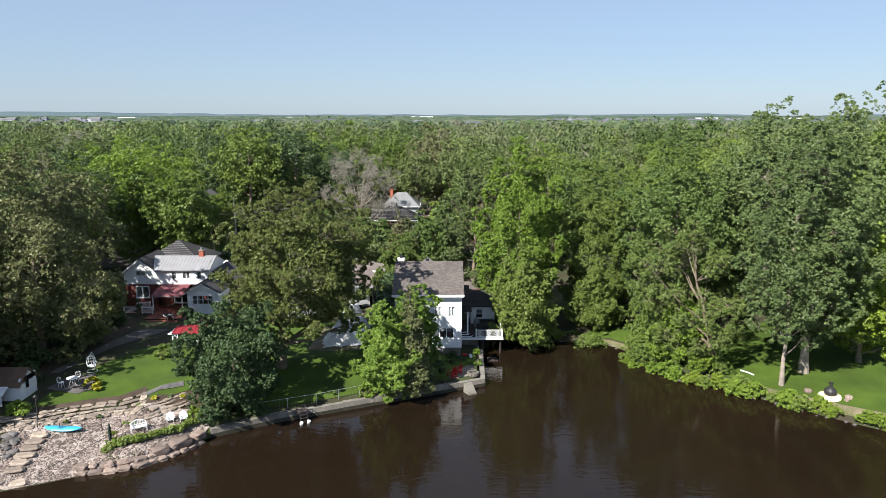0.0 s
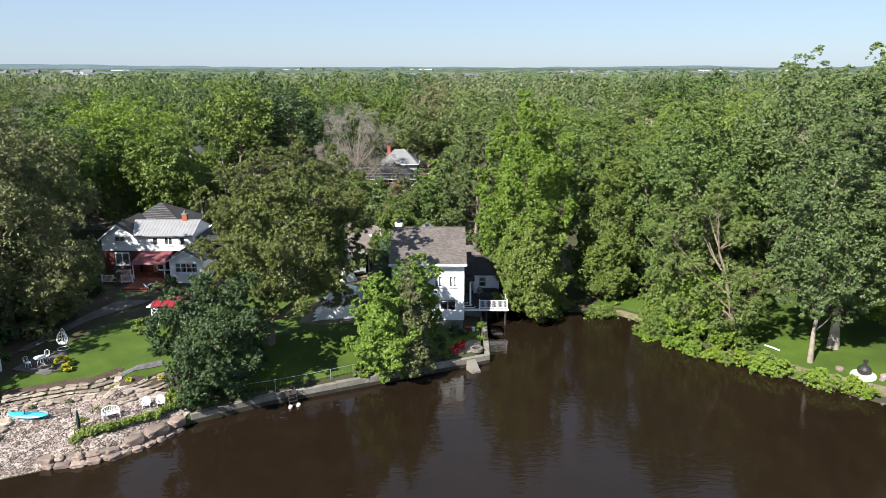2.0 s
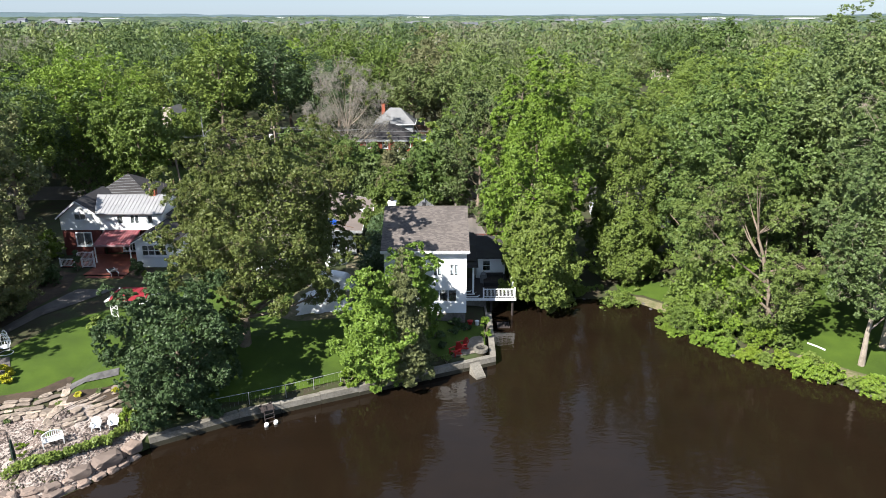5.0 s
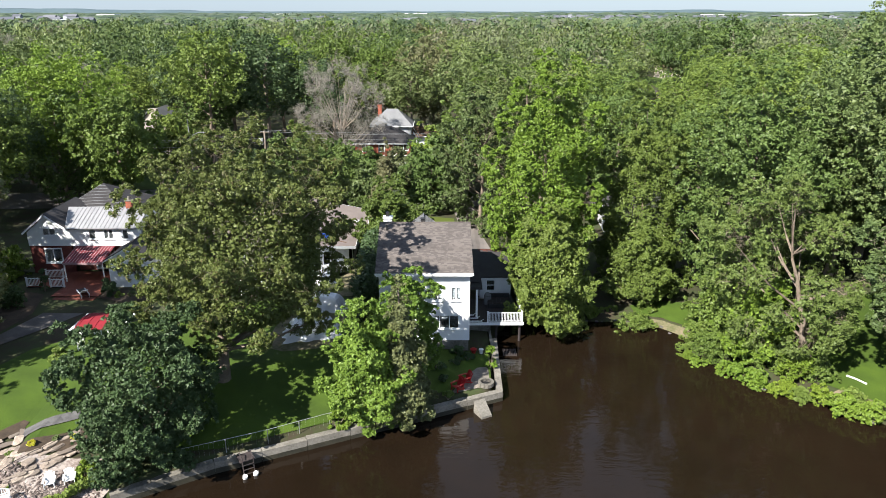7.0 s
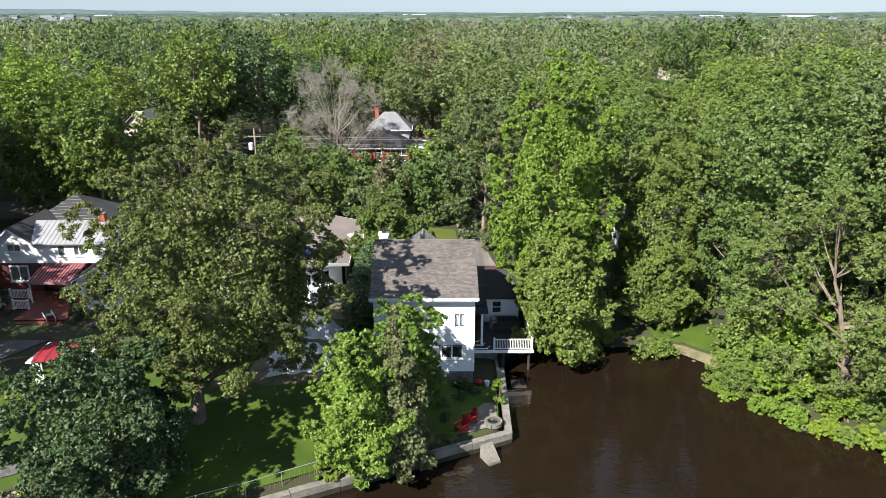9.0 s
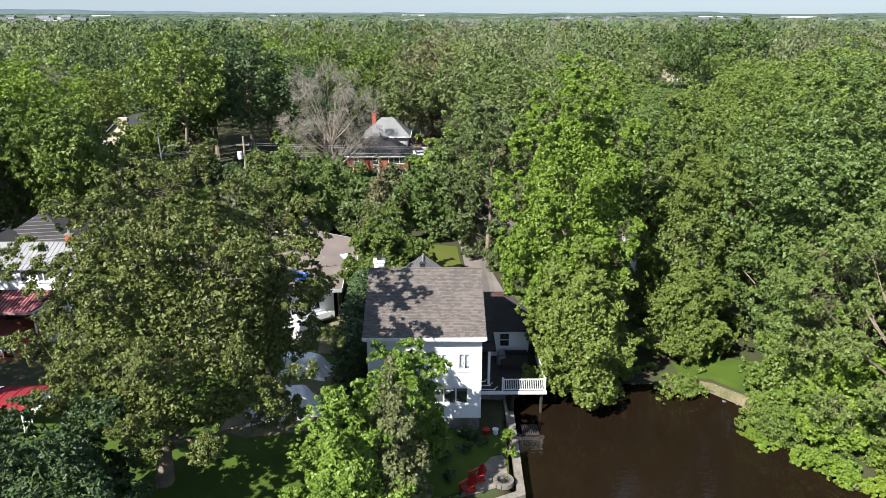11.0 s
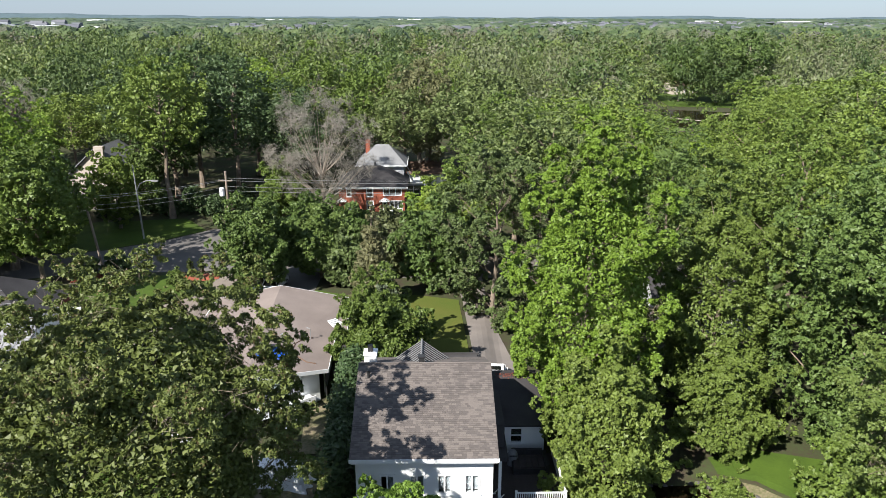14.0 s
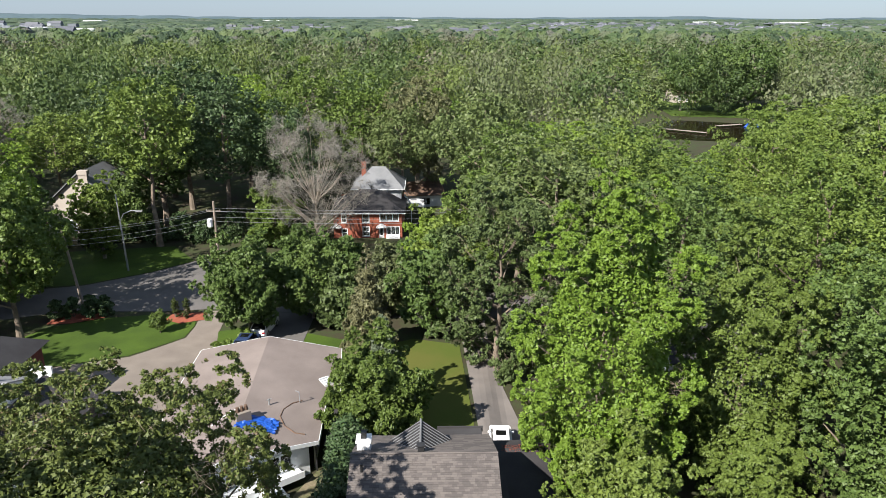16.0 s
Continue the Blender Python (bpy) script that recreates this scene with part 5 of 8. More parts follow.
    part("porch_trim", Geo().slab([(9.15, -4.36, 3.08), (11.4, -4.36, 4.38), (11.4, -4.31, 4.38), (9.15, -4.31, 3.08)], 0.12).slab([(11.4, -4.36, 4.38), (13.8, -4.36, 3.08), (13.8, -4.31, 3.08), (11.4, -4.31, 4.38)], 0.12), M_WHITE, N)
    part("porch_base", Geo().box(9.5, 13.45, -4.0, 0, -0.3, 0.4), M_CONC, N)
    part("wing_roof", Geo().slab([(11.3, 0.6, 4.9), (15.6, 0.6, 3.4), (15.6, 7.0, 3.4), (11.3, 7.0, 4.9)], 0.12), M_DARKROOF, N, "black lean-to roof")
    part("wing_wall", Geo().box(11.1, 15.3, 0.9, 6.8, 0, 3.3), M_DARKWOOD, N)
    aw = part("awning", Geo().slab([(4.6, -3.0, 2.55), (8.5, -3.0, 2.55), (8.6, -0.1, 3.3), (4.8, -0.1, 3.3)], 0.03), M_MAROON, N, "maroon and pale striped awning")
    for k in range(13):
        x = 4.62 + k * 0.3
        part("stripe", Geo().slab([(x, -3.02, 2.57), (x + 0.06, -3.02, 2.57), (x + 0.16, -0.1, 3.32), (x + 0.1, -0.1, 3.32)], 0.015), M_PINK, aw)
    part("valance", Geo().box(4.6, 8.5, -3.06, -3.03, 2.32, 2.55), M_PINK, aw)
    for x in (4.7, 8.4):
        part("awning_post", Geo().box(x - 0.05, x + 0.05, -2.95, -2.85, 0.5, 2.5), M_WHITE, N)
    D = thing("deck", (-41.6, 89.5, 2.7), "red stained garden deck with broad steps", "deck")
    boards(D, 5.0, 9.4, -6.6, -0.1, 0.55, M_REDWOOD)
    boards(D, 1.4, 5.0, -4.2, -0.1, 0.55, M_REDWOOD)
    for k in range(4):
        part("step", Geo().box(5.4, 9.2, -6.6 - 0.55 * (k + 1), -6.62 - 0.55 * k, -0.4, 0.42 - 0.17 * k), M_REDWOOD, D)
    part("skirt", Geo().box(1.45, 9.35, -4.1, -0.2, -0.4, 0.5).box(5.05, 9.35, -6.5, -4.1, -0.4, 0.5), M_DARKWOOD, D)
    railing(D, 1.5, 3.0, -4.15, 0.55, 0.85)
    railing(D, 3.9, 5.2, -4.4, 0.55, 0.85)
    railing(D, 2.2, 3.9, -1.9, 0.55, 0.85)


# ---- the flat-roofed house ----
def flat_house():
    ang = math.atan2(3.88, 5.23)
    o = Vector((-9.03, 90.86, 1.9))
    F = thing("flat_roofed_house", o, "low white house with a wide gravel roof and glazed front", "house", rz=math.degrees(ang))
    inv = F.matrix_basis.inverted()

    def L(x, y, z):
        return inv @ Vector((x, y, z))

    right = [L(-9.03, 90.86, 5.4), L(-9.27, 97.3, 5.4), L(-8.34, 97.5, 5.4), L(-9.09, 104.95, 5.4), L(-15.28, 104.81, 6.7), L(-14.26, 86.98, 6.7)]
    left = [L(-14.26, 86.98, 6.7), L(-15.28, 104.81, 6.7), L(-21.12, 104.45, 5.6), L(-20.9, 95.5, 5.6), L(-18.8, 83.6, 5.8)]
    g = Geo()
    for poly in (right, left):
        n = len(poly)
        g.add(poly + [p - Vector((0, 0, 0.12)) for p in poly], [tuple(range(n)), tuple(range(2 * n - 1, n - 1, -1))] + [((i + 1) % n, i, n + i, n + (i + 1) % n) for i in range(n)])
    roof = part("roof", g, M_FLATROOF, F, "pinkish gravel roof with a low ridge")
    edge = [right[0], right[1], right[2], right[3], right[4], left[2], left[3], left[4], right[5]]
    for a, b in zip(edge, edge[1:] + edge[:1]):
        d = (b - a)
        nrm = Vector((d.y, -d.x, 0)).normalized()
        part("fascia", Geo().add([p + nrm * k + Vector((0, 0, h)) for k in (0.005, 0.05) for p, h in ((a, -0.3), (b, -0.3), (b, 0.0), (a, 0.0))],
                                 [(3, 2, 1, 0), (4, 5, 6, 7), (0, 1, 5, 4), (1, 2, 6, 5), (2, 3, 7, 6), (3, 0, 4, 7)]), M_WHITE, roof)
    # front: glazed upper band, balcony, walk-out below
    ups = [(-9.2 + 1.9 * k, -7.5 + 1.9 * k, 1.95, 3.1) for k in range(4)]
    lows = [(-8.9, -5.6, 0.0, 1.35), (-4.9, -1.75, 0.0, 1.35)]
    part("front_wall", holed(Geo(), -12.2, -0.5, -0.4, 3.2, 0.55, 0.75, ups + lows).wall_poly([(-12.2, 3.2), (-0.5, 3.2), (-0.5, 3.34), (-6.4, 4.5), (-12.2, 3.6)], 0.55, 0.75), M_WHITE, F)
    for u in ups:
        window(F, *u, 0.55, cols=2)
    for u in lows:
        window(F, *u, 0.55, cols=2, trim=M_GREYWALL)
    part("balcony", Geo().box(-12.4, -1.4, -0.5, 0.53, 1.45, 1.62), M_WHITE, F)
    part("balcony_rail", Geo().box(-12.4, -1.4, -0.5, -0.44, 1.62, 1.95), M_WHITE, F, "white boarded balcony rail")
    part("side_wall", Geo().add([L(-9.5, 91.4, 1.4), L(-9.7, 97.8, 1.4), L(-9.7, 104.2, 1.4), L(-20.4, 104.0, 1.4), L(-20.2, 94.0, 1.4), L(-18.4, 85.2, 1.4), L(-9.5, 91.4, 5.2), L(-9.7, 97.8, 5.2), L(-9.7, 104.2, 5.2), L(-20.4, 104.0, 5.4), L(-20.2, 94.0, 5.4), L(-18.4, 85.2, 5.6)],
                                [(0, 1, 7, 6), (1, 2, 8, 7), (2, 3, 9, 8), (3, 4, 10, 9), (4, 5, 11, 10)]), M_WHITE, F)
    part("drain_pipe", Geo().tube([L(-9.3, 91.2, 1.5), L(-9.3, 91.2, 5.0)], 0.05, 6), M_BLACK, F)
    # things fixed on the roof
    def zr(x):
        return 6.7 - abs(x + 14.6) * 0.235 - 0.02
    b = L(-14.3, 91.6, zr(-14.3))
    ch = part("chimney", Geo().box(b.x - 0.55, b.x + 0.5, b.y - 0.4, b.y + 0.4, b.z - 0.1, b.z + 0.75), M_DRIVE, F, "squat weathered chimney with clay pots")
    for k in range(3):
        part("chimney_pot", Geo().tube([(b.x - 0.3 + 0.3 * k, b.y, b.z + 0.75), (b.x - 0.3 + 0.3 * k, b.y, b.z + 1.1)], [0.16, 0.12], 8), M_BROWNROOF, ch)
    p0 = L(-11.0, 95.1, zr(-11))
    part("antenna_mast", Geo().tube([p0, p0 + Vector((0, 0, 0.9))], 0.03, 6).tube([p0 + Vector((0, 0, 0.9)), p0 + Vector((-0.2, 0.2, 1.02))], 0.04, 6), M_METALROOF, F)
    v0 = L(-13.0, 94.0, zr(-13.0))
    part("roof_vent", Geo().tube([v0, v0 + Vector((0, 0, 0.55))], 0.06, 6).tube([v0 + Vector((-0.2, 0, 0.5)), v0 + Vector((0.2, 0, 0.5))], 0.03, 5), M_GALV, F)
    cab = [L(x, y, zr(x) + 0.05) for x, y in ((-10.9, 95.4), (-11.5, 94.8), (-11.95, 93.8), (-12.0, 92.8), (-11.5, 91.8), (-10.7, 91.2), (-10.0, 90.95 + 0.3))]
    part("roof_cable", Geo().tube(cab, 0.05, 6), M_BROWNROOF, F, "curved rust-brown cable on the gravel")
    gut = [L(x, y, zr(x) + 0.08) for x, y in ((-16.4, 91.3), (-15.6, 92.6), (-14.9, 93.0), (-14.2, 92.95))]
    part("white_flashing", Geo().tube(gut, 0.06, 5), M_WHITE, F)
    s0 = L(-9.6, 98.8, zr(-9.6))
    sk = part("skylight", Geo().box(s0.x - 0.4, s0.x + 0.5, s0.y - 0.6, s0.y + 0.6, s0.z - 0.1, s0.z + 0.16), M_WHITE, F)
    for k in range(3):
        part("bar", Geo().box(s0.x - 0.38, s0.x + 0.48, s0.y - 0.42 + 0.36 * k, s0.y - 0.32 + 0.36 * k, s0.z + 0.162, s0.z + 0.2), M_GALV, sk)
    T = thing("tarpaulin", (-13.4, 91.2, zr(-13.4) + 0.0), "crumpled blue tarpaulin spread on the flat roof", "tarpaulin")
    r = random.Random(8)
    g = Geo()
    n = 14
    hs = [[0.06 + 0.3 * abs(noise.noise(Vector((i * 0.45, j * 0.5, 3)))) + 0.04 * r.random() for i in range(n + 1)] for j in range(n + 1)]
    vs = [(-1.25 + 2.7 * i / n + 0.15 * r.random(), (-0.9 + 1.9 * j / n) * (1 - 0.3 * abs(i / n - 0.4)) + 0.12 * r.random(), hs[j][i] - (-1.25 + 2.7 * i / n) * 0.24 + 0.03) for j in range(n + 1) for i in range(n + 1)]
    g.add(vs, [(j * (n + 1) + i, j * (n + 1) + i + 1, (j + 1) * (n + 1) + i + 1, (j + 1) * (n + 1) + i) for j in range(n) for i in range(n)])
    part("sheet", g, M_BLUETARP, T)
    C = thing("carport", (-7.2, 92.0, 2.0), "dark flat carport roof between the two houses", "carport")
    part("roof", Geo().box(-1.6, 1.4, -0.3, 7.5, 2.55, 2.7).box(-1.62, 1.42, -0.36, -0.31, 2.5, 2.76), M_DARKROOF, C)
    for y in (0, 3.5, 7.2):
        part("post", Geo().box(1.1, 1.22, y - 0.06, y + 0.06, -0.2, 2.55), M_WHITE, C)


def draped(name, at, w, d, h, label, rz=0, seed=1, material=None, cat="tarpaulin"):
    """A sheet draped over something: high in the middle, folds towards the ground."""
    T = thing(name, at, label, cat, rz=rz)
    n = 22
    g = Geo()
    vs = []
    for j in range(n + 1):
        for i in range(n + 1):
            u, v = 2 * i / n - 1, 2 * j / n - 1
            k = max(abs(u), abs(v))
            z = h * (1 - smooth(0.55, 1.0, k)) * (0.8 + 0.2 * (1 - abs(u))) + 0.12 * h * noise.noise(Vector((u * 3.1, v * 2.7, seed))) * (1 - k) + 0.02
            fold = 1 + 0.09 * math.sin(11 * math.atan2(v, u) + seed) * smooth(0.6, 1, k)
            vs.append((u * w / 2 * fold, v * d / 2 * fold, float(z)))
    g.add(vs, [(j * (n + 1) + i, j * (n + 1) + i + 1, (j + 1) * (n + 1) + i + 1, (j + 1) * (n + 1) + i) for j in range(n) for i in range(n)])
    part("sheet", g, material or M_TARP, T)
    for i, (x, y) in enumerate(((-w * 0.42, -d * 0.42), (w * 0.42, -d * 0.42), (w * 0.42, d * 0.42), (-w * 0.42, d * 0.42))):
        part("peg", Geo().tube([(x * 1.22, y * 1.22, 0), (x * 1.2, y * 1.2, 0.25)], 0.03, 5), M_BLACK, T)
    return T


def red_house():
    R = thing("red_house", (-15.6, 150.0, 0.4), "two-storey red brick house with grey hipped roofs", "house")
    wins = [(1.2, 1.9, 3.4, 4.6), (4.3, 5.3, 3.4, 4.75), (6.9, 9.7, 3.6, 4.75), (4.3, 5.3, 1.3, 2.7), (7.9, 9.8, 1.4, 2.7), (1.2, 2.0, 1.2, 2.4)]
    door = (6.7, 7.5, 0.5, 2.6)
    part("front_wall", holed(Geo(), 0, 10.2, 0, 4.95, 0, 0.25, wins + [door]), M_BRICK, R)
    part("side_wall", Geo().box(0, 0.25, 0.25, 11, 0, 4.95).box(9.95, 10.2, 0.25, 11, 0, 4.95).box(0.25, 9.95, 10.75, 11, 0, 4.95), M_BRICK, R)
    for k, w in enumerate(wins):
        window(R, *w, 0, cols=3 if k in (2, 4) else 1, rows=1 if k in (2, 4) else 2)
    dr = part("door", Geo().box(6.7, 7.5, 0.1, 0.16, 0.5, 2.6), M_WHITE, R)
    part("door_glass", Geo().box(6.9, 7.3, 0.08, 0.098, 1.4, 2.4), M_GLASS, dr)
    for x in (7.1, 0.4):
        hood = part("door_hood", Geo().slab([(x - 0.75, -0.9, 2.75), (x, -0.9, 3.2), (x, -0.02, 3.2), (x - 0.75, -0.02, 2.75)][::-1], 0.06).slab([(x, -0.9, 3.2), (x + 0.75, -0.9, 2.75), (x + 0.75, -0.02, 2.75), (x, -0.02, 3.2)][::-1], 0.06).wall_poly([(x - 0.65, 2.72), (x + 0.65, 2.72), (x, 3.12)], -0.85, -0.8), M_WHITE, R)
    part("bay_base", Geo().box(7.8, 9.9, -0.5, -0.03, 0, 1.3), M_WHITE, R)
    part("front_steps", Geo().box(6.6, 7.6, -1.0, -0.03, -0.3, 0.3).box(6.6, 7.6, -1.6, -1.0, -0.3, 0.1), M_CONC, R)
    part("front_roof", Geo().add([(-0.5, -0.5, 4.95), (10.7, -0.5, 4.95), (10.7, 9, 4.95), (-0.5, 9, 4.95), (3.6, 4.5, 7.4), (6.2, 4.5, 7.4)], [(0, 1, 5, 4), (1, 2, 5), (2, 3, 4, 5), (3, 0, 4), (3, 2, 1, 0)]), M_DARKROOF, R, "dark grey hipped front roof")
    part("upper_wall", Geo().box(2.6, 9.9, 6.2, 13, 4.96, 7.1), M_GREYWALL, R, "pale grey upper storey wall")
    part("main_roof", Geo().add([(2.1, 5.7, 7.1), (10.4, 5.7, 7.1), (10.4, 13.5, 7.1), (2.1, 13.5, 7.1), (5.2, 9.6, 9.9), (7.3, 9.6, 9.9)], [(0, 1, 5, 4), (1, 2, 5), (2, 3, 4, 5), (3, 0, 4), (3, 2, 1, 0)]), M_GREYROOF, R, "pale grey hipped main roof")
    part("upper_eave", Geo().box(2.05, 10.45, 5.6, 5.69, 6.95, 7.12).box(10.41, 10.5, 5.6, 13.5, 6.95, 7.12), M_WHITE, R)
    part("eave", Geo().box(-0.55, 10.75, -0.58, -0.5, 4.8, 4.97), M_WHITE, R)
    part("chimney", Geo().box(3.6, 4.3, 8.6, 9.3, 7.2, 10.6).box(3.54, 4.36, 8.54, 9.36, 10.6, 10.72), M_BRICK, R)
    part("vent_stack", Geo().tube([(5.3, 5.6, 7.1), (5.3, 5.6, 7.7)], 0.12, 7), M_BLACK, R)
    st = part("outside_stair", Geo().box(11.3, 13.4, 8.4, 9.8, 3.6, 3.75).slab([(10.4, 8.4, 5.4), (11.4, 8.4, 3.8), (11.4, 9.6, 3.8), (10.4, 9.6, 5.4)], 0.12), M_WHITE, R, "white outside stair with railing")
    for k in range(14):
        part("baluster", Geo().box(11.3 + k * 0.16, 11.34 + k * 0.16, 8.4, 8.44, 3.75, 4.7), M_WHITE, st)
    part("handrail", Geo().box(11.3, 13.42, 8.38, 8.46, 4.7, 4.78).tube([(10.4, 8.42, 6.3), (11.35, 8.42, 4.75)], 0.05, 5), M_WHITE, st)
    for x, y in ((11.4, 8.5), (13.3, 8.5), (13.3, 9.7)):
        part("stair_post", Geo().box(x - 0.06, x + 0.06, y - 0.06, y + 0.06, 0, 3.6), M_WHITE, st)


def plain_house(name, at, w, d, h, rise, wall, roof, label, rz=0, wins=(), ridge="x"):
    P = thing(name, at, label, "house", rz=rz)
    part("front_wall", holed(Geo(), 0, w, -0.3, h, 0, 0.2, wins), wall, P)
    for q in ((0, 0.2, 0.2, d), (w - 0.2, w, 0.2, d), (0.2, w - 0.2, d - 0.2, d)):
        part("side_wall", Geo().box(*q, -0.3, h), wall, P)
    for q in wins:
        window(P, *q, 0, cols=2, rows=1)
    if ridge == "x":
        part("roof", Geo().slab([(-0.4, -0.5, h), (w + 0.4, -0.5, h), (w + 0.4, d / 2, h + rise), (-0.4, d / 2, h + rise)], 0.14).slab([(w + 0.4, d + 0.5, h), (-0.4, d + 0.5, h), (-0.4, d / 2, h + rise), (w + 0.4, d / 2, h + rise)], 0.14), roof, P)
        for x in (0, w):
            part("gable", Geo().add([(x, 0, h - 0.1), (x, d, h - 0.1), (x, d / 2, h + rise - 0.15)], [(0, 1, 2)]), wall, P)
    else:
        part("roof", Geo().slab([(-0.4, -0.4, h - 0.2), (w / 2, -0.4, h + rise), (w / 2, d + 0.4, h + rise), (-0.4, d + 0.4, h - 0.2)][::-1], 0.14).slab([(w / 2, -0.4, h + rise), (w + 0.4, -0.4, h - 0.2), (w + 0.4, d + 0.4, h - 0.2), (w / 2, d + 0.4, h + rise)][::-1], 0.14), roof, P)
        part("gable", Geo().wall_poly([(0, h), (w, h), (w / 2, h + rise - 0.15)], 0.0, 0.2), wall, P)
    return P


brick_house()
flat_house()
red_house()
draped("boat_cover", (-11.2, 76.2, ground_z(-11.2, 76.2)), 4.8, 3.2, 1.35, "white tarpaulin draped over a boat on the patio", 12, 2)
draped("boat_cover", (-11.0, 81.3, ground_z(-11.0, 81.3)), 4.4, 2.2, 1.4, "white tarpaulin draped over stored things", -8, 5)
draped("motorbike_cover", (-11.6, 87.6, ground_z(-11.6, 87.6)), 2.3, 1.2, 1.1, "pale cover over a motorbike beside the house", 30, 7)
h = plain_house("beige_house", (-58.0, 152.0, 0.9), 9.6, 9, 5.6, 4.4, M_BEIGE, M_GREYROOF, "beige rendered house with a steep gable among trees", 0, [(2.0, 3.4, 1.6, 2.8)], "y")
part("chimney", Geo().box(5.0, 6.3, -0.5, -0.004, -0.3, 9.9).box(4.92, 6.38, -0.58, 0.3, 9.9, 10.5), M_BEIGE, h, "broad pale chimney")
part("side_wing", Geo().box(9.62, 11.3, 1.2, 7, -0.3, 4.2), M_BEIGE, h)
part("wing_roof", Geo().slab([(9.5, 0.8, 4.9), (11.6, 0.8, 4.2), (11.6, 7.3, 4.2), (9.5, 7.3, 4.9)], 0.14), M_BROWNROOF, h)
plain_house("brown_house", (-63.5, 142.0, 1.2), 9, 7, 2.8, 2.6, M_WHITE, M_BROWNROOF, "low white house with a dark brown roof", -10, [(2, 3.6, 1, 2.2), (5.6, 7, 1, 2.2)])
plain_house("grey_house", (20.3, 104.5, 1.5), 9.5, 8, 2.6, 2.0, M_GREYWALL, M_DARKROOF, "low grey sided house with white windows under trees", -4, [(1.6, 3.3, 0.9, 2.3), (5.2, 6.9, 0.4, 2.3)])
plain_house("low_house", (-8.0, 168.0, 0.6), 9, 7, 2.8, 1.6, M_WHITE, M_BROWNROOF, "low white house behind the red house", 6, [(1.6, 3.0, 0.9, 2.2), (5.4, 6.9, 0.9, 2.2)])
plain_house("villa", (93, 322, 1.2), 11, 8, 3.4, 2.4, M_BEIGE, M_BROWNROOF, "beige villa with a red-brown roof across the pond", 8, [(1.5, 3.5, 0.8, 2.6), (5, 6.4, 0.4, 2.6), (8, 9.6, 0.8, 2.6)])
# ---- ground cover ----
def contour(x, level):
    ys = np.arange(50, 66, 0.05)
    return float(ys[np.argmax(land(np.full(ys.shape, float(x)), ys) > level)])


patch("lawn", [(x, contour(x, 2.16)) for x in np.arange(-37.0, -22.9, 0.5)] + [(-20.5, 61), (-15, 62.0), (-8, 65.2), (-4, 67.6), (1, 69.8), (3.6, 71.2), (3.8, 75), (2.2, 75.9), (-6, 75.9), (-6.2, 82), (-9.5, 84), (-15, 83), (-22, 82), (-28, 77), (-33, 73), (-35, 68)], M_GRASS, 0.04, "mown green lawn sloping to the river", "lawn")
patch("lawn", [(22, 78.5), (26, 74.5), (31, 69.2), (35, 65.4), (38.5, 62.6), (42.5, 59.9), (60, 51.5), (75, 75), (55, 88), (38, 86), (28, 82)], M_GRASS, 0.04, "mown green lawn by the river", "lawn")
patch("lawn", [(-41.5, 117.3), (-36, 119.8), (-31, 120.6), (-26.8, 120.2), (-26.2, 117.5), (-26.4, 114.7), (-30.3, 110.4), (-36, 108), (-43, 107.5), (-44, 113)], M_GRASS, 0.05, "round front lawn beside the drive", "lawn")
patch("lawn", [(-23.3, 116), (-21.3, 107.4), (-17.8, 108), (-18.2, 114), (-19, 118)], M_GRASS, 0.05, "strip of front lawn beside the drive", "lawn")
patch("lawn", [(-14.2, 107.3), (-9.3, 106.2), (-8, 113), (-14, 115.5)], M_GRASS, 0.05, "front lawn behind the flat-roofed house", "lawn")
patch("lawn", [(-5.8, 90), (2.0, 89.5), (2.2, 97), (1.6, 112.5), (-3, 114), (-7, 112), (-7.5, 98)], M_DRYGRASS, 0.05, "front lawn of the white house with dry patches", "lawn")
patch("lawn", [(-55, 128), (-43.5, 129.8), (-37, 134.5), (-33, 139), (-38, 146), (-60, 142)], M_GRASS, 0.05, "shaded lawn across the street", "lawn")
patch("lawn", [(-30, 97), (-22.5, 97), (-22, 89), (-25, 86), (-29, 88)], M_GRASS, 0.05, "side lawn between the houses", "lawn")
patch("lawn", [(80, 285), (112, 278), (125, 320), (85, 330)], M_GRASS, 0.08, "lawn across the pond", "lawn", 4.0)
patch("road", [(-90, 117), (-50, 118.5), (-41.5, 121.6), (-31.2, 121.4), (-24, 122.2), (-12, 120), (-2, 119), (40, 122), (40, 128), (-4, 127), (-18, 131), (-29.5, 140), (-32, 140), (-37, 134.2), (-43.3, 129.6), (-52, 127.4), (-90, 126)], M_ASPHALT, 0.03, "worn grey asphalt street", "road", 1.0)
patch("driveway", [(-26.6, 121.5), (-23.6, 121.5), (-23.2, 115.5), (-21.1, 107), (-20.9, 99), (-24, 98), (-33, 99), (-45, 103), (-45, 107), (-36, 107.8), (-30.1, 110.1), (-26.2, 114.6), (-26.1, 117.5)], M_DRIVE, 0.04, "curved beige paved driveway", "driveway")
patch("driveway", [(-18.0, 106), (-14.3, 106), (-13.9, 120.5), (-18.5, 121)], M_ASPHALT, 0.05, "dark asphalt driveway beside the lawn", "driveway")
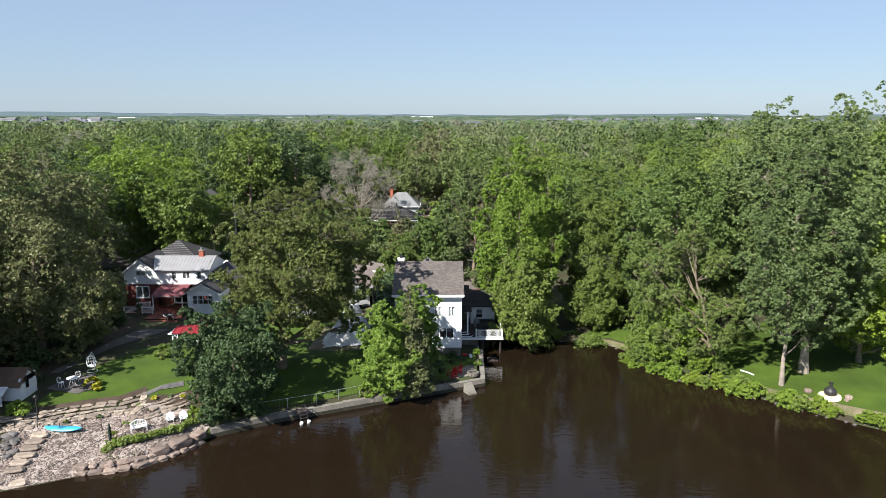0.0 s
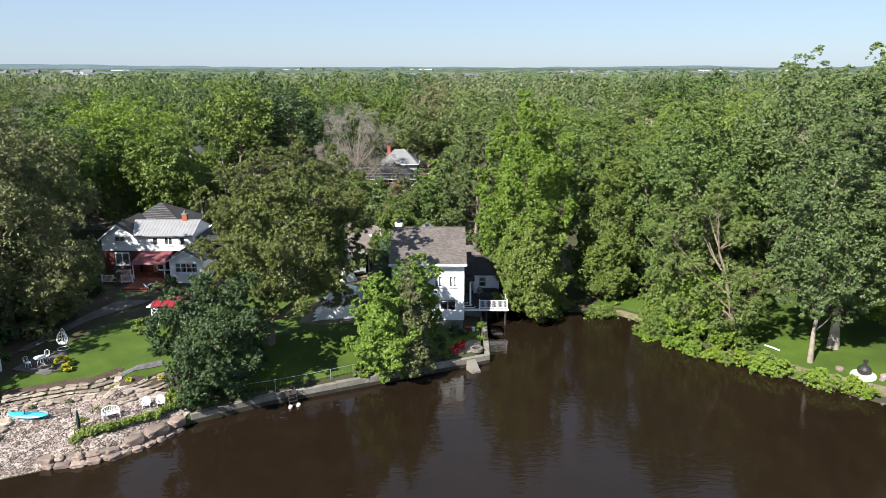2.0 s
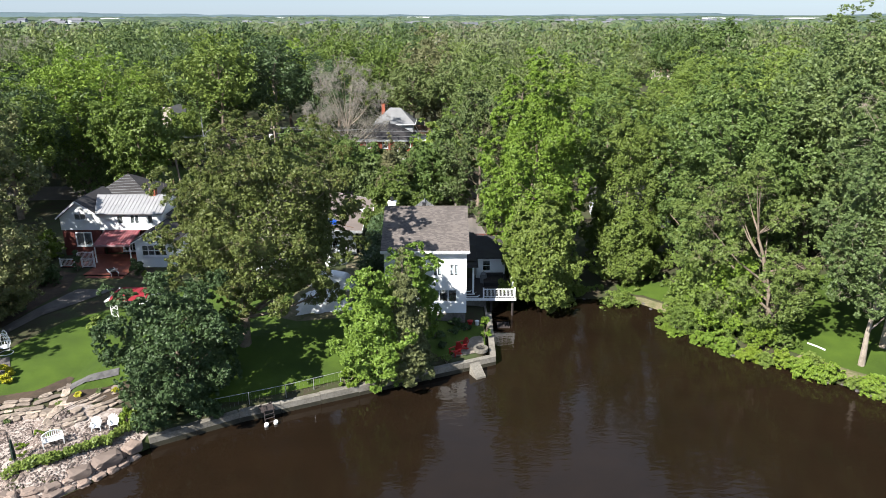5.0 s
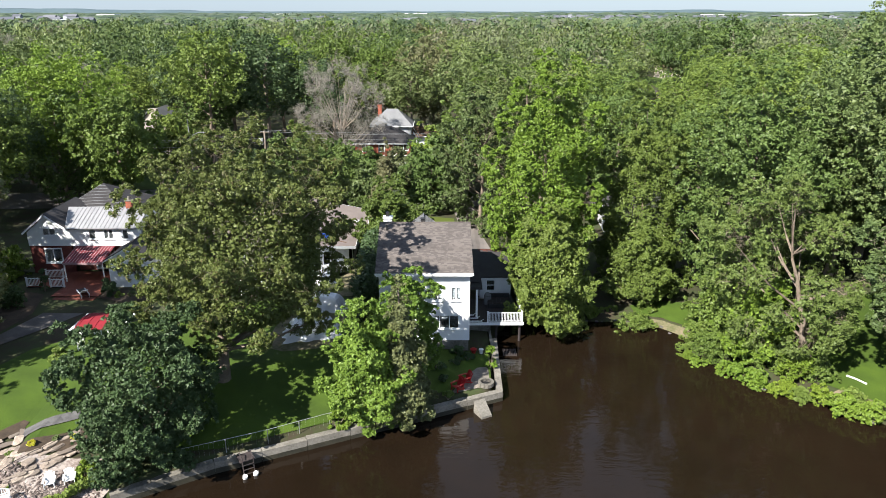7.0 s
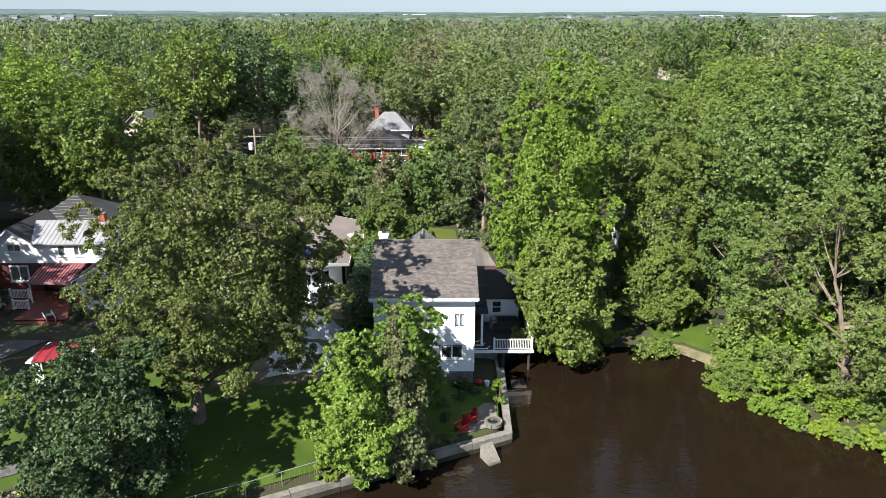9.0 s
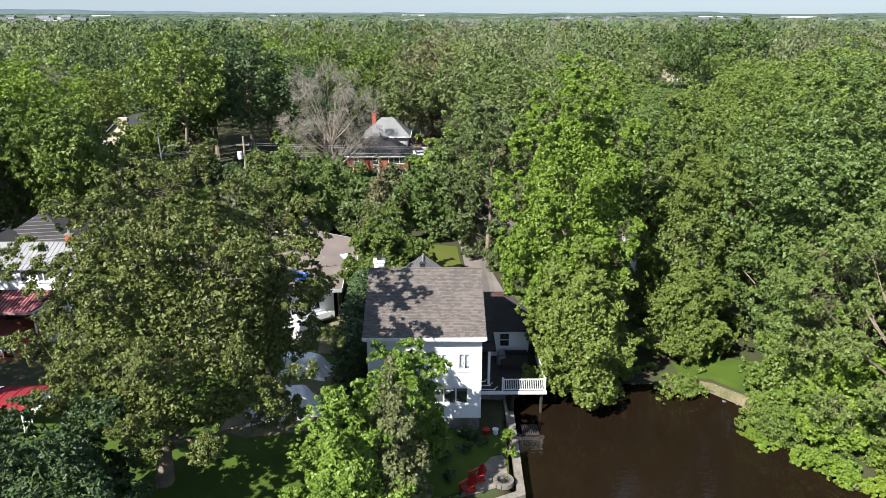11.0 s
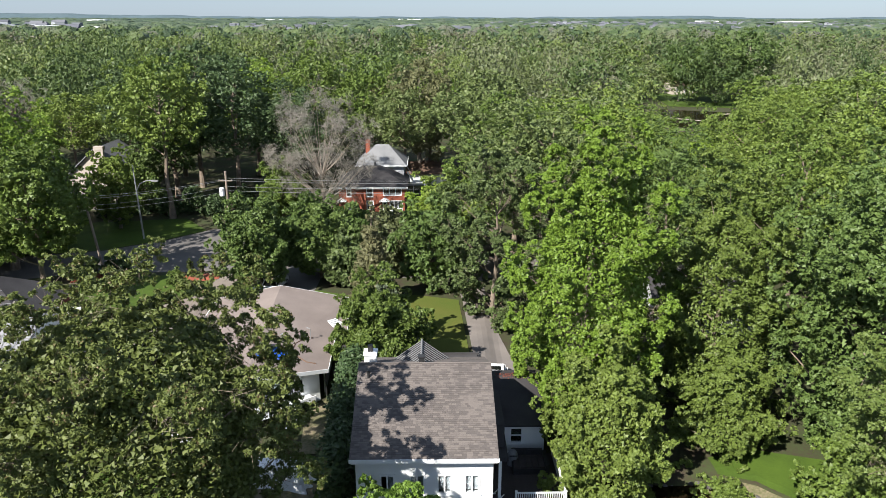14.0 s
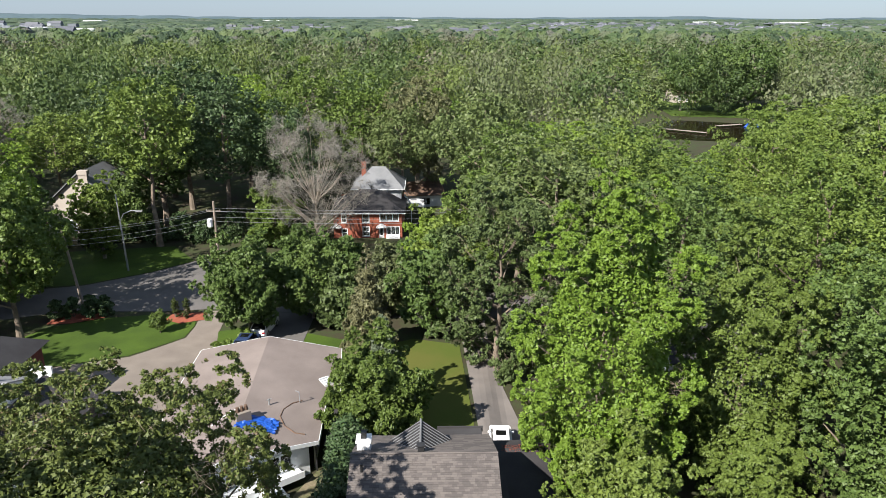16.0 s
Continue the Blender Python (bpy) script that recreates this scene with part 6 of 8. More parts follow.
patch("driveway", [(2.2, 91.5), (6.6, 91.5), (6.3, 97), (5.2, 104), (4.6, 113), (4.6, 119.6), (1.4, 119.6), (2.0, 112.4), (2.5, 97)], mat("worn_drive", (0.19, 0.168, 0.155), (0.135, 0.122, 0.115), 0.9, scale=0.4, fine=20, bump=0.2), 0.06, "worn grey driveway beside the white house", "driveway")
patch("patio", [(-14.8, 73.6), (-13.0, 72.8), (-9, 73.6), (-8.4, 81), (-14.2, 81.5)], M_DRYSOIL, 0.06, "worn beige patio with bare soil below the trees", "patio")
patch("quay_paving", [(0.4, 69.0), (3.9, 70.4), (4.0, 73.5), (2.6, 73.0), (1.6, 71.4)], mat("pale_flagstones", (0.24, 0.21, 0.18), (0.12, 0.105, 0.09), 0.9, scale=1.2, fine=10, bump=0.4), 0.06, "pale stone paving on the quay", "paving")
patch("path", [(-35.5, 79.5), (-32, 79.5), (-33.2, 77.5), (-35.9, 73.5), (-37.2, 69), (-38, 66), (-38.9, 66), (-38.1, 70), (-37, 75)], M_SLATE, 0.07, "grey flagstone garden path", "path")
# dark sheet laid here to deepen the shade below the garden trees
patch("shade_sheet", [(-50, 60), (-41, 59.6), (-38.9, 62), (-38.6, 66.2), (-37.4, 74.6), (-36.4, 79.4), (-37.5, 83.5), (-44, 86), (-52, 82)], M_BEDSOIL, 0.05, "dark soil sheet standing in for the shade under the trees", "flower bed", 0.8)
patch("side_yard", [(-10.2, 84.0), (-7.6, 84.0), (-7.7, 92.0), (-9.3, 91.2), (-10.5, 88.5)], M_DRYSOIL, 0.07, "dry sandy strip with sparse grass between the houses", "soil", 0.6)
patch("flower_bed", [(-28.5, 60.2), (-24.2, 62.4), (-22.9, 62.8), (-22.6, 61.6), (-24.6, 60.6), (-28, 59.4)], M_BEDSOIL, 0.09, "planted bed above the stone terraces", "flower bed")
patch("flower_bed", [(x, contour(x, 2.06)) for x in np.arange(-38, -27.9, 0.5)] + [(x, contour(x, 2.2)) for x in np.arange(-28, -38.1, -0.5)], M_BEDSOIL, 0.09, "narrow planted bed above the stone terraces", "flower bed")
patch("gravel_bed", [(-28.2, 61.2), (-26.6, 62.1), (-24.7, 63.4), (-25.0, 64.3), (-27.8, 62.6)], M_GRAVEL, 0.1, "triangle of grey gravel beside the lawn", "gravel")
patch("flower_bed", [(-33, 84.5), (-27.3, 84.8), (-26.8, 82.8), (-29.5, 81.8), (-32.6, 83)], M_BEDSOIL, 0.09, "planted bed below the porch", "flower bed")
patch("mulch_bed", [(-29.6, 120.6), (-25.9, 121.0), (-25.6, 119.0), (-28, 118.0), (-29.8, 119.0)], M_MULCH, 0.1, "red mulch bed with clipped cedars", "mulch bed", 0.7)
patch("mulch_bed", [(-42, 120.9), (-36.8, 121.0), (-36.6, 119.7), (-39.5, 118.2), (-42, 118.0)], M_MULCH, 0.1, "red mulch bed with shrubs", "mulch bed", 0.7)
patch("beach", [(-36, 49), (-33, 48.7), (-28, 51.1), (-24, 52.5), (-21.4, 55.3), (-20.6, 58), (-22, 60.5), (-26, 60.0), (-29, 60.0), (-32, 58.6), (-37, 56.8)], M_PEBBLE, 0.03, "pebble beach at the river edge", "beach", 0.8)
patch("sandy_shore", [(19.0, 84.1), (20.8, 83.2), (22.8, 81.0), (23.6, 79.2), (22.3, 79.2), (22.0, 80.4), (20.4, 82.3), (18.4, 83.5)], M_DRYSOIL, 0.04, "strip of pale sand and stones at the inlet", "shore")
patch("lawn", [(18.4, 86.0), (22.0, 86.5), (27.0, 84.5), (27.6, 81.5), (24.6, 79.4), (22.9, 81.3), (20.9, 83.5), (18.6, 84.5)], M_GRASS, 0.045, "small green lawn behind the inlet", "lawn")
patch("bank_soil", [(29.5, 69.4), (33.6, 65.0), (37.3, 61.7), (42.1, 58.0), (50, 53.4), (60, 48.8), (60, 52.2), (42.5, 60.5), (38.5, 63.2), (35, 66.0), (31, 70.0)], M_DRYSOIL, 0.03, "bare dry soil with leaf litter along the bank", "soil")
patch("pond", [(62, 240), (74, 277), (96, 268), (118, 262), (112, 240), (88, 232)], M_WATER, 0.1, "dark pond among the trees", "water", 5.0)


# ---- stones of the shore garden ----
def stone_mesh(seed, flat=0.6, rough=0.28, sub=1, block=1.0):
    bm = bmesh.new()
    bmesh.ops.create_icosphere(bm, subdivisions=sub, radius=1.0)
    for v in bm.verts:
        v.co.x, v.co.y = math.copysign(abs(v.co.x) ** block, v.co.x), math.copysign(abs(v.co.y) ** block, v.co.y)
        k = 1 + rough * noise.noise(v.co * 1.3 + Vector((seed * 7.1, seed, 0)))
        v.co = Vector((v.co.x * k, v.co.y * k, max(min(v.co.z, 0.72), -0.6) * k * flat))
    me = bpy.data.meshes.new("stone")
    bm.to_mesh(me)
    bm.free()
    return me


def stones(parent, name, spots, meshes, material, r):
    for me in meshes:
        if not me.materials:
            me.materials.append(material)
    for x, y, z, sx, sy, sz, rz in spots:
        ob = new(name, meshes[r.randrange(len(meshes))])
        ob.parent = parent
        ob.matrix_basis = pose(x, y, z, 0, 0, rz) @ Matrix.Diagonal((sx, sy, sz, 1))


def along(line, step, r, jitter=0.0):
    out = []
    for (ax, ay), (bx, by) in zip(line, line[1:]):
        L = math.hypot(bx - ax, by - ay)
        d = 0
        while d < L:
            out.append((ax + (bx - ax) * d / L + r.uniform(-jitter, jitter), ay + (by - ay) * d / L + r.uniform(-jitter, jitter), math.degrees(math.atan2(by - ay, bx - ax))))
            d += step * r.uniform(0.75, 1.3)
    return out


M_BOULDER = mat("brown_granite", (0.24, 0.182, 0.152), (0.14, 0.11, 0.096), 0.9, scale=1.2, fine=7, bump=0.6, obj=True, c3=(0.32, 0.265, 0.22))
M_SLABSTONE = mat("sandstone_slabs", (0.27, 0.222, 0.184), (0.15, 0.124, 0.105), 0.9, scale=1.2, fine=7, bump=0.5, obj=True, c3=(0.4, 0.34, 0.28))


def shore_stones():
    r = random.Random(21)
    T = tagged(new("stone_terrace"), "terraced rows of pale sandstone slabs", "terrace", kind="structure")
    slabs = [stone_mesh(k, 0.9, 0.3, 2, 0.5) for k in range(5)]
    def level_line(level, x0, x1):
        ys = np.arange(50, 66, 0.05)
        return [(float(x), float(ys[np.argmax(land(np.full(ys.shape, x), ys) > level)])) for x in np.arange(x0, x1, 1.0)]
    # two thin courses at the lawn, a tread of flagstones, and a row of blocks at the foot
    for level, x1, step, sy, h in ((2.08, -23.5, 0.95, (0.2, 0.3), (0.1, 0.14)), (1.93, -23.3, 1.05, (0.22, 0.34), (0.1, 0.15)), (1.45, -26.8, 0.62, (0.2, 0.32), (0.16, 0.26)), (1.56, -23.0, 0.75, (0.2, 0.3), (0.14, 0.22))):
        line = level_line(level, -39.0, x1) if level != 1.56 else level_line(1.56, -27.5, x1)
        sp = [(x, y, level + 0.03, step * r.uniform(0.36, 0.62), r.uniform(*sy), r.uniform(*h), a + r.uniform(-14, 14)) for x, y, a in along(line, step, r, 0.09)]
        stones(T, "slab", sp, slabs, M_SLABSTONE, r)
    for level in (1.6, 1.74):
        sp = [(x, y, level + 0.035, r.uniform(0.28, 0.5), r.uniform(0.2, 0.34), 0.07, a + r.uniform(-35, 35)) for x, y, a in along(level_line(level, -39.0, -23.5), 0.85, r, 0.14)]
        stones(T, "flagstone", sp, slabs, M_SLABSTONE, r)
    B = tagged(new("boulder_edging"), "rows of blocky brown boulders at the waterline", "boulders", kind="structure")
    bould = [stone_mesh(10 + k, 0.75, 0.35, 2) for k in range(6)]
    blocks = [stone_mesh(30 + k, 0.85, 0.34, 2, 0.55) for k in range(6)]
    line = [(-28.4, 51.1), (-26.4, 51.5), (-24.2, 52.4), (-21.8, 54.9), (-20.5, 57.2)]
    sp = [(x, y, 0.1, r.uniform(0.36, 0.6), r.uniform(0.28, 0.4), r.uniform(0.25, 0.38), a + r.uniform(-12, 12)) for x, y, a in along(line, 0.92, r, 0.06)]
    sp += [(x - 0.3, y + 0.42, 0.42, r.uniform(0.3, 0.55), r.uniform(0.28, 0.4), r.uniform(0.25, 0.38), a + r.uniform(-20, 20)) for x, y, a in along(line, 0.85, r, 0.1)]
    sp += [(x - 0.6, y + 0.85, 0.66, r.uniform(0.2, 0.4), r.uniform(0.2, 0.32), r.uniform(0.2, 0.3), a + r.uniform(-40, 40)) for x, y, a in along(line[2:], 0.8, r, 0.15)]
    sp += [(-22.2, 55.3, 0.62, 0.95, 0.62, 0.6, 50), (-23.4, 54.0, 0.55, 0.75, 0.5, 0.5, 40), (-21.1, 56.6, 0.66, 0.6, 0.5, 0.55, 60)]
    stones(B, "boulder", sp, blocks, M_BOULDER, r)
    S = tagged(new("stepping_stones"), "broad flat stones stepping down to the river", "stone steps", kind="structure")
    sp = [(-34.2 + 0.12 * k, 55.6 - k * 0.95, ground_z(-34.2, 55.6 - k * 0.95) + 0.12, 0.75, 0.45, 0.22, r.uniform(-15, 15)) for k in range(6)]
    sp += [(-32.6, 49.6, 0.1, 0.7, 0.5, 0.25, 10), (-34.2, 49.6, 0.15, 0.6, 0.5, 0.25, -10)]
    stones(S, "flat_stone", sp, slabs, M_BOULDER, r)
    G = tagged(new("riprap"), "dark grey loose rocks on the bank", "rocks", kind="structure")
    sp = []
    for _ in range(120):
        x, y = r.uniform(-40, -35), r.uniform(45.8, 55.5)
        if inland(np.array([x]), np.array([y]))[0] > -0.3:
            s = r.uniform(0.15, 0.5)
            sp.append((x, y, ground_z(x, y) + 0.1, s, s * r.uniform(0.6, 1), s * 0.7, r.uniform(0, 360)))
    sp += [(r.uniform(-38.5, -35.2), r.uniform(46.4, 50.2), 0.25, s, s * 0.75, s * 0.6, r.uniform(0, 360)) for s in (0.55, 0.6, 0.7, 0.8, 0.6, 0.75, 0.65, 0.5, 0.7, 0.6)]
    stones(G, "rock", sp, bould, M_GREYSTONE, r)
    # pebbles: one sheet of small stones
    rg = np.random.default_rng(5)
    n = 11000
    px, py = rg.uniform(-36, -21, n), rg.uniform(49.2, 60.2, n)
    d = inland(px, py)
    lim = np.interp(px, [-36, -33, -29, -25, -21], [57.0, 58.3, 59.6, 58.8, 59.8])
    ok = (d > 0.15) & (py < lim)
    px, py = px[ok], py[ok]
    n = len(px)
    s = rg.uniform(0.05, 0.15, n)
    base = np.array([(1, 0, 0), (-0.2, 0.9, 0.05), (-0.8, -0.6, 0), (0.15, -0.1, 0.65), (0.3, 0.55, 0.4), (-0.5, 0.15, 0.5)])
    tri = np.array([(0, 4, 3), (4, 1, 5), (4, 5, 3), (1, 2, 5), (5, 2, 3), (2, 0, 3), (0, 1, 4)])
    th = rg.random(n) * 6.28
    c, q = np.cos(th), np.sin(th)
    V = np.stack([px[:, None] + s[:, None] * (base[None, :, 0] * c[:, None] - base[None, :, 1] * q[:, None]), py[:, None] + s[:, None] * (base[None, :, 0] * q[:, None] + base[None, :, 1] * c[:, None]), (land(px, py) + 0.02)[:, None] + s[:, None] * base[None, :, 2]], -1)
    F = (np.arange(n)[:, None, None] * 6 + tri[None]).reshape(-1, 3)
    me = np_mesh("pebbles", V.reshape(-1, 3), F)
    me.materials.append(M_PEBBLE)
    tagged(new("pebbles", me), "loose pinkish pebbles of the beach", "pebbles", kind="stuff")
    # rocks along the other bank
    K = tagged(new("bank_rocks"), "scattered pale rocks along the wooded bank", "rocks", kind="structure")
    sp = []
    for x, y, a in along([(9, 84.8), (14.5, 83.6), (17.8, 83.7), (20.4, 82.2), (22.2, 80.0), (22.0, 76.8), (25, 71.6), (30, 67.5), (33.7, 63.8), (37.3, 60.6), (42, 57)], 0.8, r, 0.35):
        s = r.uniform(0.08, 0.26)
        sp.append((x, y, 0.05, s, s * 0.8, s * 0.7, r.uniform(0, 360)))
    stones(K, "rock", sp, bould, M_BOULDER, r)


shore_stones()


# ---- bushes and hedges ----
def bush(at, w, d, h, leaf, n=1400, size=0.16, label="rounded green garden shrub", name="shrub", rz=0.0, cone=False, group=""):
    r = np.random.default_rng(int(abs(at[0] * 53 + at[1] * 29)) + 1)
    z0 = ground_z(*at) - 0.05
    B = thing(name, (at[0], at[1], z0), label, "shrub", rz, group)
    k = max(10, int(8 * max(w, d) * h ** 0.5))
    u = r.random(k)
    th = r.random(k) * 6.28
    f = np.sqrt(r.random(k)) * 0.8
    prof = (1.05 - u) ** 0.8 if cone else np.sqrt(np.clip(1 - u ** 2, 0.05, 1))
    cr = np.full(k, min(w, d, h * 1.4) * 0.2) * (0.7 + 0.6 * r.random(k))
    c = np.stack([np.cos(th) * f * prof * w / 2, np.sin(th) * f * prof * d / 2, cr * 0.5 + u * (h - cr)], 1)
    o = c / np.array([w, d, h]) + np.array([0, 0, 0.1])
    o /= np.linalg.norm(o, axis=1, keepdims=True)
    if n > 2500:
        # many small sprays over the clumps
        j = np.repeat(np.arange(k), 9)
        dd = r.normal(size=(len(j), 3)) + o[j] * 0.6
        dd /= np.linalg.norm(dd, axis=1, keepdims=True)
        c, cr, o = c[j] + dd * cr[j][:, None] * (0.7 + 0.6 * r.random((len(j), 1))), cr[j] * (0.3 + 0.2 * r.random(len(j))), dd
        c[:, 2] = np.maximum(c[:, 2], 0.05)
    v, fc = leaves(r, c, cr, o, n, size, jitter=1.1, shell=0.3)
    me = np_mesh("foliage", v, fc)
    me.materials.append(leaf)
    ob = new("foliage", me)
    ob.parent = B
    g = Geo()
    for j in range(5):
        a = j * 1.257
        g.tube([(0, 0, -0.05), (math.cos(a) * w * 0.15, math.sin(a) * d * 0.15, h * 0.35), (math.cos(a) * w * 0.28, math.sin(a) * d * 0.28, h * 0.65)], [0.04, 0.03, 0.012], 5)
    part("stems", g, M_BARK, B)["kind"] = "stuff"
    return B


r = random.Random(33)
SH = "leafy yellow-green shrub overhanging the river bank"
for x, y, a in along([(20.9, 76.6), (25, 71.6), (30, 67.9), (33.7, 64.4), (36.2, 62.2)], 1.35, r, 0.45):
    w = r.uniform(1.7, 2.6)
    bush((x - 0.1, y - 0.1), w, w * 0.85, r.uniform(0.9, 1.8), r.choice((L_YELLOW, L_BRIGHT, L_MAPLE, L_BRIGHT)), 6000, 0.11, SH, group="bank shrubs")
for x, y, a in along([(23.4, 77.6), (26.6, 73.6), (31.4, 69.6)], 1.9, r, 0.5):
    bush((x, y), r.uniform(2.2, 3.2), r.uniform(2.0, 2.8), r.uniform(1.5, 2.6), r.choice((L_MAPLE, L_DEEP, L_BRIGHT)), 6000, 0.125, "leafy green shrub crowding the wooded bank", group="bank shrubs")
for x, y, w in ((36.6, 61.5, 1.4), (38.6, 60.2, 1.9), (39.6, 59.3, 2.3), (41.4, 58.2, 2.0), (43.0, 57.0, 2.6), (44.6, 56.0, 2.2), (46.5, 54.6, 2.4)):
    bush((x, y), w, w * 0.8, 1.1, L_YELLOW, 4200, 0.12, SH, group="bank shrubs")
for x, y, w, h, lf in ((14.3, 84.6, 2.0, 1.0, L_MAPLE), (12.4, 85.2, 2.2, 1.2, L_MAPLE), (18.0, 82.4, 4.2, 1.7, L_MAPLE), (22.6, 76.0, 3.2, 2.2, L_MAPLE), (27.6, 71.4, 3.0, 2.2, L_YELLOW), (22.0, 77.5, 3.0, 2.6, L_MAPLE)):
    bush((x, y), w, w * 0.9, h, lf, 6500, 0.115, SH, group="bank shrubs")
bush((3.75, 73.4), 1.1, 1.1, 1.9, L_BRIGHT, 1300, 0.16, "bright young shrub on the quay")
bush((0.2, 68.4), 1.3, 0.8, 0.7, L_MAPLE, 700, 0.15, "low plants at the quay edge")
for x, y, w in ((-27.7, 55.2, 2.6), (-27.0, 57.0, 2.4), (-28.4, 56.4, 1.8)):
    bush((x, y), w, w * 0.6, 0.3, L_YELLOW, 1600, 0.1, "low yellow-green weeds among the pebbles")
bush((-38.4, 52.0), 1.8, 1.6, 1.0, L_BRIGHT, 1800, 0.14, "bright green shrub among the dark rocks")
# ground cover whose dark leaves also stand in for shade on the quay
for x, y, w in ((-0.6, 72.6, 1.8), (0.9, 73.6, 1.6), (-1.2, 74.2, 2.0), (2.0, 74.4, 1.4), (-0.2, 70.8, 1.5)):
    bush((x, y), w, w * 0.8, 0.6, L_DARK, 1300, 0.13, "low ground cover in the quay garden, dark partly for shade")
rw = random.Random(9)
for x, y, a in along([(9.5, 86.0), (14, 84.9), (17.8, 85.0)], 1.3, rw, 0.3):
    bush((x, y), rw.uniform(0.9, 1.7), rw.uniform(0.8, 1.4), rw.uniform(0.3, 0.8), rw.choice((L_MAPLE, L_GREY, L_YELLOW)), 900, 0.14, "low weeds along the rocky shore", group="shore weeds")
bush((-1.5, 75.2), 3.0, 0.9, 0.8, L_DARK, 1500, 0.16, "low dark planting along the house wall")
bush((1.2, 75.2), 2.2, 0.9, 0.8, L_DARK, 1200, 0.16, "low dark planting along the house wall")
bush((-7.6, 64.6), 1.8, 1.2, 1.3, L_YELLOW, 1300, 0.16, "yellow-green shrub beside the fence")
bush((-9.4, 62.9), 1.1, 0.9, 0.9, L_YELLOW, 700, 0.15, "weedy plant growing from the sea wall")
bush((-33.2, 63.0), 1.9, 1.2, 1.0, L_GOLD, 1500, 0.15, "golden yellow garden shrub")
bush((-32.6, 62.2), 1.3, 1.0, 0.8, L_GOLD, 900, 0.15, "golden yellow garden shrub")
bush((-37.0, 57.6), 2.4, 1.8, 1.4, L_BRIGHT, 2000, 0.16, "round green shrub beside the shed")
bush((-38.2, 53.8), 2.6, 1.4, 1.0, L_BRIGHT, 1800, 0.16, "green shrub among the grey rocks")
bush((-22.2, 58.6), 1.6, 1.2, 1.2, L_YELLOW, 1200, 0.15, "light green shrub at the end of the wall")
bush((-29.6, 70.6), 1.8, 1.6, 1.5, L_MAPLE, 1500, 0.16, "small green shrub on the lawn")
bush((-42.9, 88.0), 2.6, 4.0, 3.3, L_YELLOW, 5000, 0.18, "large clipped yellow-green hedge beside the house", "hedge")
bush((-37.9, 84.4), 1.1, 1.1, 2.3, L_DARK, 1800, 0.14, "dark clipped cedar by the deck", cone=True)
bush((-31.4, 83.6), 1.7, 1.5, 1.8, L_DARK, 1800, 0.15, "dark rounded shrub by the deck")
for k, (x, y) in enumerate(((-30.4, 83.2), (-29.3, 83.4), (-28.2, 83.6), (-27.6, 84.1))):
    bush((x, y), 0.9, 0.8, 0.6, (L_MAPLE, L_GREY, L_YELLOW, L_MAPLE)[k], 500, 0.13, "low flowering garden plant in the bed")
for k, (x, y) in enumerate(((-27.5, 60.0), (-26.4, 60.6), (-25.2, 61.4), (-24.3, 61.7), (-30.5, 58.6), (-33.0, 57.4))):
    bush((x, y), 0.7, 0.6, 0.4, (L_MAPLE, L_GOLD, L_GREY, L_GOLD, L_GREY, L_MAPLE)[k], 350, 0.11, "small garden plant in the bed")
for x, y in ((-28.9, 119.7), (-27.7, 119.8)):
    bush((x, y), 1.25, 1.25, 2.1, L_CEDAR, 6000, 0.085, "clipped cone-shaped cedar in red mulch", cone=True)
for x, y, w, h in ((-41.6, 119.6, 2.2, 2.2), (-40.0, 120.0, 2.0, 2.4), (-38.2, 120.2, 2.2, 2.6), (-36.8, 120.6, 2.0, 2.3)):
    bush((x, y), w, w, h, L_DARK, 1900, 0.2, "dark rounded shrub beside the street")
for x, y, w, h in ((-57.0, 147.0, 3.4, 3.4), (-54.0, 145.5, 3.0, 3.8), (-50.8, 147.0, 2.8, 2.6), (-48.0, 148.2, 2.8, 3.0), (-45.0, 149.0, 3.2, 3.2), (-41.5, 148.5, 3.4, 3.0), (-38.0, 150.0, 3.6, 3.8), (-34.0, 148.0, 3.6, 3.0), (-30.5, 151.0, 3.4, 3.6), (-26.0, 147.5, 3.2, 3.0), (-47.0, 143.8, 2.4, 1.8)):
    bush((x, y), w, w, h, L_DARK, 2600, 0.24, "dense dark green shrub beyond the street")
for x, y, w, h in ((-20.8, 110.6, 1.8, 1.5), (-22.2, 111.6, 1.3, 0.9), (-19.5, 113.5, 2.0, 1.4)):
    bush((x, y), w, w, h, L_MAPLE, 1200, 0.18, "leafy green shrub beside the drive")


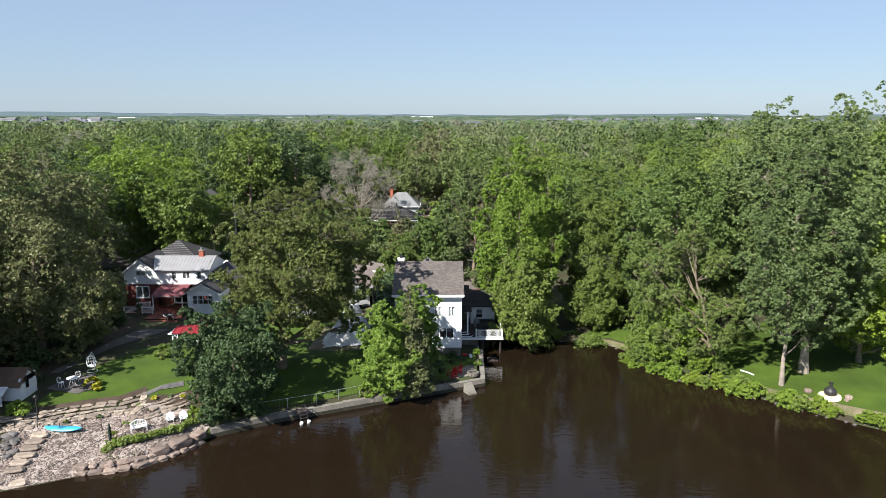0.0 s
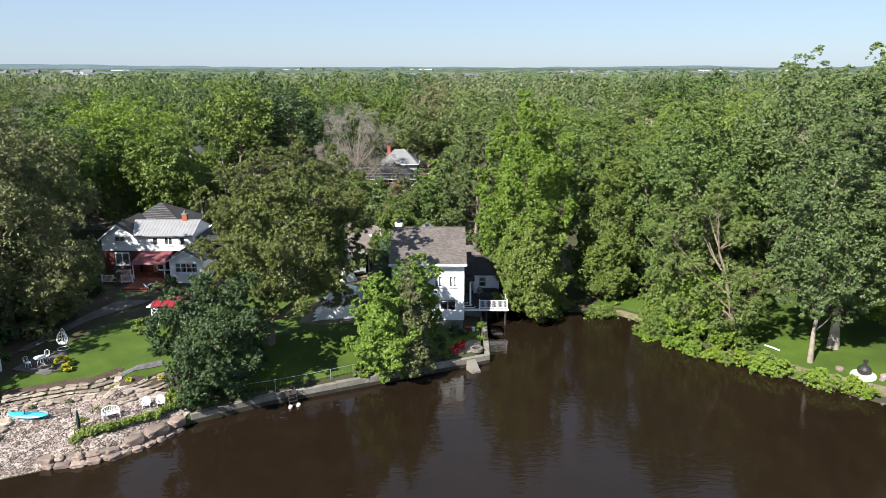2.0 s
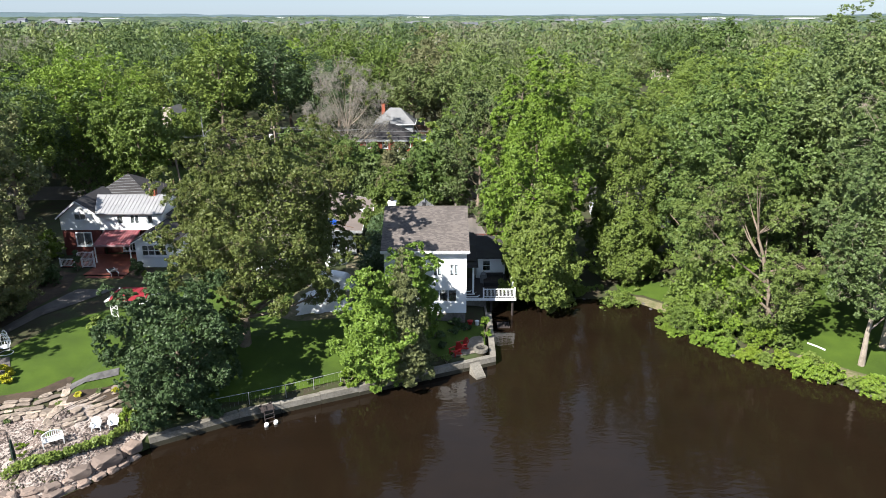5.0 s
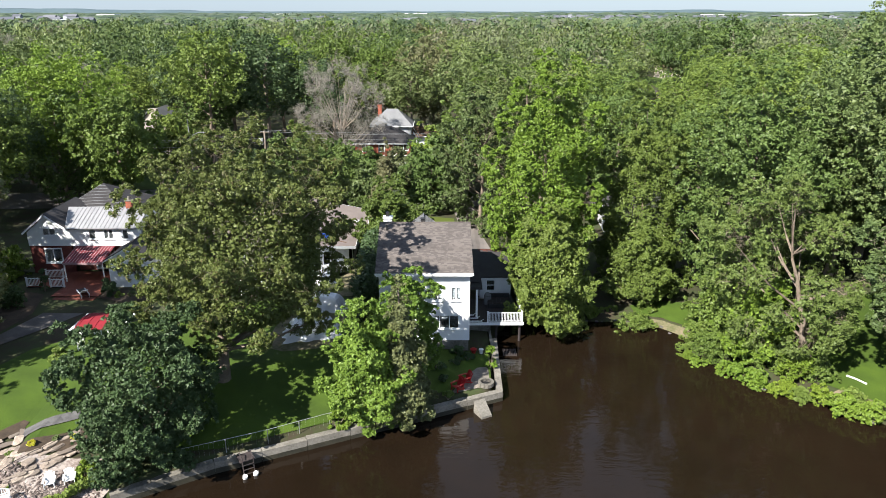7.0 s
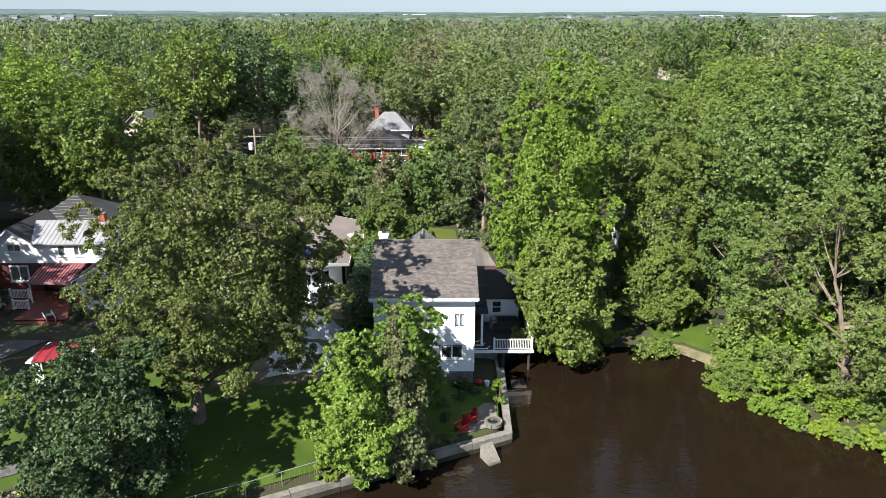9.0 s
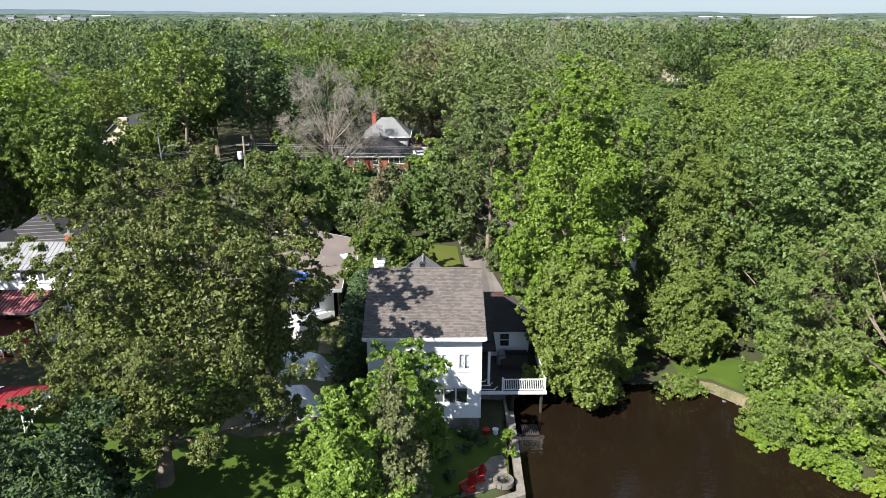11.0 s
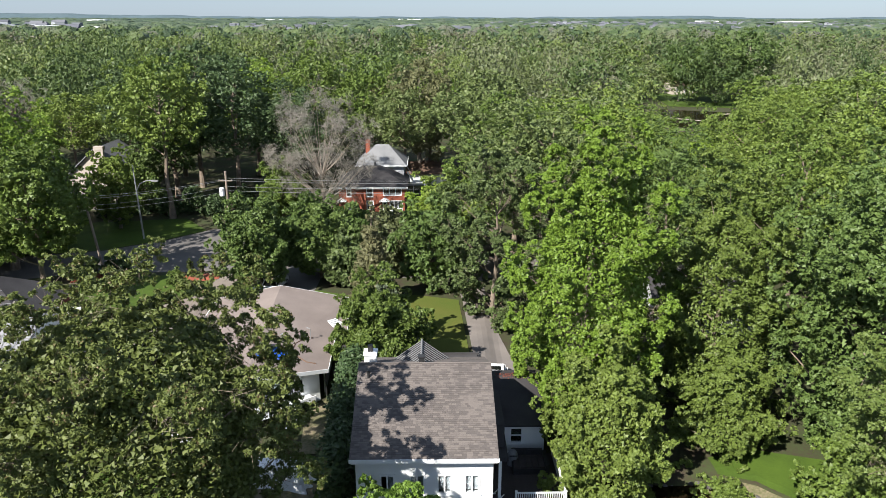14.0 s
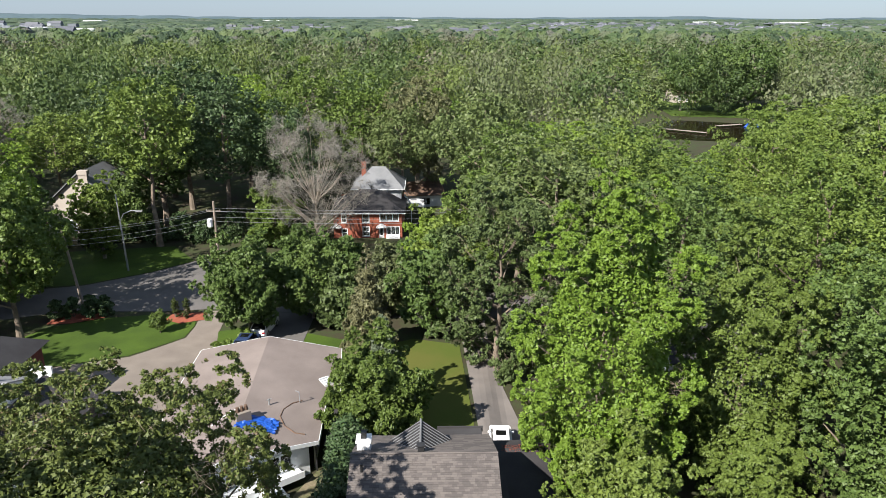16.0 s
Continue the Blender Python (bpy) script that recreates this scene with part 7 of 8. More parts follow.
def hedge(name, line, w, h, leaf, n, size, label):
    """A long dense hedge along a line."""
    rr = random.Random(len(line) * 7 + int(h * 10))
    g = np.random.default_rng(int(h * 100))
    B = thing(name, (line[0][0], line[0][1], 0), label, "hedge")
    cs = []
    for x, y, a in along(line, w * 0.4, rr, w * 0.12):
        z = ground_z(x, y)
        for f in (0.25, 0.55, 0.82) if h > 1.2 else (0.5,):
            cs.append((x - line[0][0], y - line[0][1], z + h * f))
    c = np.array(cs)
    cr = np.full(len(c), min(w * 0.55, h * 0.5)) * (0.85 + 0.3 * g.random(len(c)))
    v, f = leaves(g, c, cr, np.tile(np.array([[0, -0.2, 0.3]]), (len(c), 1)), n, size, shell=0.6, flat=1.0)
    me = np_mesh("foliage", v, f)
    me.materials.append(leaf)
    ob = new("foliage", me)
    ob.parent = B
    st = Geo()
    for x, y, a in along(line, 1.2, rr):
        st.tube([(x - line[0][0], y - line[0][1], ground_z(x, y) - 0.1), (x - line[0][0], y - line[0][1], ground_z(x, y) + h * 0.7)], [0.05, 0.02], 5)
    part("stems", st, M_BARK, B)["kind"] = "stuff"
    return B


hedge("cedar_hedge", [(-7.0, 78.5), (-7.1, 91.0)], 2.2, 4.4, L_DARK, 15000, 0.2, "tall dark cedar hedge beside the white house")
hedge("vine_hedge", [(-27.6, 53.2), (-25, 54.4), (-22.6, 56.6), (-21.6, 58.3)], 0.8, 0.7, L_MAPLE, 4200, 0.13, "low leafy hedge above the boulders")
for x, y, w, h in ((-39.6, 63.5, 2.6, 2.0), (-41.2, 67.5, 3.0, 2.4), (-40.0, 71.0, 2.6, 1.8), (-39.4, 74.6, 2.6, 2.2), (-41.0, 78.5, 3.2, 2.6), (-38.8, 80.8, 2.2, 1.7), (-43.8, 62.8, 3.0, 2.6), (-45.0, 70.5, 3.2, 2.8)):
    bush((x, y), w, w * 0.9, h, L_DARK, 2600, 0.18, "dark shade shrub below the large maple")
hedge("cedar_hedge", [(-46.5, 66), (-41.5, 76), (-42.5, 84)], 1.6, 2.6, L_DARK, 9000, 0.2, "dark boundary hedge in deep shade")


# ---- garden things ----
wc = adirondack("garden_chair", M_WHITE, "white slatted garden chair on the pebble terrace")
copy_thing(wc, put(-22.9, 58.1, 24, 0.04) @ Matrix.Scale(0.82, 4))
wc.matrix_basis = put(-23.9, 57.7, 20, 0.04) @ Matrix.Scale(0.82, 4)


def garden_bench():
    B = thing("garden_bench", (-25.9, 55.9, ground_z(-25.9, 55.9) + 0.04), "white garden bench with a curved openwork back", "bench", rz=34)
    for k in range(5):
        part("seat_slat", Geo().box(-0.62, 0.62, -0.28 + k * 0.11, -0.2 + k * 0.11, 0.4, 0.43), M_WHITE, B)
    for s in (-1, 1):
        part("leg", Geo().box(s * 0.6 - 0.03, s * 0.6 + 0.03, -0.3, -0.24, 0, 0.62), M_WHITE, B)
        part("leg", Geo().box(s * 0.6 - 0.03, s * 0.6 + 0.03, 0.24, 0.3, 0, 0.72), M_WHITE, B)
        part("arm", Geo().box(s * 0.6 - 0.04, s * 0.6 + 0.04, -0.32, 0.3, 0.62, 0.66), M_WHITE, B)
    arc = [(-0.62 + 1.24 * k / 8, 0.28, 0.7 + 0.22 * math.sin(math.pi * k / 8)) for k in range(9)]
    part("top_rail", Geo().tube(arc, 0.035, 6), M_WHITE, B)
    part("back_rail", Geo().box(-0.62, 0.62, 0.26, 0.3, 0.48, 0.54), M_WHITE, B)
    for k in range(9):
        x = -0.5 + k * 0.125
        part("back_slat", Geo().box(x - 0.02, x + 0.02, 0.265, 0.295, 0.54, 0.7 + 0.2 * math.sin(math.pi * (x + 0.62) / 1.24)), M_WHITE, B)


def kayak():
    K = thing("kayak", (-32.7, 56.5, ground_z(-32.7, 56.5) + 0.05), "bright blue sit-on kayak lying on the pebbles", "kayak", rz=-4)
    g, n = Geo(), 14
    vs = []
    for i in range(n + 1):
        u = 2 * i / n - 1
        w = 0.52 * (1 - abs(u) ** 2.6) ** 0.7 + 0.01
        z = 0.12 * abs(u) ** 2
        for t in range(10):
            a = 2 * math.pi * t / 10
            vs.append((u * 1.65, math.cos(a) * w * 0.9, 0.17 + z + math.sin(a) * (0.17 if math.sin(a) > 0 else 0.16) * (1 - 0.5 * abs(u) ** 3)))
    g.add(vs, [(i * 10 + t, i * 10 + (t + 1) % 10, (i + 1) * 10 + (t + 1) % 10, (i + 1) * 10 + t) for i in range(n) for t in range(10)] + [tuple(range(9, -1, -1)), tuple(range(n * 10, n * 10 + 10))])
    part("hull", g, M_KAYAK, K)
    part("deck_line", Geo().tube([(1.1 * math.cos(a), 0.3 * math.sin(a), 0.31) for a in [k * math.pi / 10 for k in range(21)]], 0.018, 5), M_BLUEGREY, K, "thin dark moulded line")
    part("seat", Geo().prism([(0.3 * math.cos(a) - 0.1, 0.26 * math.sin(a)) for a in [k * math.pi / 8 for k in range(16)]], 0.335, 0.35), M_BLUEGREY, K)


def garden_lamp(x, y, h):
    P = thing("garden_lamp", (x, y, ground_z(x, y)), "black cast iron garden lamp post", "lamp")
    part("post", Geo().tube([(0, 0, -0.1), (0, 0, 0.3), (0, 0, 0.32), (0, 0, h)], [0.12, 0.1, 0.05, 0.045], 8), M_BLACK, P)
    ln = part("lantern", Geo().tube([(0, 0, h), (0, 0, h + 0.05), (0, 0, h + 0.35)], [0.06, 0.1, 0.16], 6), M_GLASS, P)
    part("cap", Geo().tube([(0, 0, h + 0.35), (0, 0, h + 0.38), (0, 0, h + 0.55)], [0.2, 0.2, 0.03], 6), M_BLACK, ln)


def parasol(x, y):
    P = thing("garden_parasol", (x, y, ground_z(x, y)), "closed dark green garden parasol standing in the pebbles", "parasol", rz=20)
    part("pole", Geo().tube([(0, 0, -0.1), (0.03, 0, 2.1)], 0.025, 6), M_BLACK, P)
    g = Geo()
    n, hs = 12, [(0.55, 0.07), (0.6, 0.1), (1.0, 0.11), (1.5, 0.09), (1.95, 0.05), (2.05, 0.02)]
    g.add([(math.cos(2 * math.pi * k / n) * q * (1 + 0.3 * (k % 2)), math.sin(2 * math.pi * k / n) * q * (1 + 0.3 * (k % 2)), h) for h, q in hs for k in range(n)],
          [(i * n + k, i * n + (k + 1) % n, (i + 1) * n + (k + 1) % n, (i + 1) * n + k) for i in range(len(hs) - 1) for k in range(n)])
    cloth = part("canopy", g, M_PARASOL, P, "folded dark green cloth")
    part("tie", Geo().tube([(0, 0, 1.18), (0, 0, 1.24)], 0.14, 10), M_BLACK, cloth)
    part("base", Geo().tube([(0, 0, 0), (0, 0, 0.08)], [0.25, 0.22], 12), M_CONC, P)


def wire_fence(line, h, label, gap=1.6, name="fence", material=None, rails=(1.0,)):
    m = material or M_BLACK
    rr = random.Random(2)
    Fn = thing(name, (line[0][0], line[0][1], 0), label, "fence")
    pts = []
    for (ax, ay), (bx, by) in zip(line, line[1:]):
        L = math.hypot(bx - ax, by - ay)
        k = max(1, round(L / gap))
        pts += [(ax + (bx - ax) * j / k, ay + (by - ay) * j / k) for j in range(k)]
    pts.append(line[-1])
    ps = [Vector((x - line[0][0], y - line[0][1], ground_z(x, y))) for x, y in pts]
    for p in ps:
        part("post", Geo().tube([p - Vector((0, 0, 0.1)), p + Vector((0, 0, h))], 0.03, 6), m, Fn)
    for f in rails:
        part("rail", Geo().tube([p + Vector((0, 0, h * f)) for p in ps], 0.018, 5), m, Fn)
    g = Geo()
    for a, b in zip(ps, ps[1:]):
        k = int((b - a).length / 0.3)
        for j in range(k):
            q = a.lerp(b, (j + 0.5) / k)
            g.tube([q + Vector((0, 0, 0.05)), q + Vector((0, 0, h * 0.97))], 0.003, 3)
    part("mesh_wires", g, m, Fn)



def garden_hose():
    r2 = random.Random(12)
    way = [(-31.6, 50.6), (-30.9, 52.0), (-29.6, 54.0), (-28.4, 56.6), (-27.0, 58.6), (-25.7, 60.4), (-24.6, 62.2)]
    g = Geo()
    pts = []
    for (ax, ay), (bx, by) in zip(way, way[1:]):
        for k in range(4):
            x, y = ax + (bx - ax) * k / 4 + r2.uniform(-0.06, 0.06), ay + (by - ay) * k / 4 + r2.uniform(-0.06, 0.06)
            pts.append((x, y, ground_z(x, y) + 0.14))
    H = thing("garden_hose", (0, 0, 0), "thin black hose lying across pebbles and terrace", "hose")
    part("hose", g.tube(pts, 0.022, 5), M_BLACK, H)
    part("nozzle", Geo().tube([pts[0], (pts[0][0] - 0.1, pts[0][1] - 0.25, pts[0][2])], [0.03, 0.045], 6), M_GALV, H)


garden_bench()
garden_hose()
kayak()
garden_lamp(-35.2, 57.2, 1.9)
parasol(-27.6, 54.3)
wire_fence([(-27.6, 53.6), (-25, 54.9), (-22.5, 57.1)], 0.8, "thin black wire fence above the low hedge")
wire_fence([(-36.5, 56.0), (-34.8, 56.4), (-31.0, 56.4), (-28.0, 57.2)], 0.8, "thin black wire fence across the beach")
wire_fence([(-17.0, 60.6), (-12, 62.8), (-6.2, 65.8)], 1.0, "grey chain-link fence along the sea wall", 2.2, material=M_GALV)
wire_fence([(-46.5, 78), (-42.5, 82.5)], 1.3, "dark slatted garden fence", 0.5, material=M_DARKWOOD, rails=(1.0, 0.75, 0.5, 0.25))


def egg_chair():
    E = thing("hanging_chair", (-35.0, 66.6, ground_z(-35.0, 66.6) + 0.04), "white wicker hanging egg chair on a stand", "chair")
    part("base_ring", Geo().tube([(0.5 * math.cos(a), 0.5 * math.sin(a), 0.04) for a in [k * math.pi / 8 for k in range(17)]], 0.03, 5), M_WHITE, E)
    part("arch", Geo().tube([(0, 0.5, 0.04), (0, 0.62, 0.8), (0, 0.5, 1.6), (0, 0.2, 1.95), (0, 0.0, 1.85)], 0.035, 6), M_WHITE, E)
    for k in range(12):
        a = math.pi * 2 * k / 12
        if 3.9 < a < 5.5:
            continue
        part("wicker_rib", Geo().tube([(0.05 * math.cos(a), 0.05 * math.sin(a), 1.75), (0.36 * math.cos(a), 0.36 * math.sin(a), 1.4), (0.46 * math.cos(a), 0.46 * math.sin(a), 0.9), (0.3 * math.cos(a), 0.3 * math.sin(a), 0.5), (0, 0, 0.42)], 0.02, 4), M_WHITE, E)
    for z, q in ((0.55, 0.36), (0.9, 0.46), (1.2, 0.43), (1.45, 0.34)):
        part("wicker_band", Geo().tube([(q * math.cos(a), q * math.sin(a), z) for a in [5.6 - 2 * math.pi + k * 4.5 / 14 for k in range(15)]], 0.02, 4), M_WHITE, E)
    part("cushion", Geo().tube([(0, 0, 0.5), (0, 0, 0.56), (0, 0, 0.68)], [0.2, 0.34, 0.28], 10), M_WHITE, E)


def patio_set():
    patch("garden_terrace", [(-37.2, 62.2), (-33.9, 61.4), (-32.6, 63.0), (-34.4, 66.0), (-36.6, 65.2)], M_SLATE, 0.08, "small flagstone terrace on the lawn", "terrace", 0.7)
    z = ground_z(-35.4, 62.9) + 0.08
    T = thing("garden_table", (-35.2, 63.2, z), "white round metal garden table", "table")
    part("tabletop", Geo().tube([(0, 0, 0.7), (0, 0, 0.74)], 0.5, 16), M_WHITE, T)
    for k in range(3):
        a = k * 2.094
        part("leg", Geo().tube([(0.1 * math.cos(a), 0.1 * math.sin(a), 0.7), (0.35 * math.cos(a), 0.35 * math.sin(a), 0)], 0.025, 5), M_WHITE, T)
    C = thing("metal_chair", (0, 0, 0), "white metal garden chair at the table", "chair", group="chairs at the garden table")
    part("seat", Geo().tube([(0, 0, 0.43), (0, 0, 0.46)], 0.23, 12), M_WHITE, C)
    for k in range(4):
        a = k * math.pi / 2 + 0.785
        part("leg", Geo().tube([(0.18 * math.cos(a), 0.18 * math.sin(a), 0.43), (0.24 * math.cos(a), 0.24 * math.sin(a), 0)], 0.018, 5), M_WHITE, C)
    part("backrest", Geo().tube([(-0.2, 0.2, 0.45), (-0.22, 0.26, 0.85), (0, 0.28, 0.95), (0.22, 0.26, 0.85), (0.2, 0.2, 0.45)], 0.02, 5).tube([(-0.1, 0.21, 0.45), (-0.1, 0.27, 0.9)], 0.012, 4).tube([(0.1, 0.21, 0.45), (0.1, 0.27, 0.9)], 0.012, 4), M_WHITE, C)
    copy_thing(C, pose(-36.0, 62.7, z, 0, 0, 70))
    C.matrix_basis = pose(-35.2, 64.1, z, 0, 0, 0)


def shed():
    S = thing("garden_shed", (-40.6, 59.6, ground_z(-40, 60)), "white garden shed with a brown shingle roof", "shed")
    hole = (1.85, 2.25, 0.8, 1.7)
    part("wall", Geo().box(0, 2.6, 0, 0.12, 0, 1.5).box(2.5, 2.62, 0.12, 2.6, 0, 2.0).box(0, 0.12, 0.12, 2.6, 0, 1.5).box(0.12, 2.5, 2.5, 2.62, 0, 2.0), M_WHITE, S)
    part("gable", Geo().add([(2.62, 0, 1.5), (2.62, 2.6, 1.5), (2.62, 1.3, 2.7)], [(0, 1, 2)]), M_WHITE, S)
    part("roof", Geo().slab([(-0.2, -0.3, 1.4), (2.8, -0.3, 1.4), (2.8, 1.3, 2.75), (-0.2, 1.3, 2.75)], 0.1).slab([(2.8, 2.9, 1.4), (-0.2, 2.9, 1.4), (-0.2, 1.3, 2.75), (2.8, 1.3, 2.75)], 0.1), M_BROWNROOF, S, "mossy brown shingle roof")
    part("side_window", Geo().box(2.63, 2.66, 0.9, 1.35, 0.9, 1.9), M_GLASS, S)
    part("lean_to", Geo().box(-0.6, 1.6, -1.2, -1.1, 0, 1.0).slab([(-0.8, -1.4, 1.05), (1.8, -1.4, 1.05), (1.8, -0.3, 1.5), (-0.8, -0.3, 1.5)], 0.08), M_WHITE, S)


def shelter():
    """A garden gazebo: red canopy between two toothed white beams, on lattice corner posts."""
    x0, x1, y0, y1, h = -29.3, -26.0, 72.6, 75.8, 1.8
    z = ground_z(-27.65, 74.2)
    A = thing("garden_gazebo", (-27.65, 74.2, z), "white lattice garden gazebo with a red fabric canopy", "gazebo")
    w, d = (x1 - x0) / 2, (y1 - y0) / 2
    for sx in (-1, 1):
        for sy in (-1, 1):
            cx, cy = sx * (w - 0.35), sy * (d - 0.2)
            post = part("lattice_post", Geo().box(cx - 0.32, cx - 0.26, cy - 0.03, cy + 0.03, -0.1, h).box(cx + 0.26, cx + 0.32, cy - 0.03, cy + 0.03, -0.1, h), M_WHITE, A)
            g = Geo()
            for k in range(4):
                a = 0.08 + k * 0.45
                for p, q in ((a, a + 0.45), (a + 0.45, a)):
                    g.slab([(cx - 0.26, cy - 0.015, p), (cx - 0.26, cy - 0.015, p + 0.07), (cx + 0.26, cy - 0.015, q + 0.07), (cx + 0.26, cy - 0.015, q)], 0.03)
            part("lattice", g, M_WHITE, post)
        beam = part("beam", Geo().box(sx * w - 0.06, sx * w + 0.06, -d, d, h, h + 0.14), M_WHITE, A)
        for k in range(11):
            y = -d + 0.02 + k * 0.3
            part("beam_tooth", Geo().box(min(sx * (w + 0.06), sx * (w + 0.34)), max(sx * (w + 0.06), sx * (w + 0.34)), y, y + 0.15, h + 0.02, h + 0.12), M_WHITE, beam)
    g = Geo()
    n = 8
    for k in range(n):
        a, b = -1 + 2 * k / n, -1 + 2 * (k + 1) / n
        za, zb = (h + 0.16 + 0.3 * (1 - v * v) for v in (a, b))
        g.slab([(-w + 0.07, a * d, za), (w - 0.07, a * d, za), (w - 0.07, b * d, zb), (-w + 0.07, b * d, zb)], 0.03)
    canopy_ = part("canopy", g, M_CANVAS, A, "red fabric canopy")
    for k in range(5):
        x = -w + 0.25 + k * 0.68
        g = Geo()
        for j in range(n):
            a, b = -1 + 2 * j / n, -1 + 2 * (j + 1) / n
            za, zb = (h + 0.195 + 0.3 * (1 - v * v) for v in (a, b))
            g.slab([(x, a * d, za), (x + 0.05, a * d, za), (x + 0.05, b * d, zb), (x, b * d, zb)], 0.02)
        part("seam", g, M_CANVAS, canopy_)
    # a white lounger with dark fabric on the paving behind
    z = ground_z(-33.8, 83.4)
    B = thing("sun_lounger", (-33.8, 83.4, z), "white framed sun lounger with dark fabric on the paving", "lounger", rz=-52)
    for sy in (-0.34, 0.34):
        part("rail", Geo().box(-1.0, 0.95, sy - 0.04, sy + 0.04, 0.32, 0.4), M_WHITE, B)
        for x in (-0.8, 0.75):
            part("leg", Geo().box(x - 0.035, x + 0.035, sy - 0.035, sy + 0.035, 0, 0.32), M_WHITE, B)
    part("fabric", Geo().box(-0.95, 0.3, -0.3, 0.3, 0.37, 0.41), M_BLACK, B, "dark stretched fabric")
    part("backrest", Geo().slab([(0.3, -0.3, 0.4), (0.3, 0.3, 0.4), (0.95, 0.3, 0.8), (0.95, -0.3, 0.8)], 0.05), M_WHITE, B)


def quay_things():
    z = ground_z(3.2, 70.3) + 0.06
    Fp = thing("fire_pit", (3.15, 70.35, z), "round stone fire pit with an iron grate", "fire pit")
    for k in range(12):
        a = 2 * math.pi * k / 12
        b = part("stone", Geo().box(0.38, 0.62, -0.14, 0.14, 0, 0.3), M_CONC, Fp)
        b.rotation_euler = (0, 0, a)
    part("ash_bed", Geo().tube([(0, 0, 0.02), (0, 0, 0.08)], 0.38, 12), M_BLACK, Fp)
    part("grate", Geo().tube([(-0.4, 0, 0.32), (0.4, 0, 0.32)], 0.02, 4).tube([(0, -0.4, 0.32), (0, 0.4, 0.32)], 0.02, 4).tube([(-0.28, -0.28, 0.32), (0.28, 0.28, 0.32)], 0.02, 4), M_BLACK, Fp)
    P = thing("flower_pot", (2.45, 75.6, ground_z(2.45, 75.6)), "red flowers in a pot beside the house", "plant pot")
    part("pot", Geo().tube([(0, 0, 0), (0, 0, 0.3)], [0.15, 0.22], 10), M_RED, P)
    part("flowers", Geo().tube([(0, 0, 0.3), (0, 0, 0.42), (0, 0, 0.5)], [0.26, 0.3, 0.12], 8), M_RED, P)
    Q = thing("bucket", (3.1, 75.7, ground_z(3.1, 75.7)), "white plastic bucket beside the house", "bucket")
    part("body", Geo().tube([(0, 0, 0), (0, 0, 0.38)], [0.16, 0.2], 12), M_WHITE, Q)
    part("rim", Geo().tube([(0, 0, 0.36), (0, 0, 0.4)], 0.215, 12), M_WHITE, Q)
    Lx = thing("swim_ladder", (-13.0, 60.9, 0.95), "dark bathing ladder with white floats on the sea wall", "ladder", rz=31)
    for s in (-0.35, 0.35):
        part("side_rail", Geo().tube([(s, 0.6, 0.05), (s, 0.2, 0.45), (s, -0.35, 0.3), (s, -0.6, -1.3)], 0.035, 6), M_DARKWOOD, Lx)
        part("float", Geo().tube([(s, -0.65, -0.95), (s, -0.75, -0.72)], 0.16, 8), M_WHITE, Lx)
    for k in range(4):
        part("rung", Geo().tube([(-0.35, -0.4 - 0.06 * k, 0.15 - 0.3 * k), (0.35, -0.4 - 0.06 * k, 0.15 - 0.3 * k)], 0.03, 5), M_DARKWOOD, Lx)
    part("platform", Geo().box(-0.5, 0.5, -0.35, 0.6, 0.0, 0.06), M_DARKWOOD, Lx)
    C = thing("chiminea", (37.7, 64.6, ground_z(37.7, 64.6) + 0.1), "black iron garden fireplace on a pale stone ring", "fireplace")
    part("bowl", Geo().tube([(0, 0, 0.1), (0, 0, 0.3), (0, 0, 0.55), (0, 0, 0.8), (0, 0, 0.95)], [0.4, 0.55, 0.58, 0.4, 0.18], 12), M_BLACK, C)
    part("flue", Geo().tube([(0, 0, 0.95), (0, 0, 1.3)], 0.15, 8), M_BLACK, C)
    part("flue_cap", Geo().tube([(0, 0, 1.3), (0, 0, 1.36)], 0.22, 8), M_BLACK, C)
    part("stone_ring", Geo().tube([(0, 0, -0.2), (0, 0, 0.1)], [1.15, 1.0], 14), M_LSTONE, C)
    for x, y, s in ((36.2, 65.8, 0.4), (39.2, 64.0, 0.35), (38.8, 63.6, 0.25)):
        K = thing("garden_rock", (x, y, ground_z(x, y)), "reddish rough rock on the lawn edge", "rock")
        m = stone_mesh(60 + int(s * 100), 0.9, 0.3, 2)
        m.materials.append(M_BOULDER)
        ob = part("stone", m, None, K)
        ob.matrix_basis = Matrix.Diagonal((s, s, s, 1)) @ Matrix.Translation((0, 0, 0.3))
    Wp = thing("drain_pipe", (32.2, 70.7, ground_z(32.2, 70.7) + 0.12), "white plastic pipe lying on the bank", "pipe", rz=-58)
    part("tube", Geo().tube([(-0.75, 0, 0), (0, 0.04, 0.02), (0.75, 0, 0)], 0.07, 8), M_WHITE, Wp)
    part("cap", Geo().tube([(0.75, 0, 0), (0.83, 0, 0)], 0.085, 8), M_WHITE, Wp)


egg_chair()
patio_set()
shed()
shelter()
quay_things()


# ---- street ----
def lathe_wheel(parent, x, y, r):
    w = part("wheel", Geo().tube([(x - 0.11, y, r), (x + 0.11, y, r)], r, 16), M_RUBBER, parent)
    part("rim", Geo().tube([(x - 0.115, y, r), (x + 0.115, y, r)], r * 0.62, 12), M_GALV, w)


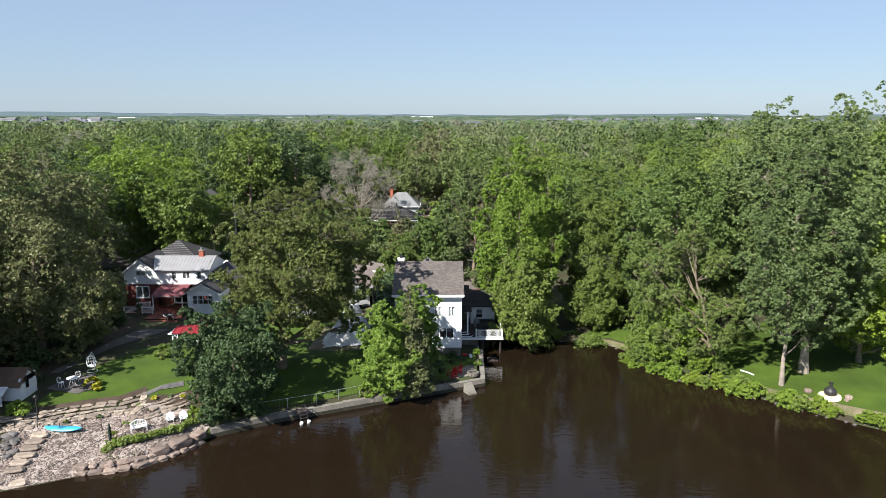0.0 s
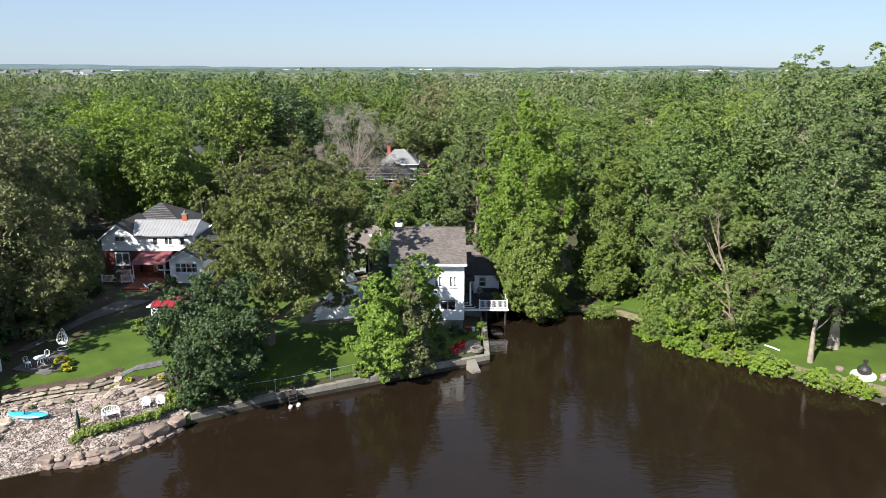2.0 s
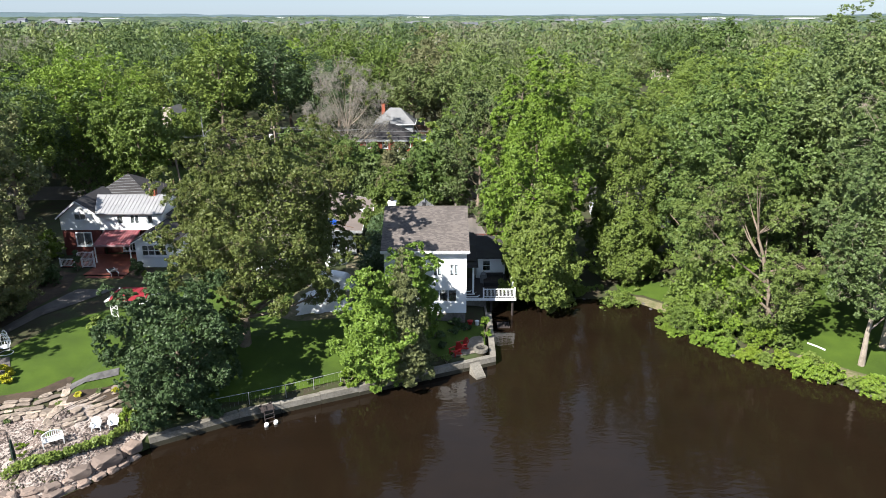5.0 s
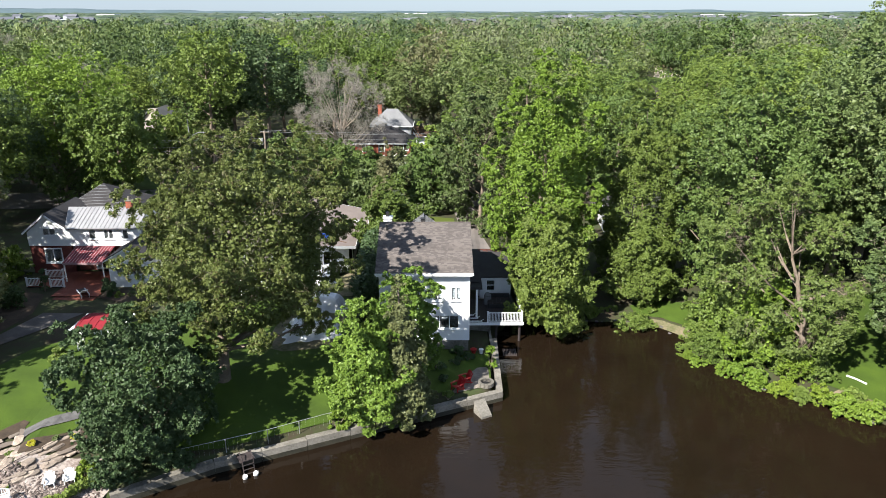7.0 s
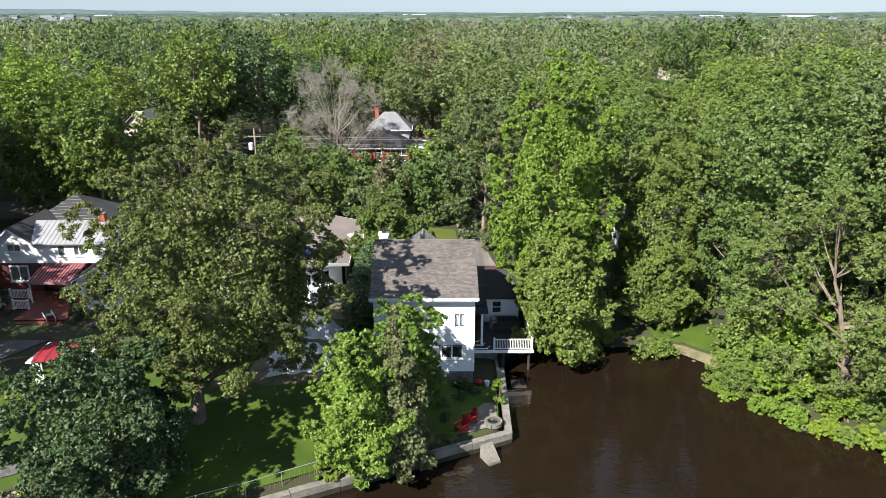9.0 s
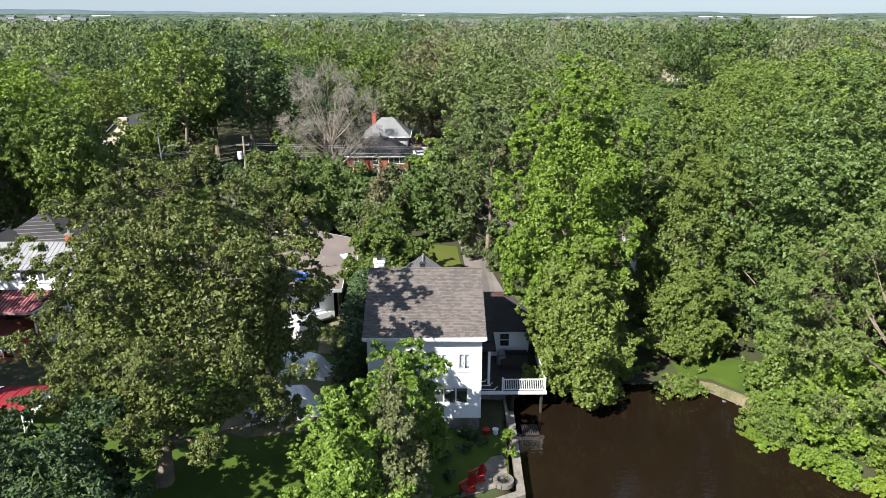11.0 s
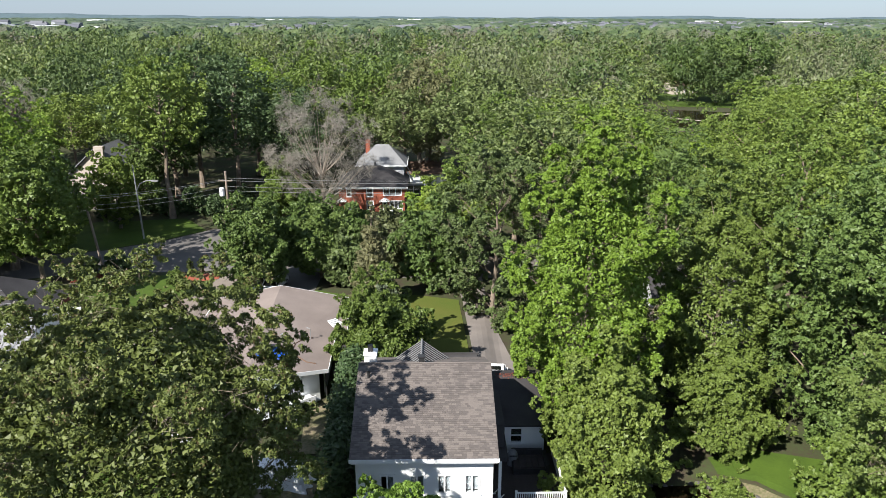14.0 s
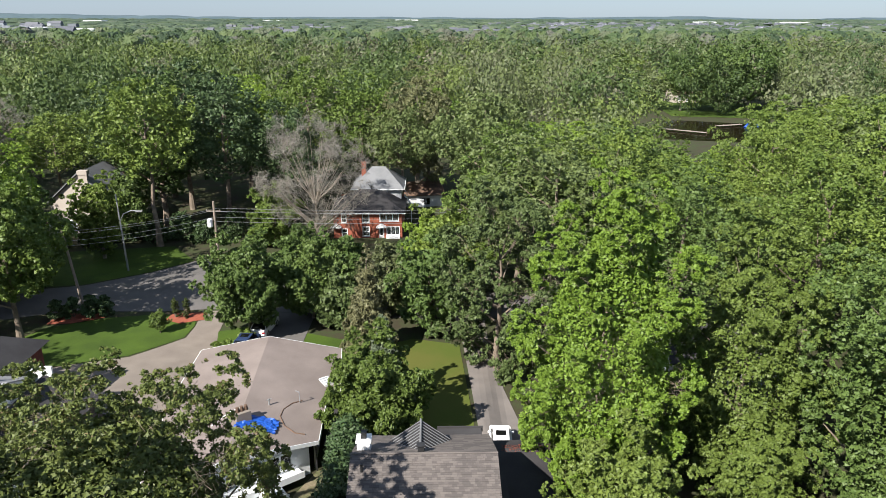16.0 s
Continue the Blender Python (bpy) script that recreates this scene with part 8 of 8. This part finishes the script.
def car(at, rz, paint, label, h=1.5, L=4.3):
    C = thing("car", (at[0], at[1], ground_z(*at) + 0.06), label, "car", rz=rz)
    y = L / 2
    prof = [(-y, 0.3), (-y, 0.62), (-y + 0.1, 0.78), (-y + 1.0, 0.92), (y - 0.55, 0.95), (y - 0.05, 0.85), (y, 0.5), (y - 0.05, 0.28)]
    secs = [(-0.86, 0.93), (-0.72, 1.0), (0.72, 1.0), (0.86, 0.93)]
    g = Geo()
    n = len(prof)
    g.add([(x, py * k, 0.25 + (pz - 0.25) * k) for x, k in secs for py, pz in prof], [(i * n + j, i * n + (j + 1) % n, (i + 1) * n + (j + 1) % n, (i + 1) * n + j) for i in range(3) for j in range(n)] + [tuple(range(n - 1, -1, -1)), tuple(range(3 * n, 4 * n))])
    body = part("body", g, paint, C)
    gl = Geo()
    a, b, c, d = -y + 0.95, -y + 1.65, y - 1.0, y - 0.35
    gl.add([(-0.76, a, 0.9), (0.76, a, 0.9), (0.76, d, 0.93), (-0.76, d, 0.93), (-0.6, b, h - 0.04), (0.6, b, h - 0.04), (0.6, c, h - 0.04), (-0.6, c, h - 0.04)], [(0, 1, 5, 4), (1, 2, 6, 5), (2, 3, 7, 6), (3, 0, 4, 7), (4, 5, 6, 7)])
    part("windows", gl, M_GLASS, C)
    part("roof_panel", Geo().add([(-0.62, b - 0.02, h - 0.035), (0.62, b - 0.02, h - 0.035), (0.62, c + 0.05, h - 0.035), (-0.62, c + 0.05, h - 0.035), (-0.5, b + 0.25, h), (0.5, b + 0.25, h), (0.5, c - 0.2, h), (-0.5, c - 0.2, h)], [(0, 1, 5, 4), (1, 2, 6, 5), (2, 3, 7, 6), (3, 0, 4, 7), (4, 5, 6, 7)]), paint, C)
    part("sunroof", Geo().box(-0.4, 0.4, b + 0.3, b + 0.95, h + 0.001, h + 0.012), M_GLASS, C)
    for s in (-1, 1):
        part("pillar", Geo().slab([(s * 0.62 - 0.03, b, h - 0.03), (s * 0.62 + 0.03, b, h - 0.03), (s * 0.78 + 0.03, a, 0.92), (s * 0.78 - 0.03, a, 0.92)], 0.05), paint, C)
        part("pillar", Geo().slab([(s * 0.78 - 0.03, d, 0.95), (s * 0.78 + 0.03, d, 0.95), (s * 0.62 + 0.03, c, h - 0.03), (s * 0.62 - 0.03, c, h - 0.03)], 0.05), paint, C)
        part("mirror", Geo().box(s * 0.92 - 0.08, s * 0.92 + 0.08, a + 0.35, a + 0.45, 0.92, 1.06), paint, C)
        part("headlight", Geo().box(s * 0.62 - 0.17, s * 0.62 + 0.17, -y - 0.012, -y + 0.05, 0.55, 0.68), M_GALV, C)
        part("tail_light", Geo().box(s * 0.65 - 0.15, s * 0.65 + 0.15, y - 0.06, y + 0.01, 0.62, 0.78), M_RED, C)
        for yy in (-y + 0.85, y - 0.85):
            lathe_wheel(C, s * 0.78, yy, 0.32)
    return C


car((4.05, 95.2), 176, M_CARWHITE, "white hatchback parked in the driveway", 1.5)
car((-19.3, 111.6), 175, M_CARBLUE, "dark blue car parked in the driveway", 1.6)
car((-18.5, 116.2), 172, M_CARWHITE, "white car parked in the tree-shaded driveway", 1.5)


def poles():
    U = thing("utility_pole", (-28.0, 133.4, ground_z(-28, 133.4)), "wooden utility pole with a grey transformer", "pole")
    part("pole", Geo().tube([(0, 0, -0.3), (0.1, 0, 9.6)], [0.19, 0.13], 9), M_POLE, U)
    part("crossarm", Geo().box(-0.9, 0.9, -0.06, 0.06, 8.3, 8.42), M_POLE, U)
    part("transformer", Geo().tube([(-0.5, -0.2, 6.4), (-0.5, -0.2, 6.5), (-0.5, -0.2, 7.4), (-0.5, -0.2, 7.5)], [0.3, 0.34, 0.34, 0.2], 10), M_WHITE, U)
    for x in (-0.8, 0.0, 0.8):
        part("insulator", Geo().tube([(x, 0, 8.42), (x, 0, 8.6)], [0.05, 0.03], 6), M_GALV, U)
    V = thing("utility_pole", (-40.6, 123.4, ground_z(-40.6, 123.4)), "grey weathered utility pole beside the street", "pole")
    part("pole", Geo().tube([(0, 0, -0.3), (-1.0, 0, 9.0)], [0.17, 0.12], 9), M_POLE, V)
    part("crossarm", Geo().box(-1.8, -0.2, -0.05, 0.05, 8.5, 8.6), M_POLE, V)
    part("insulator", Geo().tube([(-1.0, 0, 9.0), (-1.0, 0, 9.15)], 0.05, 6), M_GALV, V)
    W = thing("street_lamp", (-40.2, 135.0, ground_z(-40.2, 135)), "tall grey street lamp with a curved arm", "lamp")
    part("pole", Geo().tube([(0, 0, -0.2), (-0.2, 0, 10.2)], [0.13, 0.08], 9), M_GALV, W)
    part("arm", Geo().tube([(-0.15, 0, 6.6), (0.5, -0.2, 7.7), (1.6, -0.5, 8.2), (2.6, -0.8, 8.25)], 0.06, 6), M_GALV, W)
    part("lamp_head", Geo().box(2.4, 3.2, -1.0, -0.65, 8.15, 8.32), M_GALV, W)
    a = Vector((-41.6, 123.4, ground_z(-40.6, 123.4)))
    b = Vector((-27.9, 133.4, ground_z(-28, 133.4)))
    far_l, far_r = Vector((-75, 118, 2)), Vector((30, 138, 1.5))
    for k, (dz, off) in enumerate(((8.55, -0.7), (8.55, 0.7), (7.6, 0), (7.0, 0.1))):
        wr = thing("overhead_wire", (0, 0, 0), "thin overhead wire between the street poles", "wire", group="overhead wires")
        g = Geo()
        for p, q, sag in ((far_l, a, 0.7), (a, b, 0.35), (b, far_r, 0.8)):
            g.tube([p.lerp(q, t / 8) + Vector((off * 0.3, off, dz - sag * 4 * (t / 8) * (1 - t / 8))) for t in range(9)], 0.018, 4)
        part("cable", g, M_GALV, wr)


poles()


# ---- the far bank of the pond, and the town on the horizon ----
def pond_things():
    for x, y, rz, L in ((72, 252, -38, 14), (90, 262, 20, 9)):
        D = thing("boat_dock", (x, y, 1.0), "long grey wooden dock on the pond", "dock", rz=rz)
        boards(D, -L / 2, L / 2, -0.8, 0.8, 0.5, M_PALEBARK, 0.4)
        for k in range(4):
            part("pile", Geo().tube([(-L / 2 + L * k / 3, 0.7, -0.6), (-L / 2 + L * k / 3, 0.7, 0.7)], 0.1, 6), M_POLE, D)
    draped("boat_cover", (96, 260, 1.2), 4.5, 2, 1.1, "blue covered boat moored at the dock", 10, 9, M_BLUETARP, "boat")


pond_things()


def town():
    r = random.Random(77)
    g, gr = Geo(), Geo()

    def block(x, y, w, d, h, roof=True):
        z = 0.5
        g.box(x - w / 2, x + w / 2, y, y + d, z, z + h)
        if roof:
            gr.add([(x - w / 2 - 0.4, y - 0.4, z + h), (x + w / 2 + 0.4, y - 0.4, z + h), (x + w / 2 + 0.4, y + d + 0.4, z + h), (x - w / 2 - 0.4, y + d + 0.4, z + h), (x - w / 2, y + d / 2, z + h + w * 0.25), (x + w / 2, y + d / 2, z + h + w * 0.25)], [(0, 1, 5, 4), (1, 2, 5), (2, 3, 4, 5), (3, 0, 4)])
    for _ in range(420):
        y = r.uniform(1150, 2500)
        x = r.uniform(0.07, 0.66) * y
        block(x, y, r.uniform(8, 13), 9, r.uniform(5, 9))
    for _ in range(34):
        y = r.uniform(850, 1900)
        x = r.uniform(-0.64, -0.44) * y
        block(x, y, r.uniform(12, 26), 14, r.uniform(10, 14), r.random() < 0.5)
    for _ in range(50):
        y = r.uniform(700, 1600)
        x = r.uniform(-0.3, 0.1) * y
        block(x, y, r.uniform(9, 16), 10, r.uniform(9, 12))
    # bluish greys: haze is mixed into the colours of walls and roofs
    tagged(new("distant_houses", g.mesh("distant_houses", mat("haze_tinted_walls", (0.27, 0.29, 0.33), (0.15, 0.165, 0.19), 0.9, scale=0.02, fine=0.3, bump=0, island=True, c3=(0.42, 0.44, 0.47)))), "many small pale houses of the distant town, haze in their colour", "houses", kind="stuff")
    tagged(new("distant_roofs", gr.mesh("distant_roofs", mat("haze_tinted_roofs", (0.13, 0.135, 0.155), (0.08, 0.085, 0.105), 0.9, scale=0.02, fine=0.3, bump=0, island=True))), "grey roofs of the distant town, haze in their colour", "roofs", kind="stuff")
    for x, y, w, h in ((1180, 2400, 90, 11), (-1150, 2600, 60, 12), (-620, 2900, 90, 11), (-90, 3100, 90, 12), (930, 2500, 60, 11), (-640, 1250, 36, 12)):
        Wh = thing("warehouse", (x, y, 0.5), "long white industrial building on the horizon", "building", group="distant industrial buildings")
        part("wall", Geo().box(-w / 2, w / 2, 0, 50, 0, h - 3), M_GREYWALL, Wh)
        part("roof", Geo().box(-w / 2 - 1, w / 2 + 1, -1, 51, h - 3, h), M_WHITE, Wh)



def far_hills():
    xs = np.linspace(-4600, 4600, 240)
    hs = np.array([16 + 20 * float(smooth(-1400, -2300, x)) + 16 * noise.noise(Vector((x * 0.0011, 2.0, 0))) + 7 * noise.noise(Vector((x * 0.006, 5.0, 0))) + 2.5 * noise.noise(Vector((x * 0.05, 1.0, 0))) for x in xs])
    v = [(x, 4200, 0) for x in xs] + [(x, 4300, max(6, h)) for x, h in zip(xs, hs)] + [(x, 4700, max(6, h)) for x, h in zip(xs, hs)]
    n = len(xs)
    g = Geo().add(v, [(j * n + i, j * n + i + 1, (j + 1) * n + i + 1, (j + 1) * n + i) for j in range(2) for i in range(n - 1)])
    # the blue of the hills is distance haze painted as base colour
    lone("backdrop", g, mat("haze_blue_hills", (0.075, 0.11, 0.125), (0.055, 0.085, 0.1), 0.95, scale=0.004, fine=0.05, bump=0), "low wooded hills on the horizon, blue haze in their colour", "hills", kind="structure")


def far_building(x, y, w, h, wall, roof):
    paint = {"white": M_WHITE, "grey": M_GREYROOF, "beige": M_BEIGE, "blue": M_BLUETARP}
    B = thing("distant_building", (x, y, 0.4), f"distant building with {wall} walls and a {roof} roof", "building", group="distant buildings")
    part("wall", Geo().box(-w / 2, w / 2, 0, 12, 0, h - 2.5), paint[wall], B)
    if roof == "grey":
        part("roof", Geo().slab([(-w / 2 - 0.5, -0.6, h - 2.5), (w / 2 + 0.5, -0.6, h - 2.5), (w / 2 + 0.5, 6, h + 0.8), (-w / 2 - 0.5, 6, h + 0.8)], 0.3).slab([(w / 2 + 0.5, 12.6, h - 2.5), (-w / 2 - 0.5, 12.6, h - 2.5), (-w / 2 - 0.5, 6, h + 0.8), (w / 2 + 0.5, 6, h + 0.8)], 0.3), paint[roof], B)
    else:
        part("roof", Geo().box(-w / 2 - 0.6, w / 2 + 0.6, -0.6, 12.6, h - 2.5, h - 1.2), paint[roof], B)
    for k in range(int(w // 5)):
        cx = -w / 2 + 2.5 + 5 * k
        part("window", Geo().box(cx - 0.9, cx + 0.9, -0.06, -0.004, h - 5.6, h - 4.0), M_GLASS, B)


for spec in FAR_BUILDINGS:
    far_building(*spec)
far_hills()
town()
